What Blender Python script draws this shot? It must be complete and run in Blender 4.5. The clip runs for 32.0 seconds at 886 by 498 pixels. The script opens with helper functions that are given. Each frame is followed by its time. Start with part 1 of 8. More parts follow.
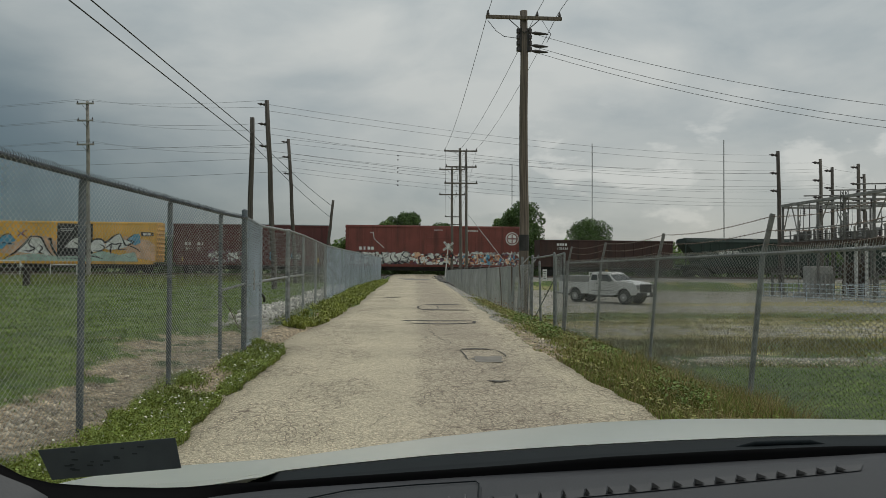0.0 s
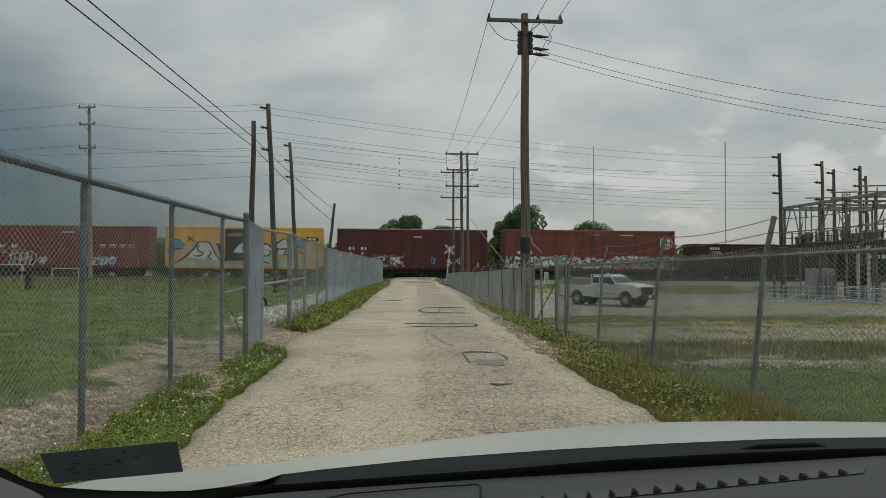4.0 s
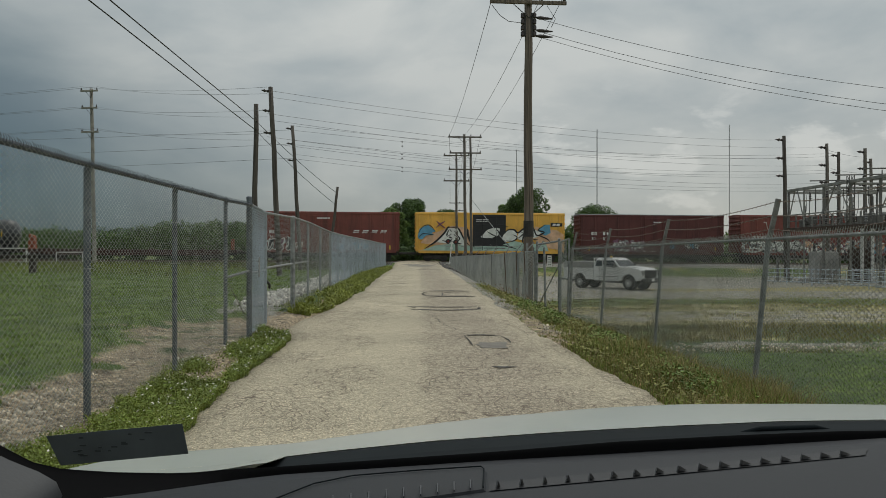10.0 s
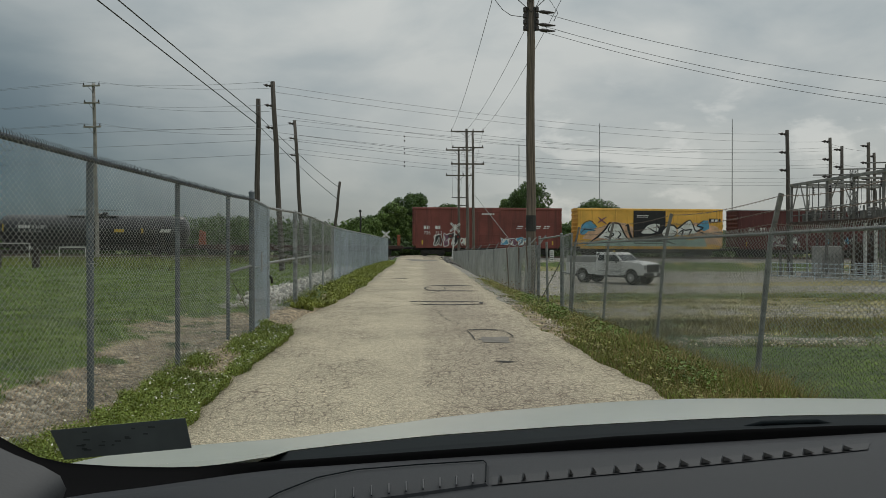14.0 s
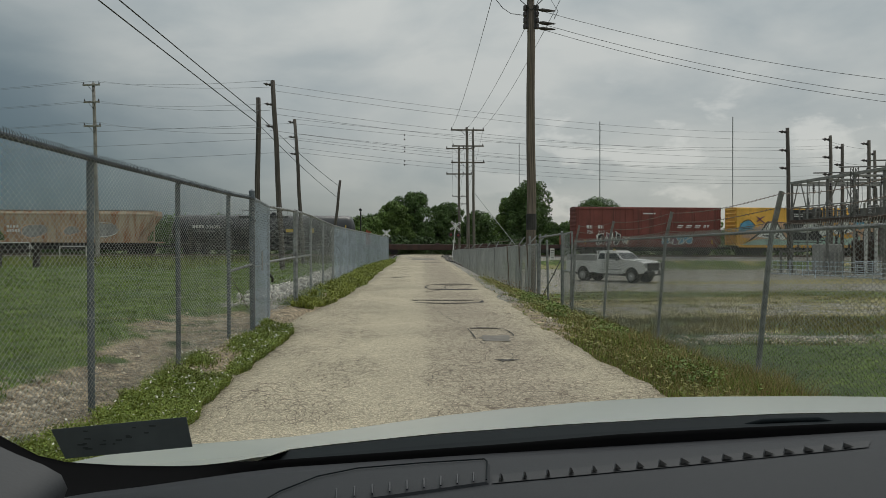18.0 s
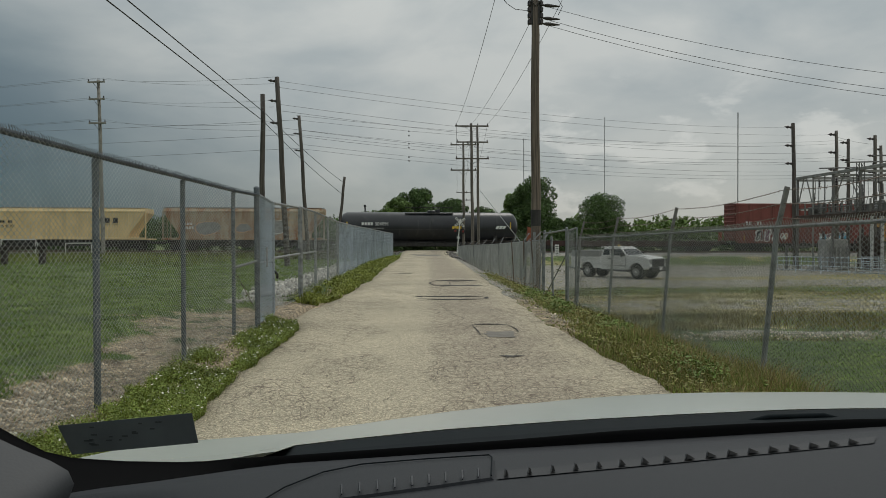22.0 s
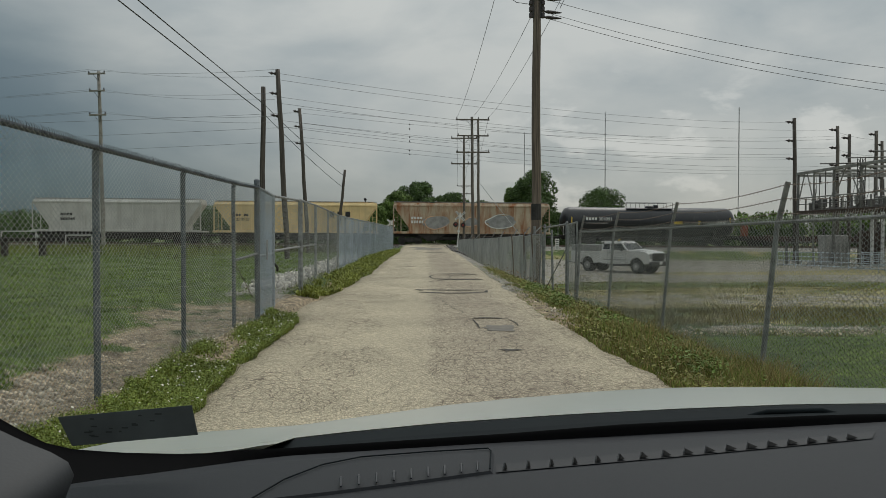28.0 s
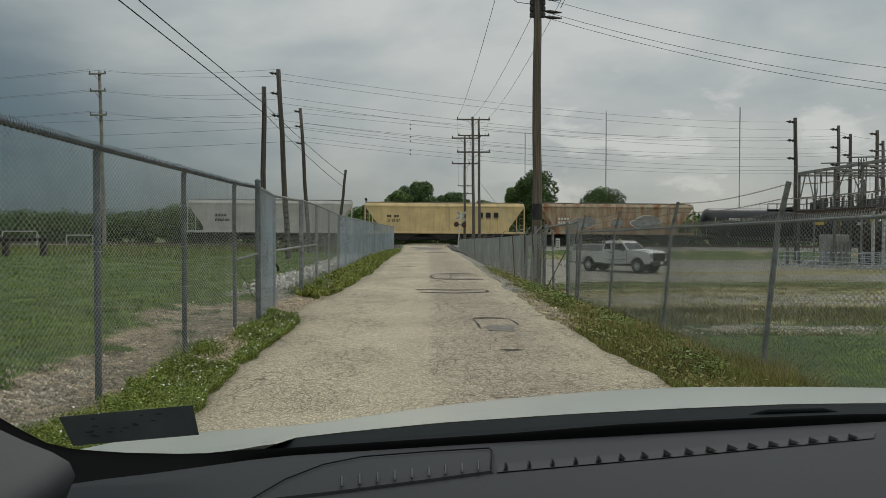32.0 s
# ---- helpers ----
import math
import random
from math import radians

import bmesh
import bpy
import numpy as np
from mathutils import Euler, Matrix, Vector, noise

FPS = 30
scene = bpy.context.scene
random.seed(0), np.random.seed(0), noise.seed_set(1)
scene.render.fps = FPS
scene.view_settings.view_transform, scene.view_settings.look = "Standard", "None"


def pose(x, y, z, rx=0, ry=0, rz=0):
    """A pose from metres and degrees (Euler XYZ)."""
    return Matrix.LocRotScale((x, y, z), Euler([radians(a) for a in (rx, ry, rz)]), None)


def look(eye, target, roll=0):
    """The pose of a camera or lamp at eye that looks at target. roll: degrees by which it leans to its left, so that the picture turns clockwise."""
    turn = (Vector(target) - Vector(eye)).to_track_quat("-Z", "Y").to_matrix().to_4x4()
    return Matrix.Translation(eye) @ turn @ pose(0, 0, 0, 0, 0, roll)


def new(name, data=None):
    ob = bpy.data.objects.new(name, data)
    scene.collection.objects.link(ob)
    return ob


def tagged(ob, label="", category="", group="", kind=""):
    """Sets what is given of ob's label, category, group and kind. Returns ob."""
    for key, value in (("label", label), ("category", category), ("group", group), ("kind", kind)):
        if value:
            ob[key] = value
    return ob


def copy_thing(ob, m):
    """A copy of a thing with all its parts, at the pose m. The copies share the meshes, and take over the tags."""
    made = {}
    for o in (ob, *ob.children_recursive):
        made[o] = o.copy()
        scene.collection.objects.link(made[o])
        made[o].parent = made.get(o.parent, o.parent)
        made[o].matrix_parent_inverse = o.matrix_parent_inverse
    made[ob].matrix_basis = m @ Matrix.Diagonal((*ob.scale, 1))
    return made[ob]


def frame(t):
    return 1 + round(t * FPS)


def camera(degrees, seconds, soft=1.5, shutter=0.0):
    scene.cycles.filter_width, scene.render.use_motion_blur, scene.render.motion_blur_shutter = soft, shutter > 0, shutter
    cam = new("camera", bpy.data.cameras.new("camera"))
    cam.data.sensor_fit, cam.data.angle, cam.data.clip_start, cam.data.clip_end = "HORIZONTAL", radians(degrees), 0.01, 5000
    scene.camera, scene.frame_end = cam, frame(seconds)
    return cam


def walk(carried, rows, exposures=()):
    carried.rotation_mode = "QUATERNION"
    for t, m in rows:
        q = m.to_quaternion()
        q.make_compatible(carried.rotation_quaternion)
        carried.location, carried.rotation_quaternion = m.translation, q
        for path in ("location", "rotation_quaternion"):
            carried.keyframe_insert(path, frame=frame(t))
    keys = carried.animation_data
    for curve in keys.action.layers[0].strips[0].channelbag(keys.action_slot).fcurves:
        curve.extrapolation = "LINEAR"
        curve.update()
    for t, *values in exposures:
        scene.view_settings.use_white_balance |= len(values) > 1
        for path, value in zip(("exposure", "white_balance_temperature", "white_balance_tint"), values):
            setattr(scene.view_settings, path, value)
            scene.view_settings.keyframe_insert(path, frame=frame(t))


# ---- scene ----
EYE = (0.0, 0.0, 1.3)
# seconds, heading to the right of the road, upward tilt, lean to the left (degrees)
PATH = [
    (0, 2.13, 1.00, 0.00), (0.5, 2.11, 1.11, 0.00), (1, 2.16, 1.18, -0.04), (1.5, 2.18, 1.33, -0.05), (2, 2.23, 1.37, -0.15),
    (2.5, 2.24, 1.37, -0.04), (3, 2.29, 1.35, 0.01), (3.5, 2.13, 1.31, -0.07), (5.5, 1.92, 0.85, -0.15), (6, 1.89, 0.75, -0.20),
    (6.5, 1.95, 0.64, -0.22), (7, 2.02, 0.49, -0.26), (7.5, 1.96, 0.40, -0.28), (8, 1.93, 0.29, -0.33), (8.5, 1.86, 0.18, -0.32),
    (9, 1.85, 0.11, -0.23), (9.5, 1.78, -0.01, -0.23), (10, 1.78, -0.05, -0.17), (10.5, 1.70, -0.14, -0.17), (11, 1.70, -0.21, -0.20),
    (11.5, 1.67, -0.25, -0.22), (12, 1.64, -0.27, -0.21), (12.5, 1.63, -0.32, -0.19), (13, 1.60, -0.39, -0.21), (13.5, 1.59, -0.43, -0.28),
    (14, 1.60, -0.46, -0.21), (14.5, 1.59, -0.48, -0.26), (16.5, 1.59, -0.51, -0.26), (17, 1.59, -0.55, -0.27), (17.5, 1.57, -0.56, -0.28),
    (18, 1.57, -0.57, -0.31), (18.5, 1.58, -0.63, -0.34), (19, 1.51, -0.69, -0.38), (19.5, 1.45, -0.76, -0.38), (20, 1.42, -0.81, -0.40),
    (20.5, 1.36, -0.85, -0.40), (21, 1.27, -0.86, -0.42), (21.5, 1.26, -0.89, -0.45), (22, 1.22, -0.86, -0.41), (22.5, 1.22, -0.87, -0.48),
    (23, 1.21, -0.89, -0.45), (23.5, 1.22, -0.94, -0.49), (24, 1.19, -0.98, -0.52), (24.5, 1.22, -0.96, -0.57), (25, 1.24, -1.00, -0.49),
    (25.5, 1.22, -1.06, -0.36), (27.5, 1.22, -1.26, -0.22), (28, 1.21, -1.35, -0.14), (28.5, 1.17, -1.33, -0.05), (29, 1.16, -1.34, -0.09),
    (29.5, 1.13, -1.36, -0.09), (30, 1.11, -1.35, -0.10), (30.5, 1.14, -1.35, -0.13), (31, 1.15, -1.35, -0.15), (31.5, 1.15, -1.35, -0.15),
    (32, 1.15, -1.36, -0.17)]
cam = camera(61.42, 32.0, soft=0.65)
walk(cam, [(t, pose(*EYE, 90 + el, 0, -az) @ pose(0, 0, 0, 0, 0, lean + 0.2)) for t, az, el, lean in PATH],
     exposures=[(0, -0.14), (32, -0.17)])


# ---- small helpers ----
def sm(v, a, b):
    """Smooth step from a to b."""
    t = min(1.0, max(0.0, (v - a) / (b - a)))
    return t * t * (3 - 2 * t)


def mix(a, b, t):
    return a + (b - a) * t


class Shape:
    """Collects corners and faces for one mesh."""

    def __init__(self):
        self.v, self.f = [], []

    def add(self, verts, faces):
        n = len(self.v)
        self.v += [tuple(p) for p in verts]
        self.f += [tuple(i + n for i in q) for q in faces]
        return self

    def box(self, c, s, bev=0.0, rot=None):
        """A box about c, with chamfered edges when bev is given."""
        h = [k / 2 for k in s]
        if bev <= 0:
            vs = [(x * h[0], y * h[1], z * h[2]) for x in (-1, 1) for y in (-1, 1) for z in (-1, 1)]
            fs = [(0, 1, 3, 2), (4, 6, 7, 5), (0, 4, 5, 1), (2, 3, 7, 6), (0, 2, 6, 4), (1, 5, 7, 3)]
        else:
            b = min(bev, min(h) * 0.9)
            vs, ix = [], {}
            for x in (-1, 1):
                for y in (-1, 1):
                    for z in (-1, 1):
                        for k in range(3):
                            p = [x * (h[0] - b), y * (h[1] - b), z * (h[2] - b)]
                            p[k] = (x, y, z)[k] * h[k]
                            ix[x, y, z, k] = len(vs)
                            vs.append(tuple(p))
            fs = []
            for k in range(3):
                for s_ in (-1, 1):
                    q = []
                    for a, c_ in ((-1, -1), (1, -1), (1, 1), (-1, 1)):
                        w = [a, c_]
                        w.insert(k, s_)
                        q.append(ix[w[0], w[1], w[2], k])
                    fs.append(tuple(q))
            for k in range(3):
                o = [i for i in range(3) if i != k]
                for a in (-1, 1):
                    for c_ in (-1, 1):
                        w1, w2 = [0, 0, 0], [0, 0, 0]
                        w1[k], w2[k] = -1, 1
                        w1[o[0]] = w2[o[0]] = a
                        w1[o[1]] = w2[o[1]] = c_
                        fs.append((ix[(*w1, o[0])], ix[(*w2, o[0])], ix[(*w2, o[1])], ix[(*w1, o[1])]))
            for x in (-1, 1):
                for y in (-1, 1):
                    for z in (-1, 1):
                        fs.append(tuple(ix[x, y, z, k] for k in range(3)))
        if rot is not None:
            vs = [rot @ Vector(p) for p in vs]
        return self.add([(p[0] + c[0], p[1] + c[1], p[2] + c[2]) for p in vs], fs)

    def tube(self, pts, r, n=6, caps=True):
        """A round bar along pts; r is one radius or one for each point."""
        pts = [Vector(p) for p in pts]
        rs = r if isinstance(r, (list, tuple)) else [r] * len(pts)
        vs, fs = [], []
        for i, p in enumerate(pts):
            d = (pts[min(i + 1, len(pts) - 1)] - pts[max(i - 1, 0)]).normalized()
            u = d.cross(Vector((0, 0, 1)) if abs(d.z) < 0.9 else Vector((0, 1, 0))).normalized()
            w = d.cross(u)
            for k in range(n):
                a = 2 * math.pi * k / n
                vs.append(p + (u * math.cos(a) + w * math.sin(a)) * rs[i])
        for i in range(len(pts) - 1):
            for k in range(n):
                fs.append((i * n + k, i * n + (k + 1) % n, (i + 1) * n + (k + 1) % n, (i + 1) * n + k))
        if caps:
            fs.append(tuple(reversed(range(n))))
            fs.append(tuple(range((len(pts) - 1) * n, len(pts) * n)))
        return self.add(vs, fs)

    def grid(self, rows):
        """A sheet through rows of points."""
        n = len(rows[0])
        self.add([p for r in rows for p in r],
                 [(i * n + j, i * n + j + 1, (i + 1) * n + j + 1, (i + 1) * n + j) for i in range(len(rows) - 1) for j in range(n - 1)])
        return self

    def prism(self, outline, axis, a, b):
        """An outline in the plane across an axis (0 x, 1 y, 2 z), drawn out from a to b."""
        n = len(outline)
        vs = []
        for t in (a, b):
            for p in outline:
                q = list(p)
                q.insert(axis, t)
                vs.append(tuple(q))
        fs = [tuple(range(n))[::-1], tuple(range(n, 2 * n))] + [(i, (i + 1) % n, n + (i + 1) % n, n + i) for i in range(n)]
        return self.add(vs, fs)

    def mesh(self, name, material, smooth=False):
        me = bpy.data.meshes.new(name)
        me.from_pydata(self.v, [], self.f)
        if smooth:
            me.polygons.foreach_set("use_smooth", [True] * len(me.polygons))
        me.materials.append(material)
        me.update()
        return me


def part(name, shape, material, parent, label="", smooth=False):
    """One mesh object under a thing or a part."""
    ob = new(name, shape.mesh(name, material, smooth) if isinstance(shape, Shape) else shape)
    ob.parent = parent
    if label:
        ob["label"] = label
    return ob


def thing(name, label, category, at=None, group="", kind=""):
    ob = new(name)
    ob.empty_display_size = 0.2
    if at is not None:
        ob.matrix_basis = at
    return tagged(ob, label, category, group, kind)


def solo(name, shape, material, label, category, group="", kind="", smooth=False):
    return tagged(new(name, shape.mesh(name, material, smooth)), label, category, group, kind)


def stroke(pts, w, taper=0.35, steps=4):
    """Both edges of a smooth stroke through pts in a plane, w wide, thinner at its ends."""
    P = [Vector(p).to_2d() for p in pts]
    Q = [P[0] * 2 - P[1]] + P + [P[-1] * 2 - P[-2]]
    line = []
    for i in range(1, len(Q) - 2):
        a, b, c, d = Q[i - 1:i + 3]
        for k in range(steps):
            t = k / steps
            line.append(0.5 * (2 * b + (c - a) * t + (2 * a - 5 * b + 4 * c - d) * t * t + (3 * b - a - 3 * c + d) * t ** 3))
    line.append(P[-1])
    n = len(line) - 1
    L, R = [], []
    for i, p in enumerate(line):
        d = line[min(n, i + 1)] - line[max(0, i - 1)]
        d = d.normalized() if d.length > 1e-9 else Vector((1, 0))
        h = w / 2 * (taper + (1 - taper) * min(1.0, 4 * min(i, n - i) / n))
        L.append((p.x - d.y * h, p.y + d.x * h))
        R.append((p.x + d.y * h, p.y - d.x * h))
    return L, R


def quick_mesh(name, verts, faces, material):
    """A mesh from arrays of corners and of equal faces."""
    me = bpy.data.meshes.new(name)
    k = faces.shape[1]
    me.vertices.add(len(verts))
    me.vertices.foreach_set("co", verts.astype(np.float32).ravel())
    me.loops.add(faces.size)
    me.loops.foreach_set("vertex_index", faces.astype(np.int32).ravel())
    me.polygons.add(len(faces))
    me.polygons.foreach_set("loop_start", np.arange(0, faces.size, k, dtype=np.int32))
    me.materials.append(material)
    me.update(calc_edges=True)
    return me


# ---- sky and light ----
SUN_EL, SUN_AZ = radians(52), radians(20)
world = bpy.data.worlds.new("overcast_sky")
scene.world = world
world.use_nodes = True
wn, wl = world.node_tree.nodes, world.node_tree.links
wn.clear()


def wnode(kind, **values):
    n = wn.new(kind)
    for k, v in values.items():
        n.inputs[k.replace("_", " ")].default_value = v
    return n


out = wn.new("ShaderNodeOutputWorld")
tc = wn.new("ShaderNodeTexCoord")
sep = wn.new("ShaderNodeSeparateXYZ")
wl.new(tc.outputs["Generated"], sep.inputs[0])
# broad soft banks of cloud, flattened towards the horizon
up = wn.new("ShaderNodeMath"); up.operation = "MAXIMUM"; up.inputs[1].default_value = 0.0
wl.new(sep.outputs["Z"], up.inputs[0])
flat = wn.new("ShaderNodeMapping"); flat.inputs["Scale"].default_value = (1.0, 1.0, 2.3)
wl.new(tc.outputs["Generated"], flat.inputs[0])
n1 = wnode("ShaderNodeTexNoise", Scale=4.2, Detail=7.0, Roughness=0.5, Distortion=0.25)
n2 = wnode("ShaderNodeTexNoise", Scale=1.6, Detail=3.0, Roughness=0.5)
n3 = wnode("ShaderNodeTexNoise", Scale=9.0, Detail=8.0, Roughness=0.55, Distortion=0.15)
for n_ in (n1, n2, n3):
    wl.new(flat.outputs[0], n_.inputs["Vector"])
cr = wn.new("ShaderNodeValToRGB")
cr.color_ramp.elements[0].position, cr.color_ramp.elements[0].color = 0.35, (0.54, 0.60, 0.60, 1)
cr.color_ramp.elements[1].position, cr.color_ramp.elements[1].color = 0.62, (0.81, 0.835, 0.79, 1)
wl.new(n1.outputs["Fac"], cr.inputs[0])


def wmath(op, p, q, r=None):
    n = wn.new("ShaderNodeMath"); n.operation = op
    for k, v in enumerate((p, q, r)):
        if v is None:
            continue
        if isinstance(v, (int, float)):
            n.inputs[k].default_value = v
        else:
            wl.new(v, n.inputs[k])
    return n.outputs[0]


def wrange(v, a, b, c=0.0, d=1.0):
    n = wn.new("ShaderNodeMapRange"); n.interpolation_type = "SMOOTHSTEP"
    for k, q in zip(("From Min", "From Max", "To Min", "To Max"), (a, b, c, d)):
        n.inputs[k].default_value = q
    wl.new(v, n.inputs["Value"])
    return n.outputs[0]


# a heavier, bluer bank of cloud low in the west
lift = wmath("MULTIPLY_ADD", up.outputs[0], 1.2, sep.outputs["X"])
edge_ = wmath("MULTIPLY_ADD", n2.outputs["Fac"], 0.45, lift)
west = wrange(edge_, -0.22, 0.36)
bank = wn.new("ShaderNodeMix"); bank.data_type = "RGBA"
bank.inputs["A"].default_value = (0.15, 0.25, 0.31, 1)
bank.inputs["B"].default_value = (1, 1, 1, 1)
wl.new(west, bank.inputs["Factor"])
mul = wn.new("ShaderNodeMix"); mul.data_type = "RGBA"; mul.blend_type = "MULTIPLY"; mul.inputs["Factor"].default_value = 1
wl.new(cr.outputs[0], mul.inputs["A"]); wl.new(bank.outputs["Result"], mul.inputs["B"])
# heaped white clouds low in the east, with crisp upper edges
heap = wmath("MULTIPLY", wrange(n3.outputs["Fac"], 0.50, 0.60), wmath("MULTIPLY", wrange(sep.outputs["X"], 0.0, 0.22), wrange(sep.outputs["Z"], 0.24, 0.12)))
puff = wn.new("ShaderNodeMix"); puff.data_type = "RGBA"
puff.inputs["B"].default_value = (1.02, 1.03, 0.97, 1)
wl.new(wmath("MULTIPLY", heap, 0.75), puff.inputs["Factor"]); wl.new(mul.outputs["Result"], puff.inputs["A"])
# an overcast sky is brighter overhead than at the horizon
ov = wmath("MULTIPLY_ADD", up.outputs[0], 0.74, 0.49)
bgc = wn.new("ShaderNodeBackground")
wl.new(puff.outputs["Result"], bgc.inputs["Color"]); wl.new(ov, bgc.inputs["Strength"])
skyt = wn.new("ShaderNodeTexSky")
skyt.sky_type, skyt.sun_disc, skyt.sun_elevation, skyt.sun_rotation = "NISHITA", False, SUN_EL, SUN_AZ
bgs = wn.new("ShaderNodeBackground"); bgs.inputs["Strength"].default_value = 0.009
wl.new(skyt.outputs[0], bgs.inputs["Color"])
addw = wn.new("ShaderNodeAddShader")
wl.new(bgc.outputs[0], addw.inputs[0]); wl.new(bgs.outputs[0], addw.inputs[1])
wl.new(addw.outputs[0], out.inputs[0])

sun_data = bpy.data.lights.new("sun", "SUN")
sun_data.energy, sun_data.angle, sun_data.color = 0.7, radians(25), (1.0, 0.96, 0.9)
sun = new("sun", sun_data)
sun.matrix_basis = look((0, 0, 60), (0 - 60 * math.sin(SUN_AZ) / math.tan(SUN_EL), -60 * math.cos(SUN_AZ) / math.tan(SUN_EL), 0))


# ---- materials ----
def material(name, colour, rough=0.7, metal=0.0, vary=0.25, scale=3.0, fine=40.0, bump=0.15, dark=None, coords="Object", spots=None, island=False):
    """A surface with coarse stains and fine grain; spots: a second colour with its amount and size."""
    m = bpy.data.materials.new(name)
    m.use_nodes = True
    nt, L = m.node_tree.nodes, m.node_tree.links
    b = nt["Principled BSDF"]
    b.inputs["Roughness"].default_value, b.inputs["Metallic"].default_value = rough, metal
    t = nt.new("ShaderNodeTexCoord")
    a = nt.new("ShaderNodeTexNoise"); a.inputs["Scale"].default_value = scale; a.inputs["Detail"].default_value = 5
    f = nt.new("ShaderNodeTexNoise"); f.inputs["Scale"].default_value = fine; f.inputs["Detail"].default_value = 3
    for n in (a, f):
        L.new(t.outputs[coords], n.inputs["Vector"])
    lo = dark or tuple(c * (1 - vary) for c in colour)
    r = nt.new("ShaderNodeValToRGB")
    r.color_ramp.elements[0].position, r.color_ramp.elements[0].color = 0.32, (*lo, 1)
    r.color_ramp.elements[1].position, r.color_ramp.elements[1].color = 0.68, (*[min(1, c * (1 + vary * 0.5)) for c in colour], 1)
    L.new(a.outputs["Fac"], r.inputs[0])
    g = nt.new("ShaderNodeMapRange")
    g.inputs["To Min"].default_value, g.inputs["To Max"].default_value = 1 - vary * 0.8, 1 + vary * 0.6
    L.new(f.outputs["Fac"], g.inputs["Value"])
    x = nt.new("ShaderNodeMix"); x.data_type = "RGBA"; x.blend_type = "MULTIPLY"; x.inputs["Factor"].default_value = 1
    L.new(r.outputs[0], x.inputs["A"]); L.new(g.outputs[0], x.inputs["B"])
    last = x.outputs["Result"]
    if spots:
        s = nt.new("ShaderNodeTexNoise"); s.inputs["Scale"].default_value = spots[2]; s.inputs["Detail"].default_value = 6
        L.new(t.outputs[coords], s.inputs["Vector"])
        sr = nt.new("ShaderNodeMapRange")
        sr.inputs["From Min"].default_value, sr.inputs["From Max"].default_value = 0.62 - spots[1] * 0.3, 0.70 - spots[1] * 0.3
        L.new(s.outputs["Fac"], sr.inputs["Value"])
        y = nt.new("ShaderNodeMix"); y.data_type = "RGBA"
        L.new(sr.outputs[0], y.inputs["Factor"]); L.new(last, y.inputs["A"])
        y.inputs["B"].default_value = (*spots[0], 1)
        last = y.outputs["Result"]
    if island:
        ge = nt.new("ShaderNodeNewGeometry")
        mr = nt.new("ShaderNodeMapRange")
        mr.inputs["To Min"].default_value, mr.inputs["To Max"].default_value = (0.55, 1.4) if island is True else island
        L.new(ge.outputs["Random Per Island"], mr.inputs["Value"])
        z = nt.new("ShaderNodeMix"); z.data_type = "RGBA"; z.blend_type = "MULTIPLY"; z.inputs["Factor"].default_value = 1
        L.new(last, z.inputs["A"]); L.new(mr.outputs[0], z.inputs["B"])
        last = z.outputs["Result"]
    L.new(last, b.inputs["Base Color"])
    if bump:
        bp = nt.new("ShaderNodeBump"); bp.inputs["Strength"].default_value = bump; bp.inputs["Distance"].default_value = 0.02
        L.new(f.outputs["Fac"], bp.inputs["Height"]); L.new(bp.outputs[0], b.inputs["Normal"])
    return m


def streaked(name, colour, streak, amount=0.5, rough=0.65, sx=1.2, sz=0.12):
    """Paint on a vertical side with streaks of rust or dirt that run down it."""
    m = material(name, colour, rough, vary=0.18, scale=0.7, fine=12, bump=0.05)
    nt, L = m.node_tree.nodes, m.node_tree.links
    b = nt["Principled BSDF"]
    src = b.inputs["Base Color"].links[0].from_socket
    t = nt.new("ShaderNodeTexCoord")
    mp = nt.new("ShaderNodeMapping"); mp.inputs["Scale"].default_value = (sx, sx, sz)
    L.new(t.outputs["Object"], mp.inputs[0])
    n = nt.new("ShaderNodeTexNoise"); n.inputs["Scale"].default_value = 1.6; n.inputs["Detail"].default_value = 7; n.inputs["Roughness"].default_value = 0.62
    L.new(mp.outputs[0], n.inputs["Vector"])
    r = nt.new("ShaderNodeMapRange")
    r.inputs["From Min"].default_value, r.inputs["From Max"].default_value = 0.62 - amount * 0.28, 0.78 - amount * 0.2
    L.new(n.outputs["Fac"], r.inputs["Value"])
    x = nt.new("ShaderNodeMix"); x.data_type = "RGBA"
    L.new(r.outputs[0], x.inputs["Factor"]); L.new(src, x.inputs["A"]); x.inputs["B"].default_value = (*streak, 1)
    L.new(x.outputs["Result"], b.inputs["Base Color"])
    return m


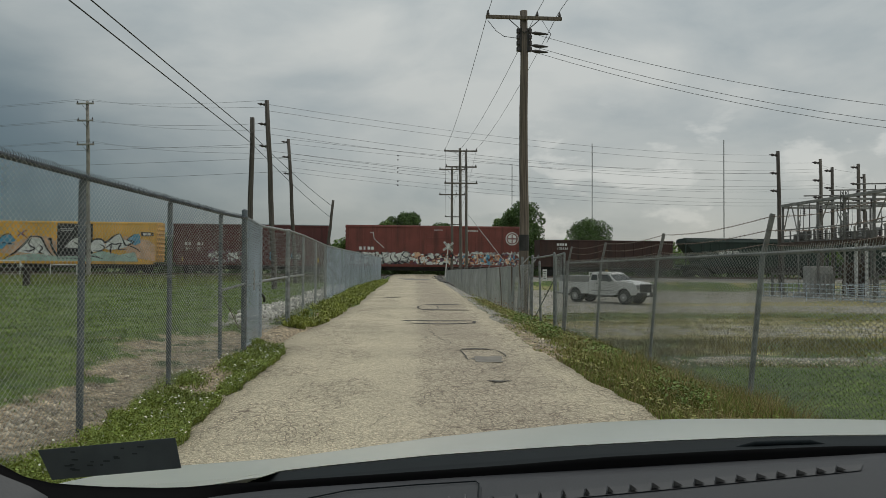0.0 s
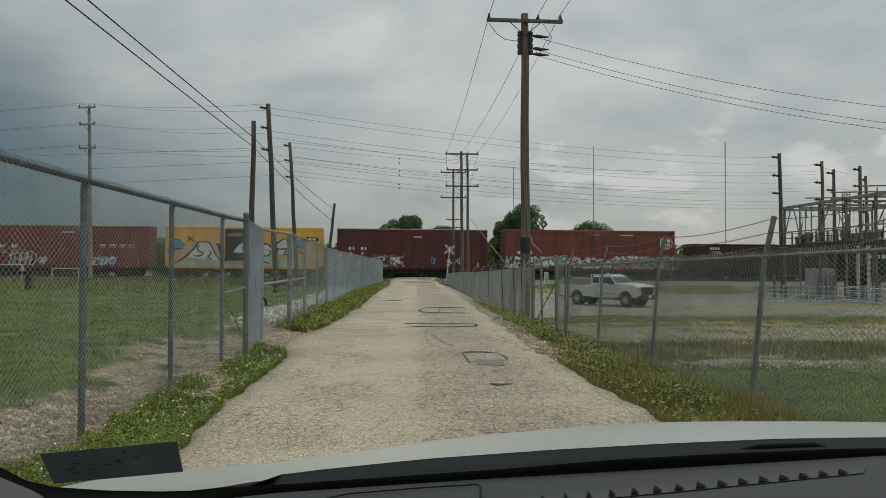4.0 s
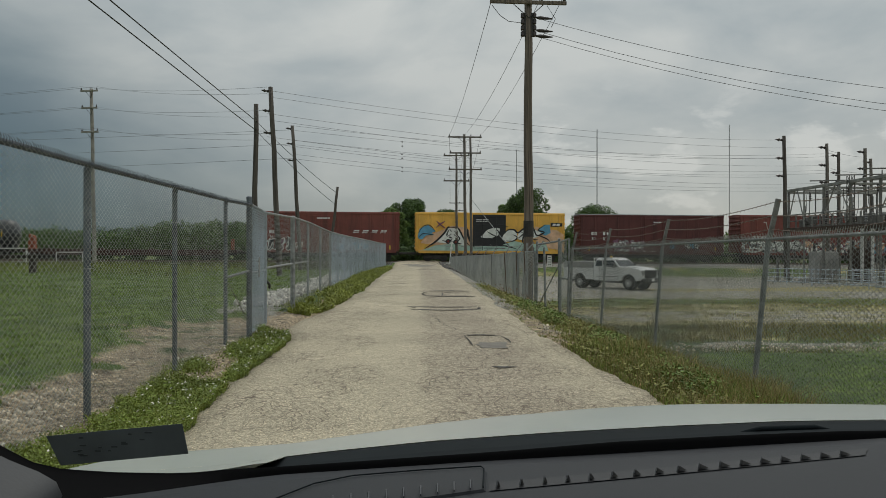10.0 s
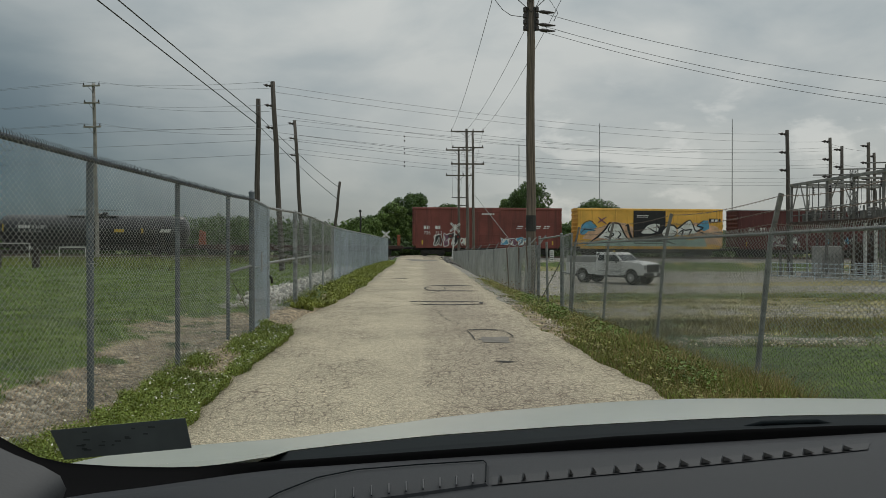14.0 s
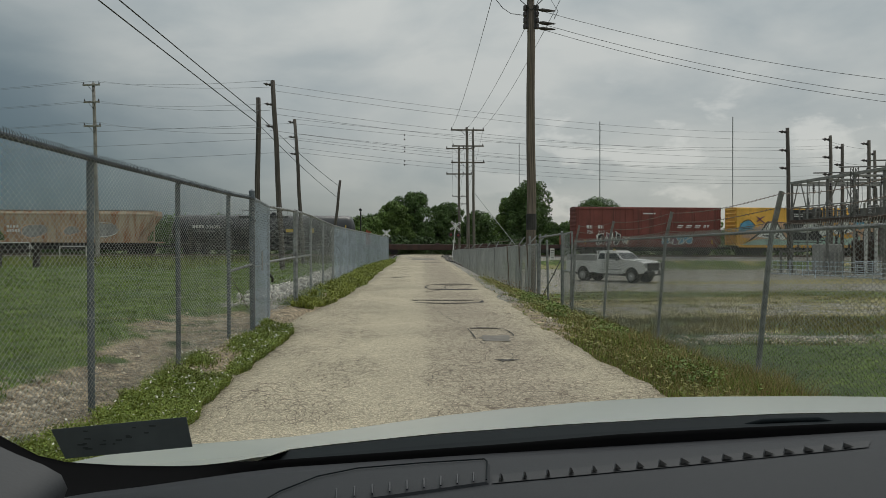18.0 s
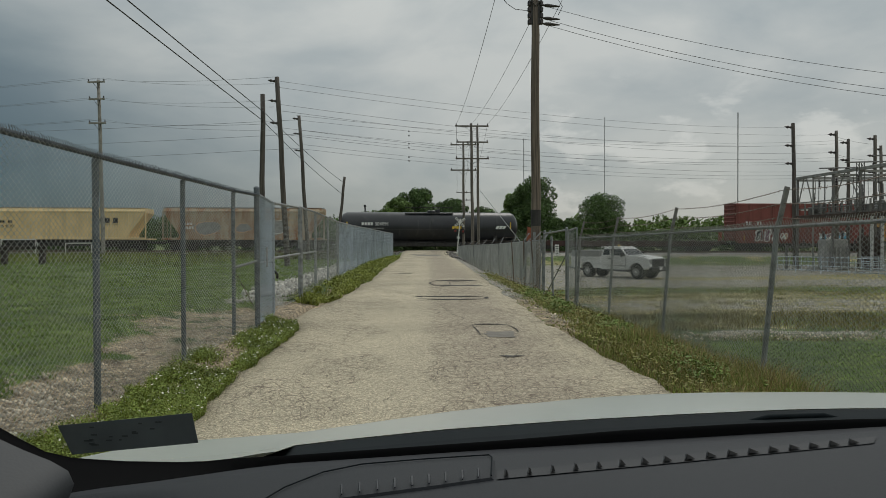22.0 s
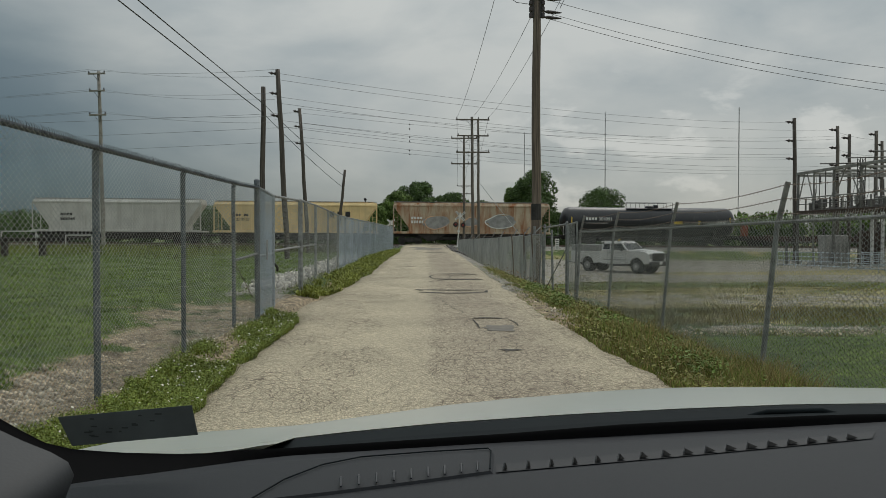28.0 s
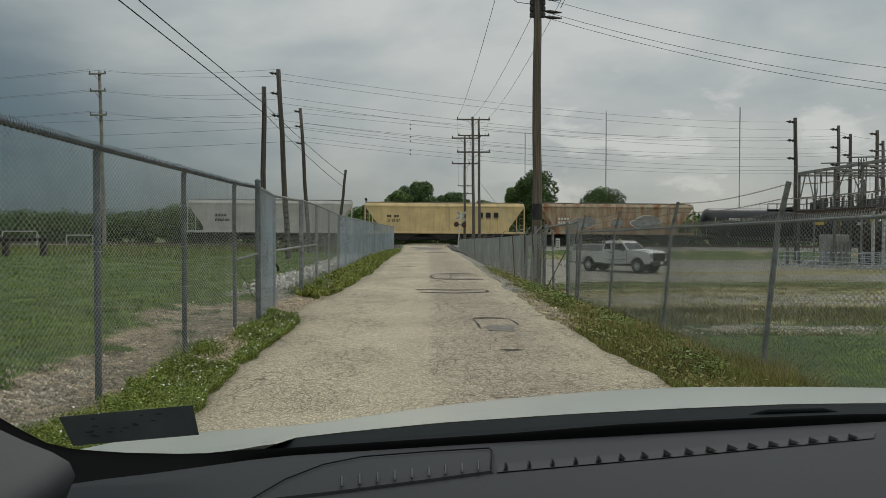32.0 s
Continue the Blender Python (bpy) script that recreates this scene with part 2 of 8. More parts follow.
def asphalt_material():
    """Old pale asphalt: exposed stone grain, stains, wheel-worn bands and crazed cracking."""
    m = material("worn_asphalt", (0.53, 0.463, 0.335), 0.93, vary=0.16, scale=0.4, fine=70, bump=0.6, coords="Object")
    nt, L = m.node_tree.nodes, m.node_tree.links
    b = nt["Principled BSDF"]
    last = b.inputs["Base Color"].links[0].from_socket
    t = nt.new("ShaderNodeTexCoord")
    for scale, lo, hi in ((60, 0.72, 1.26), (130, 0.52, 1.46)):
        # exposed stones, each of its own tone
        st = nt.new("ShaderNodeTexVoronoi"); st.inputs["Scale"].default_value = scale
        L.new(t.outputs["Object"], st.inputs["Vector"])
        sc = nt.new("ShaderNodeSeparateColor")
        L.new(st.outputs["Color"], sc.inputs[0])
        sm_ = nt.new("ShaderNodeMapRange"); sm_.inputs["To Min"].default_value, sm_.inputs["To Max"].default_value = lo, hi
        L.new(sc.outputs["Red"], sm_.inputs["Value"])
        sx = nt.new("ShaderNodeMix"); sx.data_type = "RGBA"; sx.blend_type = "MULTIPLY"; sx.inputs["Factor"].default_value = 1
        L.new(last, sx.inputs["A"]); L.new(sm_.outputs[0], sx.inputs["B"])
        last = sx.outputs["Result"]
    wob = nt.new("ShaderNodeTexNoise"); wob.inputs["Scale"].default_value = 4.0; wob.inputs["Detail"].default_value = 3
    L.new(t.outputs["Object"], wob.inputs["Vector"])
    ad = nt.new("ShaderNodeMix"); ad.data_type = "RGBA"; ad.blend_type = "LINEAR_LIGHT"; ad.inputs["Factor"].default_value = 0.085
    L.new(t.outputs["Object"], ad.inputs["A"]); L.new(wob.outputs["Color"], ad.inputs["B"])
    # the crown and the right-hand track are worn greyer than the pale left side
    xyz = nt.new("ShaderNodeSeparateXYZ")
    L.new(ad.outputs["Result"], xyz.inputs[0])
    def across(lo, hi, to=1.0):
        r = nt.new("ShaderNodeMapRange"); r.interpolation_type = "SMOOTHSTEP"
        r.inputs["From Min"].default_value, r.inputs["From Max"].default_value, r.inputs["To Max"].default_value = lo, hi, to
        L.new(xyz.outputs["X"], r.inputs["Value"])
        return r.outputs[0]

    def join(op, p, q):
        n = nt.new("ShaderNodeMath"); n.operation = op
        for k, s in enumerate((p, q)):
            if isinstance(s, float):
                n.inputs[k].default_value = s
            else:
                L.new(s, n.inputs[k])
        return n.outputs[0]

    worn = join("MULTIPLY", across(-0.55, 0.70, 0.9), across(1.75, 1.05, 1.0))
    wx = nt.new("ShaderNodeMix"); wx.data_type = "RGBA"; wx.blend_type = "MULTIPLY"
    L.new(worn, wx.inputs["Factor"]); L.new(last, wx.inputs["A"]); wx.inputs["B"].default_value = (0.80, 0.785, 0.81, 1)
    last = wx.outputs["Result"]
    mask = nt.new("ShaderNodeTexNoise"); mask.inputs["Scale"].default_value = 0.9; mask.inputs["Detail"].default_value = 4
    L.new(t.outputs["Object"], mask.inputs["Vector"])
    # crazing is dense right of the seam and in the left wheel track, and rare between them
    amount = join("ADD", mask.outputs["Fac"], join("ADD", across(-0.05, 0.15, 0.26), across(-0.35, -0.75, 0.17)))
    # the crazing runs with the road: cells longer than wide
    lng = nt.new("ShaderNodeMapping"); lng.inputs["Scale"].default_value = (1.0, 0.62, 1.0)
    L.new(ad.outputs["Result"], lng.inputs[0])
    for scale, width, lo, shade in ((2.6, 0.0065, 0.50, 0.8), (6.0, 0.015, 0.53, 0.85), (11.0, 0.03, 0.60, 0.75)):
        v = nt.new("ShaderNodeTexVoronoi"); v.feature = "DISTANCE_TO_EDGE"; v.inputs["Scale"].default_value = scale
        L.new(lng.outputs[0], v.inputs["Vector"])
        e = nt.new("ShaderNodeMapRange"); e.inputs["From Min"].default_value, e.inputs["From Max"].default_value = width * 0.3, width * 1.5
        e.inputs["To Min"].default_value, e.inputs["To Max"].default_value = shade, 0.0
        L.new(v.outputs["Distance"], e.inputs["Value"])
        k = nt.new("ShaderNodeMapRange"); k.inputs["From Min"].default_value, k.inputs["From Max"].default_value = lo, lo + 0.16
        L.new(amount, k.inputs["Value"])
        x = nt.new("ShaderNodeMix"); x.data_type = "RGBA"
        L.new(join("MULTIPLY", e.outputs[0], k.outputs[0]), x.inputs["Factor"]); L.new(last, x.inputs["A"]); x.inputs["B"].default_value = (0.11, 0.08, 0.06, 1)
        last = x.outputs["Result"]
    L.new(last, b.inputs["Base Color"])
    return m


M_asphalt = asphalt_material()
M_patch = material("asphalt_patch", (0.235, 0.215, 0.185), 0.9, vary=0.3, scale=3, fine=60, bump=0.5)
M_crack = material("crack_filler", (0.06, 0.055, 0.05), 0.9, vary=0.3, scale=5, fine=50)
M_galv = material("galvanised_steel", (0.29, 0.30, 0.30), 0.6, 0.3, vary=0.45, scale=9, fine=60, bump=0.05)
M_wire = material("galvanised_wire", (0.46, 0.475, 0.46), 0.55, 0.25, vary=0.2, scale=1.5, fine=30, bump=0)
M_farwire = material("pale_blue_wire", (0.53, 0.60, 0.665), 0.55, 0.2, vary=0.2, scale=0.8, fine=30, bump=0)
M_bluegalv = material("aged_blue_grey_zinc", (0.15, 0.172, 0.195), 0.55, 0.35, vary=0.45, scale=9, fine=60, bump=0.05)
# rail zinc darkened: the shade on its underside is put into the colour
M_toprail = material("underside_shaded_zinc", (0.07, 0.083, 0.095), 0.6, 0.3, vary=0.4, scale=9, fine=60, bump=0.05)
M_nearwire = material("aged_zinc_wire", (0.50, 0.50, 0.475), 0.5, 0.15, vary=0.3, scale=4, fine=40, bump=0)
M_oldwire = material("dull_old_wire", (0.30, 0.305, 0.285), 0.65, 0.2, vary=0.25, scale=1.5, fine=30, bump=0)
M_rustwire = material("rusty_wire", (0.20, 0.15, 0.12), 0.7, 0.4, vary=0.3, scale=5, fine=50, bump=0)
M_wood = streaked("weathered_pole_wood", (0.125, 0.107, 0.092), (0.05, 0.043, 0.038), 0.6, 0.9, sx=10, sz=0.3)
M_bigpole = streaked("sun_bleached_pole_wood", (0.215, 0.175, 0.14), (0.075, 0.06, 0.05), 0.72, 0.9, sx=14, sz=0.35)
M_palewood = streaked("grey_pole_wood", (0.175, 0.155, 0.132), (0.08, 0.068, 0.058), 0.6, 0.9, sx=10, sz=0.3)
M_darkwood = material("creosoted_wood", (0.06, 0.05, 0.045), 0.9, vary=0.4, scale=3, fine=30, bump=0.5)
M_cable = material("black_cable", (0.035, 0.035, 0.038), 0.6, vary=0.1, bump=0)
M_alucable = material("aluminium_cable", (0.16, 0.17, 0.18), 0.5, 0.3, vary=0.1, bump=0)
M_porcelain = material("brown_porcelain", (0.05, 0.04, 0.04), 0.3, vary=0.2)
M_steel = material("dark_steel", (0.05, 0.048, 0.046), 0.6, 0.3, vary=0.4, scale=3, fine=20)
M_rail = material("worn_rail", (0.22, 0.17, 0.14), 0.45, 0.7, vary=0.3, scale=2)
M_boxred = streaked("boxcar_red", (0.22, 0.063, 0.05), (0.11, 0.04, 0.034), 0.45)
M_boxmaroon = streaked("boxcar_maroon", (0.118, 0.034, 0.032), (0.06, 0.02, 0.019), 0.4)
M_yellow = streaked("boxcar_yellow", (0.88, 0.50, 0.095), (0.55, 0.30, 0.08), 0.25)
M_brown = streaked("gondola_brown", (0.060, 0.028, 0.022), (0.035, 0.02, 0.018), 0.5)
M_green = streaked("hopper_green", (0.018, 0.035, 0.028), (0.012, 0.018, 0.016), 0.4)
M_tank = streaked("tank_black", (0.022, 0.024, 0.028), (0.05, 0.05, 0.05), 0.2, 0.32)
M_rust = streaked("hopper_rust", (0.52, 0.43, 0.31), (0.30, 0.115, 0.04), 0.70, sx=0.9, sz=0.16)
M_tan = streaked("hopper_tan", (0.84, 0.64, 0.33), (0.55, 0.42, 0.23), 0.15)
M_greyhop = streaked("hopper_grey", (0.62, 0.61, 0.57), (0.42, 0.40, 0.36), 0.25)
M_white = material("white_paint", (0.75, 0.75, 0.73), 0.55, vary=0.12, scale=4)
M_black = material("black_paint", (0.02, 0.02, 0.022), 0.5, vary=0.2, scale=3)
M_redpaint = material("red_lens", (0.25, 0.02, 0.015), 0.4, vary=0.2)
M_ballast = material("ballast_stone", (0.40, 0.385, 0.36), 0.95, vary=0.4, scale=9, fine=40, bump=1.0)
M_rock = material("white_limestone", (0.62, 0.59, 0.53), 0.9, vary=0.3, scale=5, fine=30, bump=0.4, island=True)
M_leaf = material("leaf_green", (0.14, 0.22, 0.05), 0.75, vary=0.4, scale=0.6, fine=4, bump=0, island=True)
M_leaf2 = material("leaf_dark_green", (0.098, 0.165, 0.046), 0.75, vary=0.4, scale=0.6, fine=4, bump=0, island=True)
M_bark = material("bark", (0.09, 0.075, 0.06), 0.95, vary=0.4, scale=4, fine=25, bump=0.6)
M_grass = material("grass_blade", (0.20, 0.285, 0.055), 0.8, vary=0.4, scale=0.9, fine=5, bump=0, island=(0.8, 1.25))
M_dry = material("dry_grass_blade", (0.42, 0.325, 0.145), 0.85, vary=0.4, scale=0.8, fine=5, bump=0, island=True)
M_weed = material("roadside_weed", (0.27, 0.30, 0.055), 0.75, vary=0.35, scale=1.2, fine=8, bump=0, island=True)
M_cloverleaf = material("clover_leaf", (0.24, 0.31, 0.058), 0.75, vary=0.35, scale=1.2, fine=8, bump=0, island=True)
M_concrete = material("concrete", (0.42, 0.41, 0.39), 0.9, vary=0.2, scale=2)
M_clover = material("clover_flower", (0.85, 0.83, 0.74), 0.8, vary=0.1, bump=0)
M_subst = material("substation_steel", (0.19, 0.185, 0.175), 0.6, 0.3, vary=0.35, scale=2)


# ---- ground ----
GRADE, TRACK_Y, TRACK_TURN = 0.0055, 82.5, 2.0
TA = math.tan(radians(TRACK_TURN))


def rail_z(x):
    return -0.13 - GRADE * x


def cover(x, y):
    """Shares of bare dirt, dry grass and gravel."""
    dirt = dry = gravel = 0.0
    u, y = y, y + (4.0 * noise.noise(Vector((x * 0.13, y * 0.12, 4))) * sm(y, 18, 26) + 1.3 * noise.noise(Vector((x * 0.55, y * 0.5, 9))) * sm(y, 10, 12) if x > 0 else 0.0)
    if x < 0:
        # bare ground along the fence, frayed into long streaks where the turf begins
        far = float(np.interp(y, [3, 5, 6.5, 7.5, 8.8, 10.2, 11.8, 13], [3.6, 3.45, 3.3, 3.5, 3.8, 4.2, 4.5, 4.2]))
        fray = noise.noise(Vector((x * 0.8, y * 2.4, 31))) + 0.5 * noise.noise(Vector((x * 2.1, y * 5.0, 33)))
        dirt = mix(0.62, 0.46, sm(y, 7.5, 10)) * (1 - sm(-x + 0.6 * fray, far - 0.45, far + 0.2)) * sm(-x, 1.5, 1.9) * (1 - sm(y, 12.2, 13.4)) + 0.24 * max(0.0, fray) * sm(y, 7.5, 9) * (1 - sm(y, 12.5, 13.5)) * (1 - sm(-x, 4.5, 6.0))
        for cx, cy, sx, sy in ((-4.15, 8.4, 0.45, 0.16), (-4.85, 10.2, 0.35, 0.2), (-4.4, 11.8, 0.8, 0.22), (-3.75, 9.4, 0.5, 0.16)):
            dirt = max(dirt, 0.55 * math.exp(-((x - cx) / sx) ** 2 - ((y - cy) / sy) ** 2))
        dirt = max(dirt, 0.55 * (1 - sm(abs(x + 2.0), 0.2, 0.7)) * (1 - sm(y, 16, 30)))
        dirt = max(dirt, 0.75 * (1 - sm(abs(x + 2.3), 0.4, 1.0)) * sm(y, 10, 11) * (1 - sm(y, 13.5, 15)))
        gravel = 0.7 * (1 - sm(abs(x + 3.3), 0.3, 0.9)) * sm(y, 13, 14.5) * (1 - sm(y, 30, 36))
        dry = 0.3 * sm(y, 50, 60)
    else:
        dirt = 0.52 * (1 - sm(abs(x - 1.95), 0.15, 0.6))
        dry = 0.50 * sm(x, 1.6, 1.95) * (1 - sm(x, 3.3, 4.0)) + 0.58 * sm(y, 13.5, 15) * sm(x, 4, 5) * (1 - sm(y, 26, 30)) + 0.35 * sm(y, 30, 40)
        olive = sm(y, 14.0, 14.6) * (1 - sm(y, 17.5, 19)) * sm(x, 4, 5)
        dry -= 0.22 * olive
        gravel = 0.55 * (1 - sm(abs(y - 13.6), 0.3, 1.1)) * sm(x, 4, 5.5)
        gravel = max(gravel, 0.44 * sm(y, 18, 20) * (1 - sm(y, 23, 25.5)) * sm(x, 3.6, 4.4))
        gravel = max(gravel, 0.55 * sm(y, 31, 36) * sm(x, 3.6, 4.4) * (1 - 0.75 * sm(y, 43, 45) * (1 - sm(y, 47, 49)) * sm(x, 12, 16)) * (1 - sm(y, 64, 72)))
        dry = max(dry, 0.6 * sm(y, 30, 38) * (1 - 0.4 * sm(y, 50, 54)))
        dry = max(dry, 0.55 * sm(y, 43, 45) * (1 - sm(y, 47, 49)) * sm(x, 12, 16))
        gravel = max(gravel, 0.6 * (1 - sm(abs(x - 2.1), 0.3, 0.8)) * sm(y, 14, 17))
    dy = u - TRACK_Y - x * TA
    gravel = max(gravel, 0.9 * (1 - sm(abs(dy), 4.5, 8.5)))
    return dirt, dry, gravel


def ground_z(x, y):
    """Height of the ground: a low road, a bank beside it, a yard that falls away, and the railway bed."""
    road = -0.2 * sm(y, 34, 70)
    left = road + 0.10 * sm(-x, 1.95, 2.4) * (1 - sm(y, 14, 40)) + 0.22 * sm(-x, 6, 16) * (1 - sm(y, 40, 70))
    yard = -0.45 - 0.78 * sm(y, 9, 46)
    right = mix(road, yard, sm(x, 1.85, 4.1))
    z = left if x < 0 else right
    dy = y - TRACK_Y - x * TA
    z = mix(z, rail_z(max(-60, min(60, x))) - (0.30 if abs(x - 0.2) > 3.0 else 0.06), sm(dy, -11, -4.5))
    if dy > 4:
        z = mix(z, -1.5, sm(dy, 4, 12))
    n = noise.noise(Vector((x * 0.35, y * 0.35, 0.3))) * 0.05 + noise.noise(Vector((x * 1.7, y * 1.7, 7))) * 0.02
    if x < -2.2 and y < 40:
        # turf stands higher than the bare dirt between it, in rounded lumps
        turf = 1 - sm(cover(x, y)[0], 0.28, 0.5)
        n += (turf - 0.6) * 0.055 + turf * 0.06 * noise.noise(Vector((x * 0.9, y * 2.0, 21)))
    return z + n * (sm(abs(x), 1.9, 2.8) if abs(dy) > 4 or abs(x) > 3 else 0)


def axis(parts):
    vals = []
    for a, b, step in parts:
        k = a
        while k < b - 1e-6:
            vals.append(k)
            k += step
    return vals + [parts[-1][1]]


GX = axis([(-2600, -400, 550), (-400, -80, 40), (-80, -24, 4), (-24, -8, 1.0), (-8, -2, 0.16), (-2, 7, 0.3), (7, 24, 1.0), (24, 80, 4), (80, 400, 40), (400, 2600, 550)])
GY = axis([(-400, -40, 60), (-40, 0, 5), (0, 3, 1), (3, 14, 0.14), (14, 20, 0.3), (20, 48, 0.7), (48, 100, 1.3), (100, 180, 10), (180, 600, 70), (600, 4200, 600)])


def ground_material():
    m = bpy.data.materials.new("grass_dirt_and_gravel")
    m.use_nodes = True
    nt, L = m.node_tree.nodes, m.node_tree.links
    b = nt["Principled BSDF"]
    b.inputs["Roughness"].default_value = 0.95
    g = nt.new("ShaderNodeNewGeometry")

    def tex(scale, detail=5):
        n = nt.new("ShaderNodeTexNoise"); n.inputs["Scale"].default_value = scale; n.inputs["Detail"].default_value = detail
        L.new(g.outputs["Position"], n.inputs["Vector"])
        return n

    def ramp(src, a, ca, c, cc):
        r = nt.new("ShaderNodeValToRGB")
        r.color_ramp.elements[0].position, r.color_ramp.elements[0].color = a, (*ca, 1)
        r.color_ramp.elements[1].position, r.color_ramp.elements[1].color = c, (*cc, 1)
        L.new(src, r.inputs[0])
        return r.outputs[0]

    big, mid, fine = tex(0.22), tex(1.6), tex(22)
    grass = ramp(mid.outputs["Fac"], 0.34, (0.04, 0.075, 0.012), 0.66, (0.125, 0.175, 0.03))
    dry = ramp(mid.outputs["Fac"], 0.3, (0.22, 0.195, 0.08), 0.7, (0.38, 0.33, 0.15))
    dirt = ramp(fine.outputs["Fac"], 0.36, (0.14, 0.105, 0.066), 0.60, (0.44, 0.35, 0.235))
    gravel = ramp(fine.outputs["Fac"], 0.35, (0.16, 0.152, 0.13), 0.65, (0.40, 0.375, 0.32))
    at = nt.new("ShaderNodeAttribute"); at.attribute_name = "cover"
    sp = nt.new("ShaderNodeSeparateColor")
    L.new(at.outputs["Color"], sp.inputs[0])
    last = grass
    for k, col in (("Green", dry), ("Red", dirt), ("Blue", gravel)):
        # each cover breaks up into patches where it is thin
        ad = nt.new("ShaderNodeMath"); ad.operation = "ADD"
        L.new(sp.outputs[k], ad.inputs[0])
        L.new(mid.outputs["Fac"] if k != "Green" else big.outputs["Fac"], ad.inputs[1])
        mr = nt.new("ShaderNodeMapRange")
        mr.inputs["From Min"].default_value, mr.inputs["From Max"].default_value = 0.87, 0.98
        L.new(ad.outputs[0], mr.inputs["Value"])
        x = nt.new("ShaderNodeMix"); x.data_type = "RGBA"
        L.new(mr.outputs[0], x.inputs["Factor"]); L.new(last, x.inputs["A"]); L.new(col, x.inputs["B"])
        last = x.outputs["Result"]
    gm = nt.new("ShaderNodeMapRange")
    gm.inputs["To Min"].default_value, gm.inputs["To Max"].default_value = 0.6, 1.35
    L.new(fine.outputs["Fac"], gm.inputs["Value"])
    mu = nt.new("ShaderNodeMix"); mu.data_type = "RGBA"; mu.blend_type = "MULTIPLY"; mu.inputs["Factor"].default_value = 1
    L.new(last, mu.inputs["A"]); L.new(gm.outputs[0], mu.inputs["B"])
    pm = nt.new("ShaderNodeMapRange")
    pm.inputs["From Min"].default_value, pm.inputs["From Max"].default_value = 0.32, 0.68
    pm.inputs["To Min"].default_value, pm.inputs["To Max"].default_value = 0.48, 1.42
    L.new(tex(4.5, 6).outputs["Fac"], pm.inputs["Value"])
    mp = nt.new("ShaderNodeMix"); mp.data_type = "RGBA"; mp.blend_type = "MULTIPLY"; mp.inputs["Factor"].default_value = 1
    L.new(mu.outputs["Result"], mp.inputs["A"]); L.new(pm.outputs[0], mp.inputs["B"])
    L.new(mp.outputs["Result"], b.inputs["Base Color"])
    bp = nt.new("ShaderNodeBump"); bp.inputs["Strength"].default_value = 0.7; bp.inputs["Distance"].default_value = 0.05
    L.new(fine.outputs["Fac"], bp.inputs["Height"]); L.new(bp.outputs[0], b.inputs["Normal"])
    return m


def road_edge(side, y):
    base = (1.80 if side > 0 else 1.86) + 0.10 * noise.noise(Vector((y * 0.55, side * 9, 0))) + 0.06 * noise.noise(Vector((y * 2.3, side * 5, 3)))
    if side < 0:
        base += 0.36 * math.exp(-((y - 13.0) / 1.9) ** 2) - 0.15 * math.exp(-((y - 5.0) / 1.2) ** 2)
        base -= 0.10 * math.exp(-((y - 24) / 5.0) ** 2)
    else:
        base += 0.31 * (1 - sm(y, 5, 12)) + 0.10 * noise.noise(Vector((y * 1.4, 3, 8))) * (1 - sm(y, 20, 30))
    base += 0.55 * sm(y, 45, 74)
    return side * base


def road_z(x, y):
    z = -0.2 * sm(y, 34, 70)
    dy = y - TRACK_Y
    z = mix(z, -0.135, sm(dy, -11, -3)) - 1.3 * sm(dy, 4, 12)
    return z - 0.012 * (x / 1.8) ** 2 + 0.008 * noise.noise(Vector((x * 0.9, y * 0.4, 0)))


gs = Shape()


def bed_z(x, y):
    """The ground, cut away below the lane."""
    z = ground_z(x, y)
    if -8 < y < 94 and road_edge(-1, y) + 0.02 < x < road_edge(1, y) - 0.02:
        z = min(z - 0.05, road_z(x, y) - 0.03)
    return z


gs.grid([[(x, y, bed_z(x, y)) for x in GX] for y in GY])
ground = tagged(new("ground", gs.mesh("ground", ground_material(), True)), "mown green grass with bare dirt and gravel patches", "ground", kind="structure")
ca = ground.data.color_attributes.new("cover", "FLOAT_COLOR", "POINT")
ca.data.foreach_set("color", np.array([(*cover(p[0], p[1]), 1.0) for p in gs.v], dtype=np.float32).ravel())

# ---- road ----


rs = Shape()
ys = axis([(-8, 4, 1), (4, 24, 0.25), (24, 50, 0.6), (50, 96, 1.5)])
rows = []
for y in ys:
    a, b = road_edge(-1, y), road_edge(1, y)
    rows.append([(a - 0.03, y, road_z(a, y) - 0.12)] + [(mix(a, b, k / 10), y, road_z(mix(a, b, k / 10), y) + 0.012) for k in range(11)] + [(b + 0.03, y, road_z(b, y) - 0.12)])
rs.grid(rows)
road = solo("road", rs, M_asphalt, "narrow worn pale asphalt lane with fine cracks", "road", kind="structure", smooth=True)

# cracks in the old surface
rng = random.Random(5)


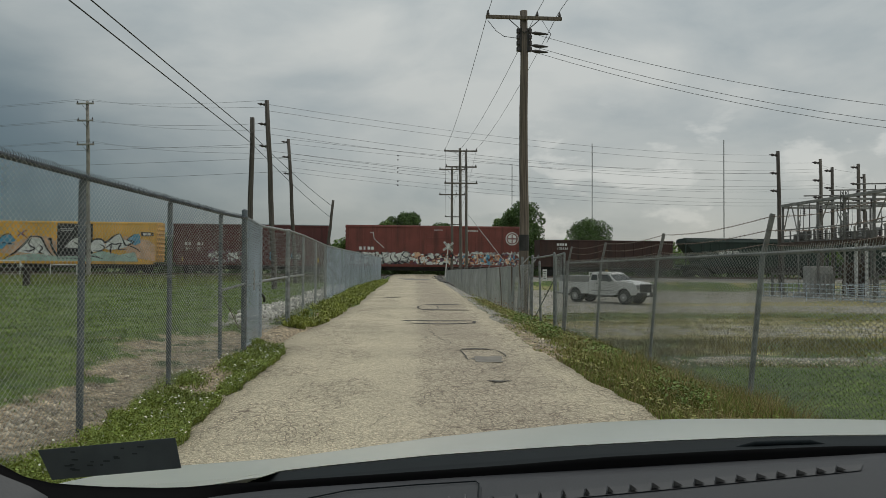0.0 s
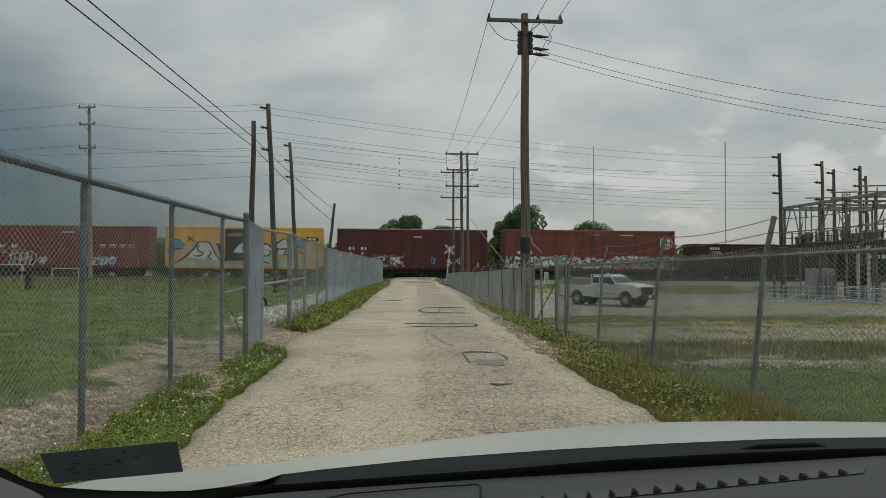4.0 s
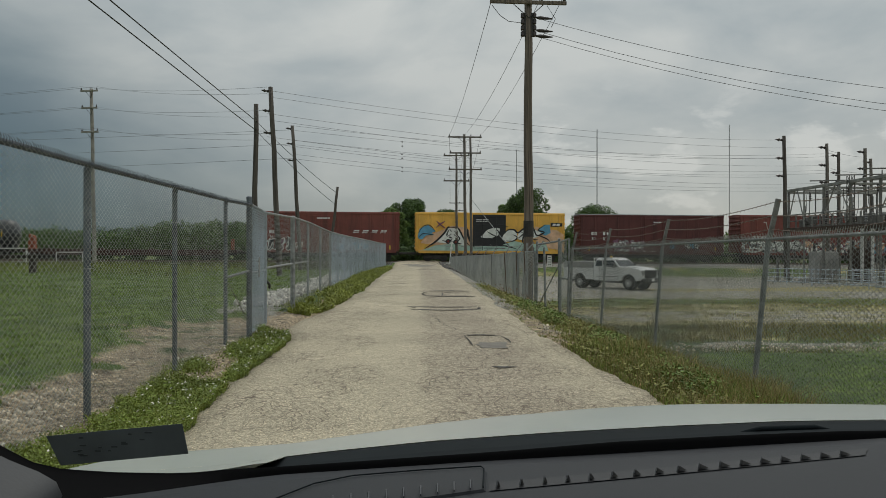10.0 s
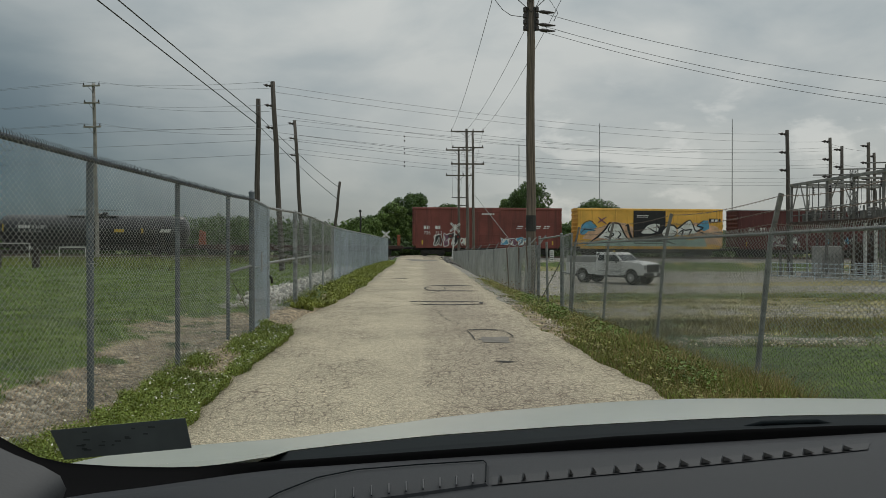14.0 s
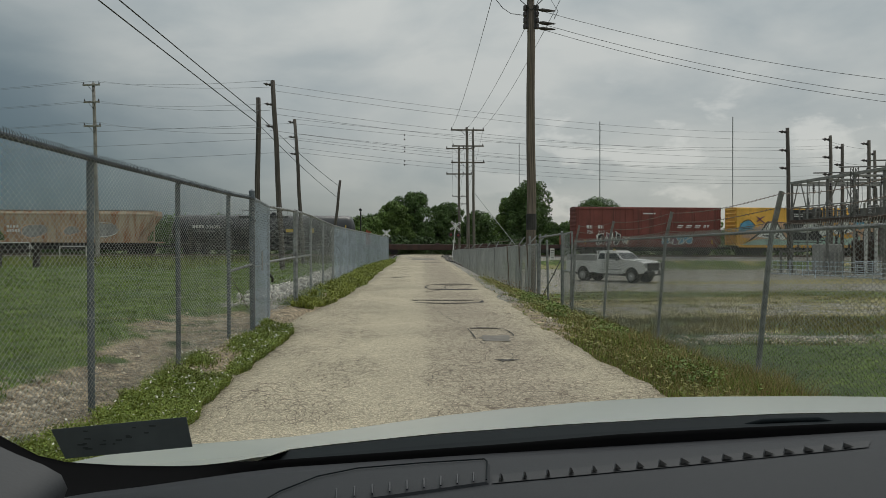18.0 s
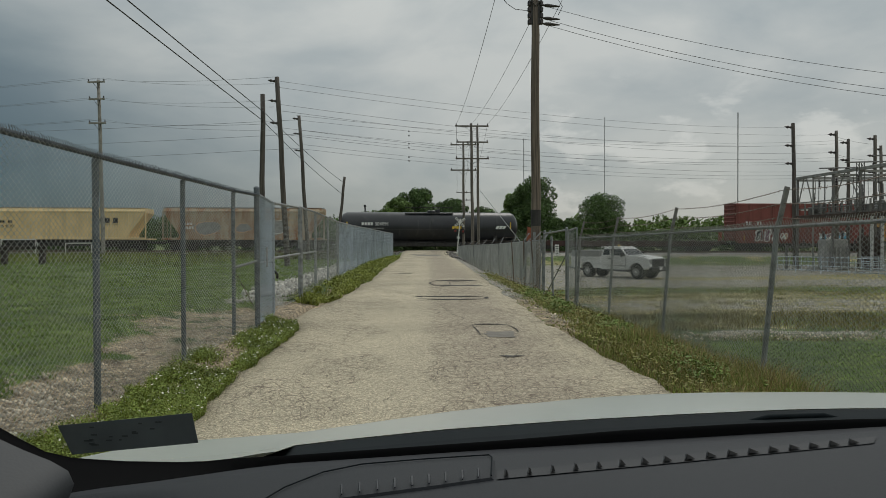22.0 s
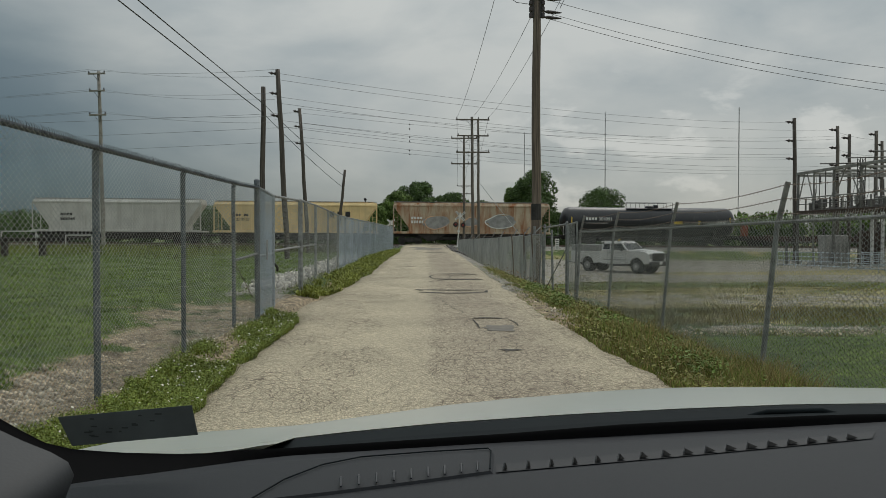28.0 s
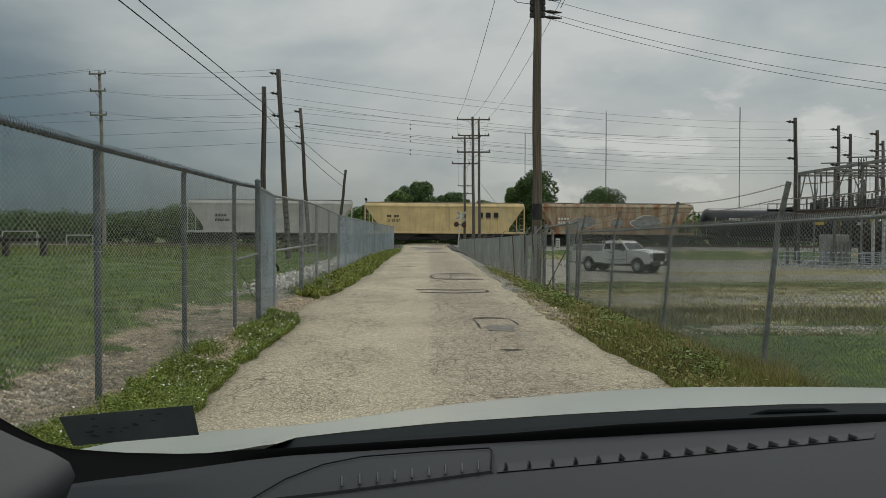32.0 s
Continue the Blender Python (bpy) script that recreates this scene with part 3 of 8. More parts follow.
def crack(x, y, heading, length, width):
    pts = []
    while length > 0:
        pts.append((x, y))
        heading += rng.uniform(-0.55, 0.55)
        step = rng.uniform(0.06, 0.14)
        x, y, length = x + step * math.sin(heading), y + step * math.cos(heading), length - step
        if not -1.75 < x < 1.7:
            break
    s = Shape()
    if len(pts) < 3:
        return s
    L, R = [], []
    for i, p in enumerate(pts):
        a, b = pts[max(0, i - 1)], pts[min(len(pts) - 1, i + 1)]
        d = Vector((b[0] - a[0], b[1] - a[1]))
        d = d.normalized() if d.length > 0 else Vector((0, 1))
        w = width * rng.uniform(0.4, 1.2) * (0.3 if i in (0, len(pts) - 1) else 1)
        L.append((p[0] - d.y * w, p[1] + d.x * w, road_z(p[0], p[1]) + 0.0165))
        R.append((p[0] + d.y * w, p[1] - d.x * w, road_z(p[0], p[1]) + 0.0165))
    s.grid([L, R])
    return s


cs = Shape()
for k in range(6):
    y = 9.6 + 20 * rng.random() ** 1.6
    x = rng.choice((rng.uniform(-1.65, 1.6), rng.uniform(0.0, 1.6)))
    c = crack(x, y, rng.uniform(0, 6.28), rng.uniform(0.3, 1.3), rng.uniform(0.0012, 0.0028))
    cs.add(c.v, c.f)
for x, y, h, ln, w in ((0.25, 15, 0.02, 14, 0.008), (0.05, 19, 0.02, 3, 0.02)):
    c = crack(x, y, h, ln, w)
    cs.add(c.v, c.f)
for x, y, h, ln, w in ((-1.1, 8.4, 1.45, 0.9, 0.0022), (0.2, 7.5, 1.6, 0.7, 0.0022), (1.2, 5.2, -0.5, 3.4, 0.0022), (1.1, 7.2, -0.3, 2.6, 0.0022), (-1.5, 6.1, 0.9, 1.6, 0.0022), (-0.9, 6.6, 0.3, 2.6, 0.0022),
                       (0.05, 6.6, 0.05, 6.0, 0.003), (-0.45, 5.6, -0.3, 1.8, 0.0022), (0.45, 11.5, 0.1, 5.0, 0.006), (0.15, 12.5, -0.05, 4.0, 0.006)):
    c = crack(x, y, h, ln, w)
    cs.add(c.v, c.f)
# sealed joints round old repairs
for pts, w in (([(-0.2, 15.75), (0.5, 15.55), (1.3, 15.75)], 0.15), ([(-0.25, 16.45), (0.5, 16.35), (1.25, 16.45)], 0.15), ([(-0.26, 16.5), (-0.1, 16.25)], 0.10), ([(1.25, 15.85), (1.3, 16.3)], 0.09),
               ([(0.20, 22.1), (0.07, 21.2), (0.16, 20.3)], 0.05), ([(0.14, 20.2), (0.8, 20.0), (1.5, 20.05)], 0.28), ([(0.25, 22.4), (0.9, 22.55), (1.5, 22.4)], 0.30), ([(0.65, 21.9), (0.95, 21.8)], 0.10),
               ([(-1.15, 26.8), (-0.8, 27.0), (-0.42, 27.2)], 0.20), ([(-0.2, 47), (0.4, 48), (1.4, 47.5)], 0.5), ([(-0.9, 52), (-0.2, 53)], 0.4), ([(0.0, 9.0), (0.1, 9.02), (0.25, 8.98)], 0.012),
               ([(0.65, 10.98), (0.9, 11.05), (1.18, 10.98)], 0.08), ([(1.18, 10.98), (1.25, 10.5), (1.24, 10.1)], 0.018), ([(0.66, 10.95), (0.69, 10.3), (0.70, 9.8)], 0.018), ([(0.78, 8.08), (0.9, 8.03), (1.05, 8.08)], 0.05)):
    A, B = stroke(pts, w)
    cs.grid([[(x, y, road_z(x, y) + 0.021) for x, y in A], [(x, y, road_z(x, y) + 0.021) for x, y in B]])
part("surface_cracks", cs, M_crack, road, "fine dark cracks in the asphalt")["kind"] = "stuff"


def blot(cx, cy, sx, sy, seed, n=34, rough=0.6):
    s = Shape()
    pts = []
    for k in range(n):
        a = 2 * math.pi * k / n
        q = 1 + rough * noise.noise(Vector((math.cos(a) * 1.7, math.sin(a) * 1.7, seed)))
        e = 1 / max(abs(math.cos(a)), abs(math.sin(a))) ** 0.6
        pts.append((cx + sx * math.cos(a) * q * e, cy + sy * math.sin(a) * q * e))
    s.add([(cx, cy, road_z(cx, cy) + 0.0185)] + [(x, y, road_z(x, y) + 0.018) for x, y in pts], [(0, 1 + k, 1 + (k + 1) % n) for k in range(n)])
    return s


for cx, cy, sx, sy, seed in ((0.98, 9.88, 0.20, 0.30, 1), (0.90, 8.05, 0.06, 0.06, 2), (0.05, 62, 1.2, 3.0, 5), (-0.9, 68, 0.7, 2.0, 9)):
    part("asphalt_patch", blot(cx, cy, sx, sy, seed), M_patch, road, "darker patch of newer asphalt")

# ---- railway ----
ballast = Shape()
prof = ((-3.6, -0.75), (-2.2, -0.22), (2.2, -0.22), (3.6, -0.75))
for a, b in ((-240, -2.6), (3.0, 240)):
    xs = np.linspace(a, b, 90)
    ballast.grid([[(x, TRACK_Y + x * TA + dy, rail_z(max(-70, min(70, x))) + dz + 0.05 * noise.noise(Vector((x, dy, 0)))) for dy, dz in prof] for x in xs])
solo("track_bed", ballast, M_ballast, "grey crushed-stone ballast under the railway track", "track bed", kind="structure")
for side in (-0.72, 0.72):
    s = Shape()
    o = ((-0.07, -0.17), (0.07, -0.17), (0.07, -0.15), (0.012, -0.12), (0.012, -0.05), (0.036, -0.035), (0.036, 0), (-0.036, 0), (-0.036, -0.035), (-0.012, -0.05), (-0.012, -0.12), (-0.07, -0.15))
    vs, fs = [], []
    for x in (-240, -70, 70, 240):
        vs += [(x, TRACK_Y + x * TA + side + p, rail_z(max(-70, min(70, x))) + q) for p, q in o]
    n = len(o)
    for i in range(3):
        fs += [(i * n + k, i * n + (k + 1) % n, (i + 1) * n + (k + 1) % n, (i + 1) * n + k) for k in range(n)]
    s.add(vs, fs)
    solo("rail", s, M_rail, "worn steel rail on the railway track", "rail", "rails", "structure")


# ---- fences ----
def link_mesh(a, b, za0, za1, zb0, zb1, p, r, sag=0.0, wide=1.0):
    """Woven wire between two posts: zigzag wires that hook into each other."""
    ax, ay = a
    bx, by = b
    ln = math.hypot(bx - ax, by - ay)
    n, m = max(2, int(ln / (p * wide))), max(2, int((za1 - za0) / p))
    k = np.arange(n)[:, None]
    j = np.arange(m + 1)[None, :]
    s = (k + (j + k) % 2) * (ln / n)
    h = j / m + 0 * k
    u = s / ln
    x, y = ax + (bx - ax) * u, ay + (by - ay) * u
    z = (za0 + (zb0 - za0) * u) * (1 - h) + (za1 + (zb1 - za1) * u) * h
    nx, ny = -(by - ay) / ln, (bx - ax) / ln
    off = r * 0.8 * np.where((j + k) % 2 == 0, 1, -1)
    bow = sag * np.sin(np.pi * u) * np.sin(np.pi * h)
    x, y = x + nx * (off + bow), y + ny * (off + bow)
    c = np.stack([x, y, z], -1)
    tx, ty = (bx - ax) / ln, (by - ay) / ln
    ring = [(tx * math.cos(q) * r + nx * math.sin(q) * r, ty * math.cos(q) * r + ny * math.sin(q) * r, 0) for q in (0.5, 0.5 + 2.094, 0.5 + 4.189)]
    v = np.stack([c + np.array(q) for q in ring], 2).reshape(-1, 3)
    base = (np.arange(n)[:, None] * (m + 1) + np.arange(m)[None, :]).ravel() * 3
    f = np.concatenate([np.stack([base + q, base + (q + 1) % 3, base + 3 + (q + 1) % 3, base + 3 + q], 1) for q in range(3)])
    return v, f


def fence_mesh(parent, a, b, p, r, sag=0.0, mat=None, wide=1.0):
    v, f = link_mesh((a[0], a[1]), (b[0], b[1]), a[2], a[3], b[2], b[3], p, r, sag, wide)
    ob = new("chain_link", quick_mesh("chain_link", v, f, mat or M_wire))
    ob.parent = parent
    ob["kind"] = "stuff"
    return ob


def post(parent, x, y, z0, z1, r=0.03, lean=(0, 0), cap=True, mat=None):
    s = Shape().tube([(x, y, z0 - 0.25), (x + lean[0], y + lean[1], z1)], r, 10)
    if cap:
        s.tube([(x + lean[0], y + lean[1], z1 - 0.005), (x + lean[0], y + lean[1], z1 + 0.02), (x + lean[0], y + lean[1], z1 + 0.04)], [r * 1.12, r * 1.1, r * 0.4], 10)
    return part("post", s, mat or M_galv, parent, smooth=False)


def rail_bar(parent, a, b, r=0.021, name="top_rail", mat=None):
    return part(name, Shape().tube([a, b], r, 8), mat or M_galv, parent)


def barbs(parent, a, b, h=0.05, step=0.04, mat=None):
    """The twisted wire ends that stand up over the top rail, each curled to one side."""
    s = Shape()
    ln = math.hypot(b[0] - a[0], b[1] - a[1])
    n = int(ln / step)
    rg = random.Random(int(ln * 100))
    for k in range(n):
        u = (k + 0.5) / n
        x, y, z = mix(a[0], b[0], u), mix(a[1], b[1], u), mix(a[2], b[2], u)
        q = h * rg.uniform(0.85, 1.15)
        s.tube([(x, y + step * 0.3, z - 0.01), (x + 0.004, y + step * 0.16, z + q * 0.55), (x + rg.uniform(-0.004, 0.004), y - step * 0.22, z + q)], [0.0032, 0.003, 0.0022], 3, False)
    part("wire_fringe", s, mat or M_wire, parent)["kind"] = "stuff"


# the fence beside the verge, before the gate
fl = thing("chain_link_fence", "galvanised chain-link fence with twisted wire top along the verge", "fence")
LP = [(-2.26, 1.0), (-2.33, 3.2), (-2.40, 5.46), (-2.42, 7.45), (-2.44, 9.45), (-2.36, 10.4)]
for i, (x, y) in enumerate(LP):
    zb = ground_z(x, y)
    post(fl, x, y, zb, 1.875 + (0.11 if i == 5 else 0), 0.025 if i < 5 else 0.038, cap=i == 5, mat=M_bluegalv)
    if i < 5:
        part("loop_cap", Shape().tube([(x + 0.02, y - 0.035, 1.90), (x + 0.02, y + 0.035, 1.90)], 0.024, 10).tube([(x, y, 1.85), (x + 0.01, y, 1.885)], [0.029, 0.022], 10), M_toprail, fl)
    if i:
        px, py = LP[i - 1]
        pz = ground_z(px, py)
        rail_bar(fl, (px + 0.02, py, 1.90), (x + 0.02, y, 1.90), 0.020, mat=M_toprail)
        fence_mesh(fl, (px + 0.045, py, pz + 0.01, 1.90), (x + 0.045, y, zb + 0.01, 1.90), 0.0207, 0.0020 if i < 3 else 0.0017, 0, M_nearwire, 1.5)
        barbs(fl, (px + 0.045, py, 1.90), (x + 0.045, y, 1.90), 0.036, 0.031, M_bluegalv)
        for q in (0.35, 0.75, 1.15, 1.55):
            part("tie_wire", Shape().tube([(x - 0.03, y - 0.03, q), (x + 0.047, y - 0.012, q + 0.004), (x + 0.047, y + 0.012, q - 0.004)], 0.0026, 4), M_nearwire, fl)
rail_bar(fl, (-2.44, 9.45, 0.93), (-2.36, 10.4, 0.99), 0.018, "brace")
part("truss_rod", Shape().tube([(-2.42, 9.5, 0.86), (-2.36, 10.36, 0.28)], 0.005, 5), M_rustwire, fl, "thin rusty truss rod")

# the gate in it
gt = thing("chain_link_gate", "closed galvanised pipe gate with chain-link infill", "gate")
for y0, y1 in ((10.52, 12.0),):
    zb = ground_z(-2.45, y0) + 0.03
    fr = [(-2.38, y0, zb), (-2.47, y1, zb - 0.02), (-2.47, y1, 1.87), (-2.38, y0, 1.92)]
    for k in range(4):
        part("gate_pipe", Shape().tube([fr[k], fr[(k + 1) % 4]], 0.022, 8), M_galv, gt)
    part("gate_pipe", Shape().tube([(-2.38, y0, 0.95), (-2.47, y1, 0.95)], 0.018, 8), M_galv, gt)
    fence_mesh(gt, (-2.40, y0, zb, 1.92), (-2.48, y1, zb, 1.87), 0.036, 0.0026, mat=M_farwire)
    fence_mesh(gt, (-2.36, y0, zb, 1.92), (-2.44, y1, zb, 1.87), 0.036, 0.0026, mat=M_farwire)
for q in (0.5, 1.6):
    part("hinge", Shape().box((-2.36, 10.46, q), (0.05, 0.12, 0.05), 0.008), M_galv, gt)
part("lock_chain", Shape().tube([(-2.45, 12.0, 0.78), (-2.41, 12.05, 0.72), (-2.42, 12.09, 0.66)], 0.02, 6), M_steel, gt)
part("gate_sign", Shape().box((-2.395, 11.2, 1.02), (0.006, 0.10, 0.30), 0.002), M_galv, gt, "small faded sign plate")
g2 = thing("pipe_gate", "second galvanised pipe gate leaf with thin wire infill", "gate")
for a, b in (((-2.48, 12.1, 1.87), (-2.49, 14.6, 1.90)), ((-2.48, 12.1, 0.98), (-2.49, 14.6, 1.0)), ((-2.48, 12.1, 0.12), (-2.48, 12.1, 1.87))):
    part("gate_pipe", Shape().tube([a, b], 0.021, 8), M_galv, g2)
fence_mesh(g2, (-2.48, 12.1, 0.12, 1.87), (-2.49, 14.6, 0.12, 1.9), 0.05, 0.0015)

# the long fence down to the crossing
f2 = thing("chain_link_fence", "long galvanised chain-link fence running down to the railway crossing", "fence")
LF = [(-2.49, 14.7), (-2.58, 17.3), (-2.68, 20.2), (-2.78, 23.2), (-2.88, 26.3), (-2.97, 29.6), (-3.03, 33), (-3.06, 36.5), (-3.05, 40), (-3.0, 43.5), (-2.92, 47), (-2.82, 51), (-2.74, 54.5), (-2.68, 58)]


def lf_top(y):
    return 1.90 - 0.10 * sm(y, 16, 24) - 0.14 * sm(y, 36, 58)


for i, (x, y) in enumerate(LF):
    zb = ground_z(x, y)
    post(f2, x, y, zb, lf_top(y), 0.045 if i == 0 else 0.03, cap=i == 0)
    if i:
        px, py = LF[i - 1]
        rail_bar(f2, (px + 0.03, py, lf_top(py)), (x + 0.03, y, lf_top(y)))
        # bays beyond 25 m get thicker wire in a paler, bluer colour
        near = y < 25
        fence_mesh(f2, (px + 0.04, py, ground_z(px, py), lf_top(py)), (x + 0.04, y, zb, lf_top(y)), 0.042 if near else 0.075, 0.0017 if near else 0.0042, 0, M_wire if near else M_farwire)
rail_bar(f2, (-2.49, 14.7, 1.0), (-2.58, 17.3, 1.0), 0.018, "brace")

# the fence on the far verge, with leaning arms for barbed wire
M_armgalv = material("old_pressed_steel", (0.21, 0.205, 0.19), 0.65, 0.25, vary=0.4, scale=9, fine=60, bump=0.05)
fr_ = thing("chain_link_fence", "sagging chain-link fence with leaning posts and barbed wire", "fence")
RP = [(3.55, 2.6, 0.05), (3.62, 5.6, 0.08), (3.78, 8.4, 0.20), (4.20, 13.3, 0.17), (4.26, 17.5, 0.14), (4.08, 20.3, 0.10)]


def rtop(y):
    return 1.425 - 0.0072 * (y - 6) - 0.0055 * max(0.0, y - 13)


for i, (x, y, ln) in enumerate(RP):
    zb = ground_z(x, y)
    s = Shape().tube([(x, y, zb - 0.25), (x + ln, y, rtop(y))], 0.030 if i < 5 else 0.036, 10)
    part("post", s, M_galv, fr_)
    part("barbed_wire_arm", Shape().prism([(-0.027, -0.02), (0.027, -0.02), (0.022, 0.02), (-0.022, 0.02)], 2, 0, 0.5), M_armgalv, fr_).matrix_basis = pose(x + ln, y, rtop(y) - 0.03, 0, 13, 0)
    if i:
        px, py, pl = RP[i - 1]
        rail_bar(fr_, (px + pl, py, rtop(py)), (x + ln, y, rtop(y)), 0.019)
        v, f = link_mesh((px, py), (x, y), ground_z(px, py) + 0.02, rtop(py) + 0.04, zb + 0.02, rtop(y) + 0.03, 0.0232, 0.0035, 0.04, 2.1)
        # the mesh leans with its posts
        t = np.clip((v[:, 2] + 0.45) / 1.9, 0, 1)
        v[:, 0] += t * (pl + (ln - pl) * np.clip((v[:, 1] - py) / (y - py), 0, 1)) - 0.07
        ob = new("chain_link", quick_mesh("chain_link", v, f, M_oldwire))
        ob.parent = fr_
        ob["kind"] = "stuff"
        barbs(fr_, (px + pl - 0.045, py, rtop(py) + 0.02), (x + ln - 0.045, y, rtop(y) + 0.02), 0.05, 0.048)
        for q in (0.14, 0.30, 0.46):
            pts = []
            for k in range(9):
                u = k / 8
                pts.append((mix(px + pl, x + ln, u) + q * 0.23, mix(py, y, u), mix(rtop(py), rtop(y), u) + q - 0.03 - 0.06 * math.sin(math.pi * u)))
            w = part("barbed_wire", Shape().tube(pts, 0.004, 4), M_rustwire, fr_)
            bs = Shape()
            for k in range(int((y - py) / 0.14)):
                u = (k + 0.5) / max(1, int((y - py) / 0.14))
                c = Vector(pts[0]).lerp(Vector(pts[-1]), u)
                c.z -= 0.06 * math.sin(math.pi * u)
                bs.tube([c + Vector((0.012, 0.01, 0.018)), c - Vector((0.012, 0.01, 0.018))], 0.003, 3, False)
            part("wire_barb", bs, M_rustwire, fr_)["kind"] = "stuff"

# a small gate beside the large pole
g3 = thing("yard_gate", "tall galvanised yard gate with a small white sign", "gate")
for x, y, zt, ln in ((3.92, 25.0, 1.50, 0.03), (4.13, 22.0, 1.56, 0.0), (4.22, 24.9, 1.30, -0.05)):
    post(g3, x, y, ground_z(x, y), zt, 0.04, (ln, 0))
part("gate_pipe", Shape().tube([(3.93, 25.0, 1.42), (4.13, 22.0, 1.52)], 0.03, 8), M_galv, g3)
# the leaf stands open, swung round against the fence
lf_ = [(4.15, 21.9, -0.62), (4.09, 20.5, -0.62), (4.13, 20.5, 1.56), (4.16, 21.9, 1.50)]
for k in range(4):
    part("gate_pipe", Shape().tube([lf_[k], lf_[(k + 1) % 4]], 0.028, 8), M_galv, g3)
part("gate_pipe", Shape().tube([(4.14, 21.9, 0.45), (4.10, 20.5, 0.45)], 0.024, 8), M_galv, g3)
fence_mesh(g3, (4.12, 21.9, -0.6, 1.5), (4.07, 20.5, -0.6, 1.54), 0.045, 0.0034, wide=1.4)
part("gate_stay", Shape().tube([(3.95, 24.8, -0.62), (4.12, 22.1, 0.75)], 0.018, 6), M_galv, g3)
part("sign", Shape().box((4.19, 24.0, 0.89), (0.14, 0.012, 0.36), 0.004), M_white, g3, "small white notice plate")
for q in range(5):
    part("lettering_bar", Shape().box((4.19, 23.992, 1.01 - q * 0.06), (0.10, 0.004, 0.02)), M_black, g3)

f4 = thing("chain_link_fence", "bowed chain-link fence with bent barbed wire arms beside the crossing road", "fence")
RF = [(3.90, 25.1), (3.70, 26.4), (3.72, 28), (3.88, 30.4), (3.9, 34), (3.76, 38.5), (3.66, 43), (3.5, 48), (3.36, 53), (3.25, 58.5), (3.12, 65), (3.02, 72)]


def rf_top(y):
    return 1.17 - 0.68 * (y - 26) / 46 + 0.03 * math.sin(y * 1.3)


for i, (x, y) in enumerate(RF):
    zb = ground_z(x, y)
    post(f4, x, y, zb - 0.3, rf_top(y), 0.035, (0.05 * math.sin(i * 2.1), 0), cap=False)
    part("barbed_wire_arm", Shape().tube([(x, y, rf_top(y) - 0.05), (x + 0.30 + 0.1 * math.sin(i), y + 0.15, rf_top(y) + 0.34)], 0.022, 6), M_galv, f4)
    if i:
        px, py = RF[i - 1]
        rail_bar(f4, (px, py, rf_top(py)), (x, y, rf_top(y)), 0.02)
        fence_mesh(f4, (px - 0.04, py, ground_z(px, py) - 0.3, rf_top(py)), (x - 0.04, y, zb - 0.3, rf_top(y)), 0.055, 0.0062, 0.12)
        for q in (0.15, 0.32):
            part("barbed_wire", Shape().tube([(px + q, py, rf_top(py) + q), (mix(px, x, 0.5) + q, mix(py, y, 0.5), mix(rf_top(py), rf_top(y), 0.5) + q - 0.05), (x + q, y, rf_top(y) + q)], 0.006, 4), M_rustwire, f4)
# odd pipes and sticks leaning in the mesh near the pole
for x, y, dx, top in ((3.86, 25.3, 0.06, 1.35), (3.78, 25.9, -0.10, 1.2), (3.70, 26.7, 0.10, 1.05), (3.66, 27.5, -0.05, 1.22), (3.76, 29.1, 0.12, 1.1), (3.84, 32.2, -0.14, 1.15)):
    part("leaning_pipe", Shape().tube([(x - 0.06, y - 0.1, ground_z(x, y) - 0.2), (x - 0.06 + dx, y - 0.1, top)], 0.022, 6), M_galv if dx > 0 else M_rustwire, f4)


# ---- poles and wires ----
def pole(name_label, base, top, r0, r1, mat, arms=(), group=""):
    """A wooden pole; arms: rows of height, half length, and turn in degrees."""
    th = thing("utility_pole", name_label, "utility pole", group=group)
    b, t = Vector(base), Vector(top)
    pts = [b + (t - b) * k / 6 + Vector((0.02 * math.sin(k * 2.0 + b.x), 0, 0)) for k in range(7)]
    part("pole_shaft", Shape().tube([b - Vector((0, 0, 0.6))] + pts, [r0] + [mix(r0, r1, k / 6) for k in range(7)], 12), mat, th, smooth=True)
    for z, half, turn, off in arms:
        c = b + (t - b) * ((z - b.z) / (t.z - b.z))
        dx, dy = math.cos(radians(turn)), math.sin(radians(turn))
        rot = Matrix.Rotation(radians(turn), 3, "Z")
        cc = c + Vector((-dy, dx, 0)) * -(r1 + 0.05) + Vector((dx, dy, 0)) * off
        part("crossarm", Shape().box(cc, (half * 2, 0.10, 0.13), 0.015, rot), mat, th)
        for s in (-1, 1):
            if abs(off) < half * 0.5:
                part("brace", Shape().tube([cc + Vector((dx, dy, 0)) * s * half * 0.45, c + Vector((0, -(r1 + 0.03), -0.55))], 0.016, 5), M_steel, th)
        for s in (-0.94, 0.35, 0.94) if half > 1 else (-0.9, 0.9):
            e = cc + Vector((dx, dy, 0)) * s * half
            part("insulator", Shape().tube([e + Vector((0, 0, 0.05)), e + Vector((0, 0, 0.10)), e + Vector((0, 0, 0.16)), e + Vector((0, 0, 0.24))], [0.02, 0.06, 0.045, 0.025], 8), M_porcelain, th)
    return th


def wire(a, b, sag, r, mat=None, label="thin grey overhead power line between poles", n=14):
    a, b = Vector(a), Vector(b)
    pts = [a.lerp(b, k / n) - Vector((0, 0, sag * 4 * (k / n) * (1 - k / n))) for k in range(n + 1)]
    return solo("overhead_wire", Shape().tube(pts, r, 4), mat or M_cable, label, "wire", "overhead wires")


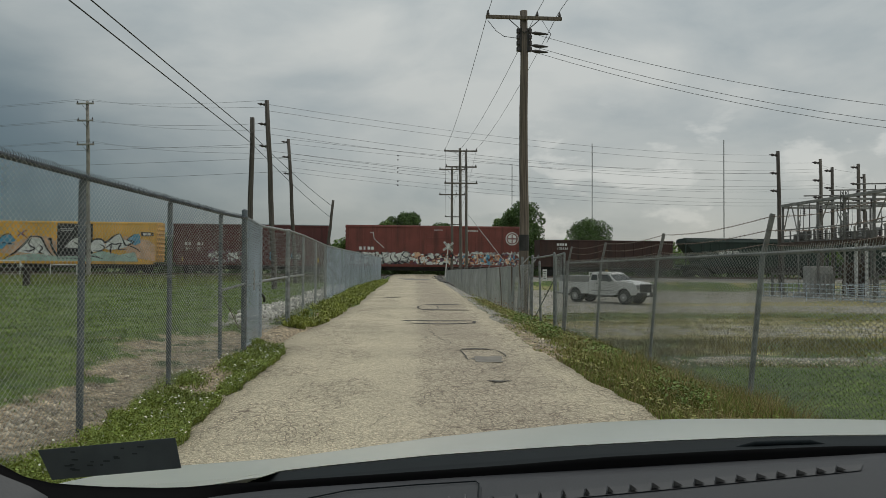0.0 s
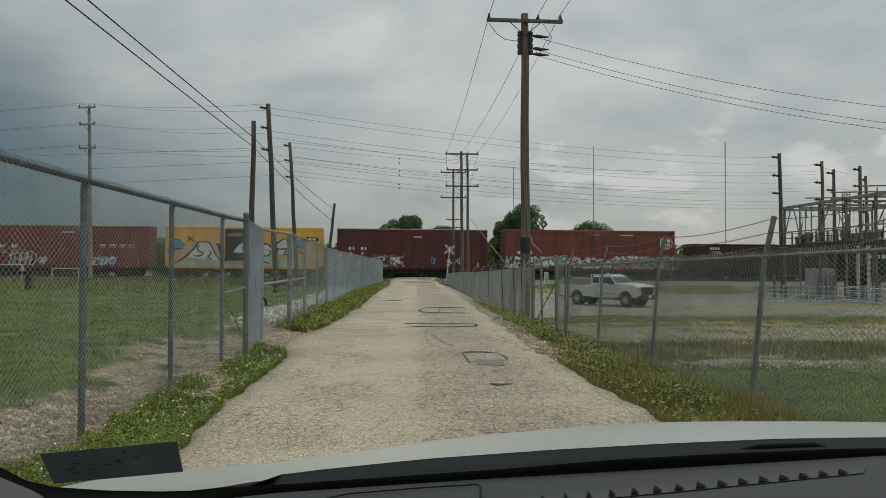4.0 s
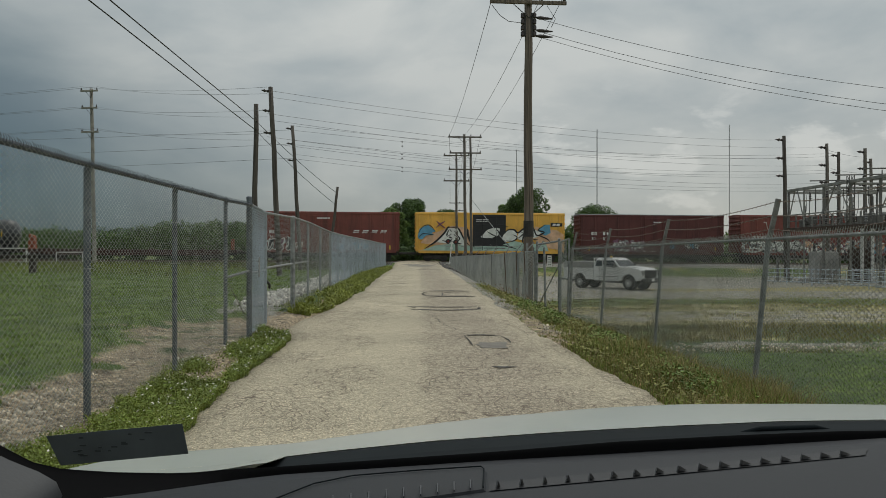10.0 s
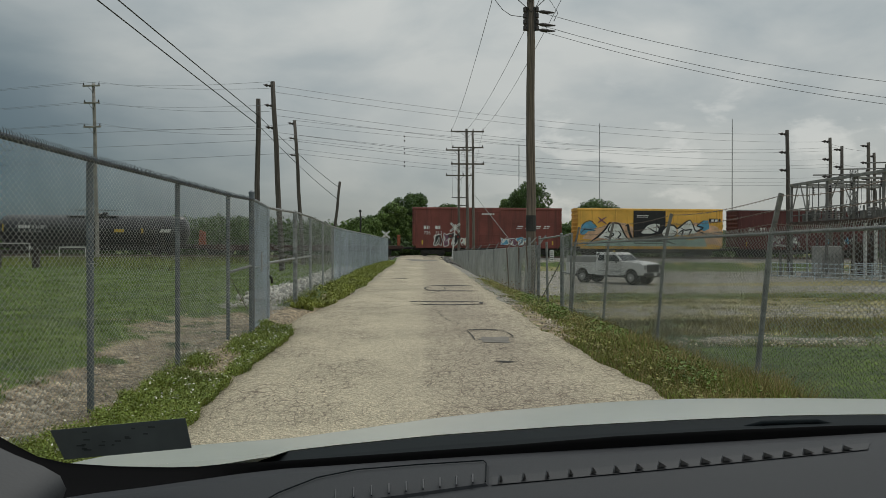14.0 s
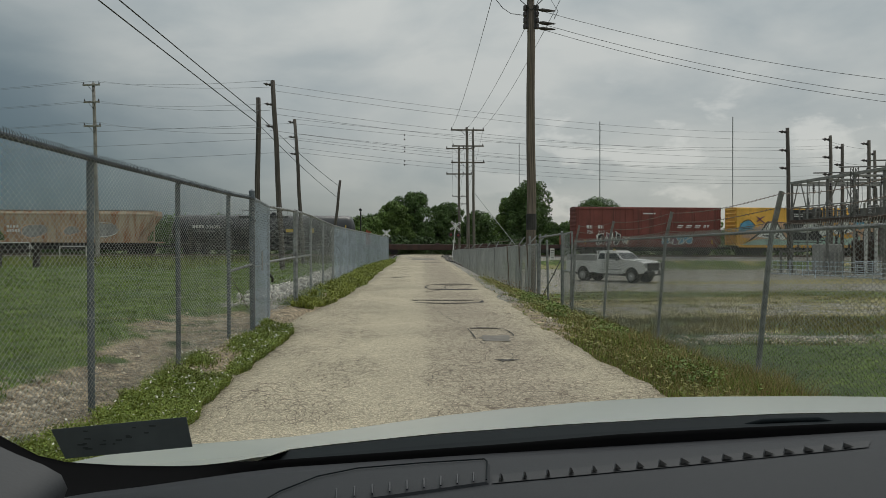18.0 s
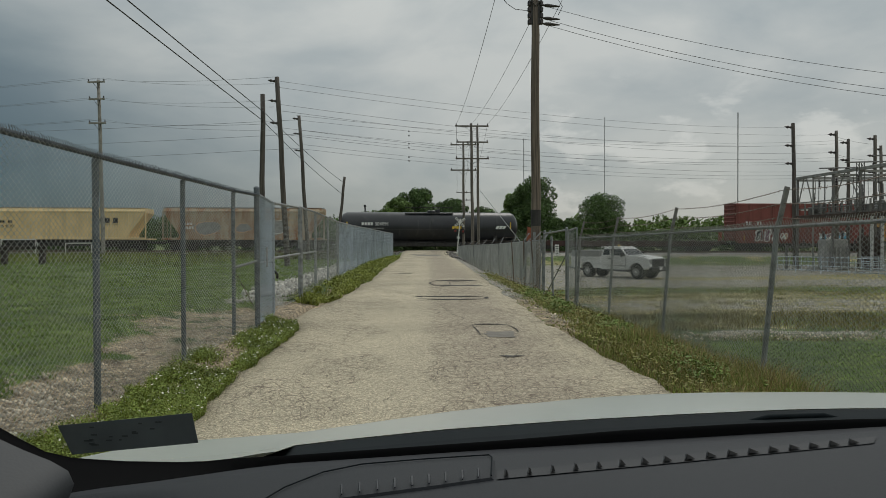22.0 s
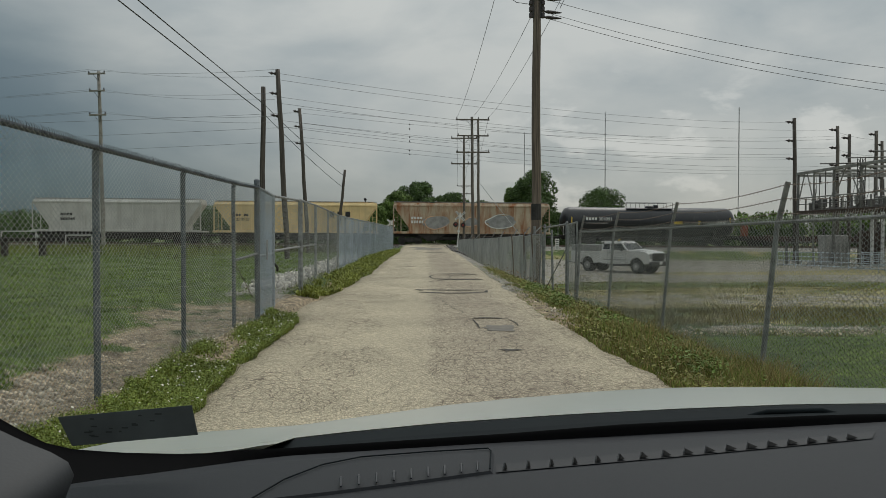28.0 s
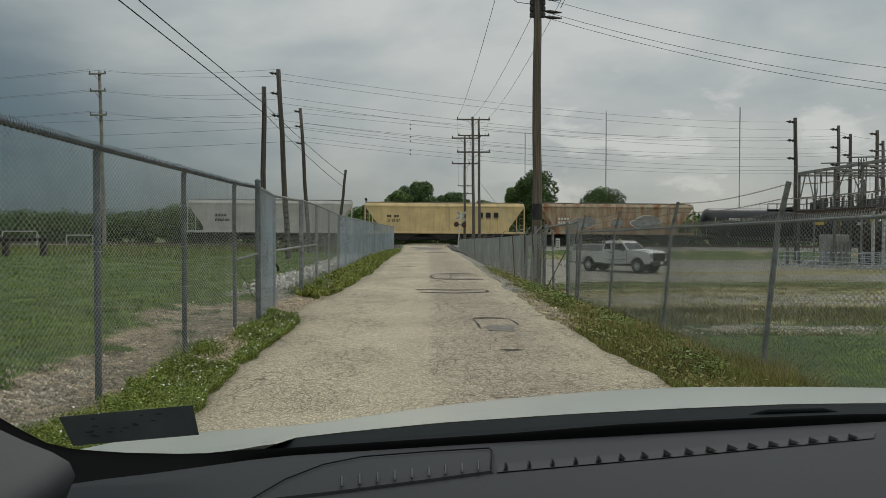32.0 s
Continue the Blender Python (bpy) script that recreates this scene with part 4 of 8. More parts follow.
bigpole = pole("tall weathered wooden utility pole with crossarm and dark equipment", (3.95, 27, ground_z(3.95, 27)), (3.93, 27, 10.49), 0.185, 0.135, M_bigpole, [(10.18, 1.40, 3, -0.03)])
part("pole_band", Shape().tube([(3.95, 27, 1.72), (3.95, 27, 2.30)], [0.188, 0.186], 14, False), M_steel, bigpole, "dark metal band round the pole")
for s in (-1, 1):
    q = Shape()
    for k in range(4):
        q.box((3.93 + s * 0.22, 26.9, 9.72 - k * 0.22), (0.12, 0.16, 0.19), 0.03)
    part("fuse_cutout", q, M_porcelain, bigpole)
    part("bracket", Shape().box((3.93 + s * 0.14, 26.92, 9.4), (0.10, 0.08, 0.86), 0.01), M_steel, bigpole)
part("conduit", Shape().tube([(3.86, 26.79, -0.6), (3.87, 26.80, 1.5)], 0.045, 8), M_galv, bigpole)
part("jumper_wire", Shape().tube([(2.6, 26.9, 10.1), (2.9, 26.85, 9.7), (3.2, 26.85, 9.5), (3.7, 26.85, 9.44)], 0.012, 4), M_cable, bigpole)
part("jumper_wire", Shape().tube([(4.6, 26.9, 10.1), (4.9, 26.85, 9.6), (4.75, 26.85, 9.3)], 0.012, 4), M_cable, bigpole)

M_whitewood = material("silvered_pole_wood", (0.32, 0.30, 0.27), 0.9, vary=0.3, scale=2.5, fine=30, bump=0.5)
for base, top, r0, r1, mat, arms, lab in (
        ((-25.8, 60, 0.0), (-26.04, 60, 13.95), 0.20, 0.14, M_whitewood, [(13.75, 0.72, -8, -0.1), (12.4, 0.66, -8, -0.1), (10.5, 0.72, -8, -0.1)], "pale grey wooden power pole with three short crossarms"),
        ((-7.95, 36, 0.1), (-7.83, 36, 8.2), 0.17, 0.13, M_wood, [], "dark bare wooden utility pole"),
        ((-6.35, 34, 0.05), (-6.75, 34, 8.6), 0.155, 0.12, M_wood, [], "leaning brown wooden utility pole with insulators"),
        ((-7.15, 45, 0.0), (-7.63, 45, 8.65), 0.15, 0.11, M_wood, [], "slim leaning wooden utility pole with insulators"),
        ((-6.1, 50, -0.05), (-5.48, 50, 5.4), 0.13, 0.10, M_wood, [], "short leaning wooden pole"),
        ((3.75, 76, -0.5), (3.72, 76, 10.95), 0.17, 0.12, M_palewood, [(10.75, 1.32, 2, 0), (8.17, 1.32, 2, 0)], "grey wooden power pole with two crossarms"),
        ((4.06, 66, -0.9), (3.93, 66, 11.4), 0.18, 0.13, M_palewood, [(11.14, 1.48, 2, 0.05), (8.28, 1.48, 2, 0.05)], "tall grey wooden power pole with two crossarms"),
        ((4.91, 71, -0.8), (4.82, 71, 11.9), 0.17, 0.12, M_palewood, [(10.37, 1.5, 2, -0.5)], "grey wooden power pole beside the crossing"),
        ((30.9, 62, -1.3), (30.71, 62, 10.8), 0.21, 0.17, M_wood, [], "dark wooden dead-end pole beside the substation"),
        ((35.6, 64, -1.2), (35.48, 64, 10.45), 0.20, 0.15, M_palewood, [], "wooden power pole behind the substation"),
        ((37.7, 66, -1.1), (37.68, 66, 10.0), 0.20, 0.15, M_wood, [], "wooden power pole behind the substation"),
        ((41.36, 68, -1.0), (41.3, 68, 10.6), 0.22, 0.17, M_palewood, [], "twin wooden power pole behind the substation"),
        ((42.2, 68.4, -1.0), (42.1, 68.4, 9.7), 0.20, 0.15, M_palewood, [], "twin wooden power pole behind the substation"),
        ((6.2, 125, -0.5), (6.2, 125, 9.6), 0.16, 0.12, M_wood, [(8.9, 1.25, 0, 0), (7.6, 1.25, 0, 0)], "distant wooden power pole beyond the tracks")):
    p = pole(lab, base, top, r0 * 0.84, r1 * 0.84, mat, arms, "utility poles")
    if "insulators" in lab or "dead-end" in lab or "behind" in lab:
        sd = -1
        for z in (top[2] - 0.35, top[2] - 1.9, top[2] - 3.4) if "dead" in lab or "behind" in lab else (top[2] - 0.2, top[2] - 1.1, top[2] - 2.1):
            x = base[0] + (top[0] - base[0]) * (z - base[2]) / (top[2] - base[2])
            big = 1.0 if "insulators" in lab else 1.9
            part("insulator", Shape().tube([(x + sd * (0.06 + 0.075 * big * q), top[1], z + 0.012 * q) for q in range(6)], [0.02, 0.07 * big, 0.035 * big, 0.075 * big, 0.035 * big, 0.015], 8), M_porcelain, p)
            part("bracket", Shape().tube([(x + 0.1, top[1], z - 0.25), (x + sd * 0.08, top[1], z)], 0.022, 5), M_steel, p)

# lines along the railway
for k in range(3):
    z0 = (14.1, 12.5, 10.8)[k]
    for off, zb in ((-0.85, 8.5 - 1.05 * k), (0.45, 8.2 - 1.05 * k)):
        wire((-26.0 + off, 60, z0), (-6.9, 34, zb + 0.1), 0.25, 0.007, M_alucable)
        wire((-80, 78, z0 + 1.0), (-26.0 + off, 60, z0), 0.5, 0.009, M_alucable)
    wire((-6.9, 34, 8.45 - 1.05 * k), (30.2, 62, 10.45 - 1.55 * k), 0.6, 0.008, M_alucable)
    wire((-6.8, 34, 8.15 - 1.05 * k), (35.0, 64, 10.1 - 1.55 * k), 0.7, 0.008, M_alucable)
    wire((-7.8, 45, 8.4 - 0.85 * k), (37.2, 66, 9.6 - 1.5 * k), 0.8, 0.008, M_alucable)
    wire((-90, 66, 10.5 - 1.4 * k), (-7.8, 45, 8.4 - 0.85 * k), 0.7, 0.009, M_alucable)
    wire((35.0, 64, 10.1 - 1.55 * k), (41, 68, 9.8 - 1.5 * k), 0.15, 0.012, M_alucable)
# two heavy cables from behind down to the short pole
wire((-7.8, 35.95, 7.36), (-6.60, -8, 6.95), 0.04, 0.022, M_cable, "heavy black overhead cable slung between poles")
wire((-7.85, 35.95, 6.95), (-7.60, -8, 7.47), 0.06, 0.022, M_cable, "heavy black overhead cable slung between poles")
wire((-7.8, 36, 7.36), (-5.55, 50, 5.0), 0.15, 0.018, M_cable, "heavy black overhead cable slung between poles")
wire((-7.85, 36, 6.95), (-5.6, 50, 4.2), 0.15, 0.018, M_cable, "heavy black overhead cable slung between poles")
# lines over the lane
for k, x in enumerate((2.62, 4.4, 5.2)):
    wire((x, 26.9, 10.42), ((2.62, 3.98, 5.4)[k], 65.9, 11.35), 0.5, 0.011, M_cable)
    wire((x, 26.9, 10.42), (x - 0.3 + 0.2 * k, -12, 10.9), 0.7, 0.011, M_cable)
    wire(((2.62, 3.98, 5.4)[k], 65.9, 11.35), ((5.1, 6.2, 7.3)[k], 125, 9.1), 0.6, 0.012, M_cable)
for z, zr in ((9.66, 5.6), (9.2, 5.0), (9.0, 4.75)):
    wire((4.15, 26.9, z), (24.2, 23.7, zr + 0.4), 0.75, 0.008, M_cable)
    solo("strain_insulator", Shape().tube([(4.2, 26.9, z), (4.35, 26.87, z - 0.02), (4.6, 26.84, z - 0.05), (4.8, 26.8, z - 0.07)], [0.03, 0.07, 0.05, 0.02], 8), M_porcelain, "dark porcelain strain insulator on a power line", "insulator", "strain insulators")
wire((4.9, 71, 6.0), (9.5, 66, -0.6), 0.02, 0.03, M_wire, "taut steel guy wire anchoring a pole")

# the second line of each pair, and spacers that hold the pairs apart
for k in range(3):
    wire((-7.8, 45, 8.67 - 0.85 * k), (37.2, 66, 9.87 - 1.5 * k), 0.8, 0.008, M_alucable)
for k in range(6):
    z = (8.16, 7.88, 7.36, 7.10, 6.50, 6.25)[k]
    solo("line_spacer", Shape().tube([(-1.14, 48.1, z - 0.05), (-1.14, 48.1, z), (-1.14, 48.1, z + 0.05)], [0.02, 0.055, 0.02], 8), M_porcelain, "small dark spacer on an overhead line", "line spacer", "line spacers")

# far radio masts
for x, y, h, w in ((143.4, 600, 98, 0.36), (252, 600, 102, 0.36), (78, 600, 81, 0.26)):
    s = Shape()
    for a in (0, 2.094, 4.189):
        s.tube([(x + w * math.cos(a), y + w * math.sin(a), -0.5), (x + w * math.cos(a), y + w * math.sin(a), h)], 0.11, 4)
    for k in range(int(h / 2.4)):
        z = k * 2.4
        for a in (0, 2.094, 4.189):
            s.tube([(x + w * math.cos(a), y + w * math.sin(a), z), (x + w * math.cos(a + 2.094), y + w * math.sin(a + 2.094), z + 2.4)], 0.05, 3, False)
    solo("radio_mast", s, M_galv, "tall thin lattice radio mast in the distance", "mast", "radio masts")

# crossing signals
def crossbuck(x, y, turn, lean=0):
    th = thing("crossing_signal", "white railway crossbuck signal with red lamps", "crossing signal", pose(x, y, ground_z(x, y), 0, lean, turn), "crossing signals")
    part("mast", Shape().tube([(0, 0, -0.3), (0, 0, 3.65)], 0.055, 10), M_white, th, "white painted mast")
    for k, a in enumerate((42, -42)):
        b = part("crossbuck_blade", Shape().box((0, 0, 0), (1.25, 0.02, 0.21), 0.004), M_white, th)
        b.matrix_basis = pose(0, -0.09 - 0.024 * k, 3.3, 0, a, 0)
        for q in (-0.36, 0.36):
            for w in range(4):
                part("lettering_bar", Shape().box((q + (w - 1.5) * 0.1, -0.012, 0), (0.06, 0.004, 0.11)), M_black, b)
    part("lamp_arm", Shape().box((0, -0.1, 2.4), (0.8, 0.05, 0.05), 0.01), M_steel, th)
    for s in (-1, 1):
        part("lamp_shield", Shape().tube([(s * 0.38, -0.16, 2.4), (s * 0.38, -0.13, 2.4)], 0.25, 16), M_black, th)
        part("lamp_lens", Shape().tube([(s * 0.38, -0.20, 2.4), (s * 0.38, -0.162, 2.4)], [0.10, 0.11], 12), M_redpaint, th)
    part("number_plate", Shape().box((0, -0.075, 1.75), (0.3, 0.012, 0.22), 0.003), M_white, th)
    part("base", Shape().box((0, 0, 0.05), (0.5, 0.5, 0.3), 0.04), M_concrete, th)


crossbuck(3.0, 75.2, 0, 5.5)
crossbuck(-4.4, 90.5, 180)


sg = thing("railway_signal", "dark railway signal mast with a round target head", "railway signal")
part("mast", Shape().tube([(-7.6, 92, -0.9), (-7.6, 92, 5.0)], 0.09, 8), M_steel, sg)
part("signal_head", Shape().tube([(-7.6, 91.9, 5.2), (-7.6, 91.8, 5.2)], 0.17, 16), M_black, sg)
part("hood", Shape().tube([(-7.6, 91.8, 5.25), (-7.6, 91.45, 5.25)], 0.13, 10, False), M_black, sg)
part("ladder", Shape().tube([(-7.35, 92.1, -0.6), (-7.45, 92.1, 4.6)], 0.03, 5), M_steel, sg)
part("relay_box", Shape().box((-7.6, 92, 0.4), (0.5, 0.4, 0.8), 0.03), M_galv, sg)

# white pipe frames at the field's end
for x0, x1, zt in ((-36.1, -33.2, 1.28), (-30.7, -28.5, 0.95)):
    pf_ = thing("pipe_barrier", "white painted pipe barrier at the field edge", "barrier", group="pipe barriers")
    zb = ground_z(x0, 64)
    for x in (x0, x1):
        part("barrier_post", Shape().tube([(x, 64, zb - 0.2), (x, 64, zt)], 0.045, 8), M_white, pf_)
    part("barrier_rail", Shape().tube([(x0, 64, zt), (x1, 64, zt)], 0.045, 8), M_white, pf_)
    part("barrier_brace", Shape().tube([(x1, 64, zt), (x1 + 0.5, 64, zb)], 0.035, 8), M_white, pf_)


# ---- trees ----
def leaf_cloud(blobs, count, size, rg):
    """Leaves scattered on and in a set of clumps."""
    vol = np.array([b[3] ** 2 for b in blobs])
    pick = rg.choice(len(blobs), count, p=vol / vol.sum())
    B = np.array(blobs)[pick]
    d = rg.normal(size=(count, 3))
    d /= np.linalg.norm(d, axis=1)[:, None]
    rad = B[:, 3] * (0.5 + 0.5 * rg.random(count) ** 0.6)
    c = B[:, :3] + d * rad[:, None] * np.array([1, 1, 0.85])
    u = rg.normal(size=(count, 3)); u /= np.linalg.norm(u, axis=1)[:, None]
    w = np.cross(u, d + 0.3 * rg.normal(size=(count, 3))); w /= np.linalg.norm(w, axis=1)[:, None] + 1e-9
    sz = size * (0.5 + rg.random(count))[:, None]
    v = np.stack([c - u * sz, c - w * sz * 0.55, c + u * sz, c + w * sz * 0.55], 1).reshape(-1, 3)
    return v, np.arange(count * 4).reshape(-1, 4)


def tree(x, y, h, spread, seed, leaves=5000, size=0.28, mat=None, label="broad green deciduous tree beyond the tracks", crown_from=0.10, group="trees"):
    rg = np.random.default_rng(seed)
    th = thing("tree", label, "tree", group=group)
    z0 = ground_z(x, y) - 0.2
    s = Shape().tube([(x, y, z0), (x + 0.1, y, z0 + h * 0.3), (x, y, z0 + h * 0.75)], [0.035 * h, 0.025 * h, 0.008 * h], 8)
    blobs = []
    for k in range(64):
        f = crown_from + (0.95 - crown_from) * (k + rg.uniform(0, 1)) / 64
        a = k * 2.4 + rg.uniform(-0.5, 0.5)
        u = (f - crown_from) / (1 - crown_from)
        wide = spread * math.sqrt(max(0.03, 1 - ((u - 0.36) / (0.66 if u > 0.36 else 0.52)) ** 2)) * rg.uniform(0.86, 1.08)
        q = wide * rg.uniform(0.5, 0.84)
        c = (x + q * math.cos(a), y + q * math.sin(a), z0 + h * f)
        blobs.append((*c, spread * rg.uniform(0.12, 0.24)))
        if k % 4 == 0:
            s.tube([(x, y, z0 + h * max(0.1, f - 0.25)), (mix(x, c[0], 0.6), mix(y, c[1], 0.6), z0 + h * (f - 0.06)), c], [0.012 * h, 0.007 * h, 0.003 * h], 5)
        if k % 9 == 0:
            blobs.append((x, y, z0 + h * f, wide * 0.5))
    part("trunk", s, M_bark, th, smooth=True)
    v, f = leaf_cloud(blobs, leaves, size, rg)
    part("crown", quick_mesh("crown", v, f, mat or M_leaf), None, th)
    return th


for x, y, h, sp, seed, mat in ((-4.2, 106, 8.7, 2.4, 1, M_leaf), (-1.6, 112, 10.3, 3.0, 2, M_leaf2), (3.6, 116, 8.9, 2.6, 3, M_leaf2), (8.6, 120, 7.6, 3.0, 4, M_leaf2),
                               (13.2, 110, 9.6, 2.4, 5, M_leaf), (15.3, 108, 11.7, 3.3, 6, M_leaf2), (32.6, 140, 11.0, 4.2, 7, M_leaf2), (24.5, 128, 6.0, 2.2, 8, M_leaf2),
                               (-8.5, 104, 6.2, 3.2, 9, M_leaf), (-7.0, 118, 7.2, 2.6, 10, M_leaf2)):
    tree(x, y, h, sp * 1.45, seed, 24000, 0.145, mat)
# undergrowth behind the tracks
rg = np.random.default_rng(70)
blobs = []
for k in range(420):
    x = rg.uniform(-75, 75)
    if -3.6 < x < 4.5:
        continue
    blobs.append((x, 95 + rg.uniform(0, 7) + x * TA, rg.uniform(-1.0, 1.4), rg.uniform(0.6, 1.3)))
for k in range(40):
    blobs.append((rg.uniform(-5, 6), 101 + rg.uniform(0, 3), rg.uniform(-1.4, 1.6), rg.uniform(0.8, 1.4)))
v, f = leaf_cloud(blobs, 52000, 0.2, rg)
M_shrub = material("shrub_leaf", (0.055, 0.095, 0.028), 0.8, vary=0.4, scale=0.6, fine=4, bump=0, island=True)
tagged(new("undergrowth", quick_mesh("undergrowth", v, f, M_shrub)), "dark green shrubs and undergrowth beyond the tracks", "shrubs", kind="stuff")
# distant belts of woodland
rg = np.random.default_rng(77)
blobs = []
for k in range(330):
    x = rg.uniform(-150, -12)
    y = 150 + rg.uniform(0, 30) - 0.12 * x
    h = rg.uniform(4.2, 6.4) * (1 + 0.12 * math.sin(x * 0.11)) * (1 - 0.25 * sm(-x, 50, 110))
    for q in range(3):
        blobs.append((x + rg.uniform(-2, 2), y + rg.uniform(-2, 2), h * (0.25 + 0.3 * q), rg.uniform(1.6, 2.8)))
v, f = leaf_cloud(blobs, 110000, 0.27, rg)
tagged(new("woodland", quick_mesh("woodland", v, f, M_leaf2)), "dense belt of green trees behind the railway", "woodland", kind="stuff")
blobs = []
for k in range(240):
    x = rg.uniform(22, 190)
    y = 200 + rg.uniform(0, 40)
    h = rg.uniform(4, 8.5)
    for q in range(2):
        blobs.append((x + rg.uniform(-2, 2), y, h * (0.3 + 0.4 * q), rg.uniform(1.5, 2.8)))
v, f = leaf_cloud(blobs, 22000, 0.55, rg)
tagged(new("woodland", quick_mesh("woodland", v, f, M_leaf)), "low line of distant green trees", "woodland", kind="stuff")


# ---- train ----
def wheelset_mesh():
    s = Shape().tube([(0, -0.95, 0), (0, 0.95, 0)], 0.08, 8)
    for e in (-1, 1):
        s.tube([(0, e * 0.80, 0), (0, e * 0.70, 0), (0, e * 0.69, 0), (0, e * 0.66, 0)], [0.43, 0.43, 0.46, 0.46], 18)
        for k in range(6):
            a = k * math.pi / 3
            s.box((0.25 * math.cos(a), e * 0.805, 0.25 * math.sin(a)), (0.07, 0.02, 0.07))
    return s.mesh("wheelset", M_steel)


WHEELSET = wheelset_mesh()


def bogie(parent, x):
    b = part("bogie", Shape().box((x, 0, 0.46), (0.5, 2.0, 0.26), 0.04), M_steel, parent)
    for s in (-1, 1):
        o = [(-1.25, 0.50), (-1.05, 0.62), (-0.45, 0.66), (-0.3, 0.76), (0.3, 0.76), (0.45, 0.66), (1.05, 0.62), (1.25, 0.50), (1.05, 0.36), (0.5, 0.42), (0.35, 0.24), (-0.35, 0.24), (-0.5, 0.42), (-1.05, 0.36)]
        part("side_frame", Shape().prism([(x + p, q) for p, q in o], 1, s * 1.02 - 0.07, s * 1.02 + 0.07), M_steel, b)
    for w in (-0.88, 0.88):
        ws = part("wheelset", WHEELSET, None, b)
        ws.matrix_basis = pose(x + w, 0, 0.45)
    return b


def underframe(th, L, z=1.05, truck=None):
    part("centre_sill", Shape().box((0, 0, z - 0.18), (L - 0.3, 0.5, 0.4), 0.03), M_steel, th)
    for s in (-1, 1):
        bogie(th, s * (truck or L / 2 - 2.2))
        part("coupler", Shape().box((s * (L / 2 + 0.42), 0, 0.86), (0.95, 0.22, 0.26), 0.05), M_steel, th)
    # brake gear as one oversized dark block, which also fills in underbody shade
    part("brake_rigging", Shape().box((0.2, 0.1, 0.70), (L * 0.60, 1.7, 0.46), 0.08), M_steel, th)
    part("air_reservoir", Shape().tube([(-1.2, -0.6, 0.85), (0.4, -0.6, 0.85)], 0.2, 10), M_steel, th)


def ladder(th, x, y, z0, z1, mat, w=0.42):
    s = Shape()
    for q in (-w / 2, w / 2):
        s.tube([(x + q, y, z0), (x + q, y, z1)], 0.018, 4)
    k = z0 + 0.15
    while k < z1:
        s.tube([(x - w / 2, y, k), (x + w / 2, y, k)], 0.014, 4)
        k += 0.4
    part("ladder", s, mat, th)


def uprights(th, xs, y, z0, z1, w, d, mat, name="side_post"):
    """Alike posts on a car's side, each its own part on one shared mesh."""
    me = Shape().box((0, 0, 0), (w, d, z1 - z0), 0.012).mesh(name, mat)
    for x in xs:
        part(name, me, None, th).matrix_basis = pose(x, y, (z0 + z1) / 2)


def text_mesh(body, size, mat):
    cu = bpy.data.curves.new("stencil", "FONT")
    cu.body, cu.size, cu.extrude = body, size, 0.004
    tmp = bpy.data.objects.new("stencil", cu)
    me = bpy.data.meshes.new_from_object(tmp)
    bpy.data.objects.remove(tmp)
    me.materials.append(mat)
    return me


def stencil(th, body, x, z, size, mat, y=-1.53, name="painted_number"):
    ob = part(name, text_mesh(body, size, mat), None, th)
    ob.matrix_basis = pose(x, y, z, 90, 0, 0)
    return ob


def bars(th, x, z, n, w, h, gap, mat, y=-1.53, slant=0.0):
    """Painted letters that are only read as blocks."""
    s = Shape()
    for k in range(n):
        a = x + k * (w + gap)
        s.prism([(a, z), (a + w, z), (a + w + slant, z + h), (a + slant, z + h)], 1, y - 0.004, y + 0.004)
    return part("painted_mark", s, mat, th)


def brush(th, pts, w, mat, y, name="graffiti_stroke", taper=0.35):
    """One sprayed stroke on a car's side."""
    A, B = stroke(pts, w, taper)
    part(name, Shape().grid([[(x, y + 0.006, z) for x, z in A], [(x, y, z) for x, z in A], [(x, y, z) for x, z in B], [(x, y + 0.006, z) for x, z in B]]), mat, th)


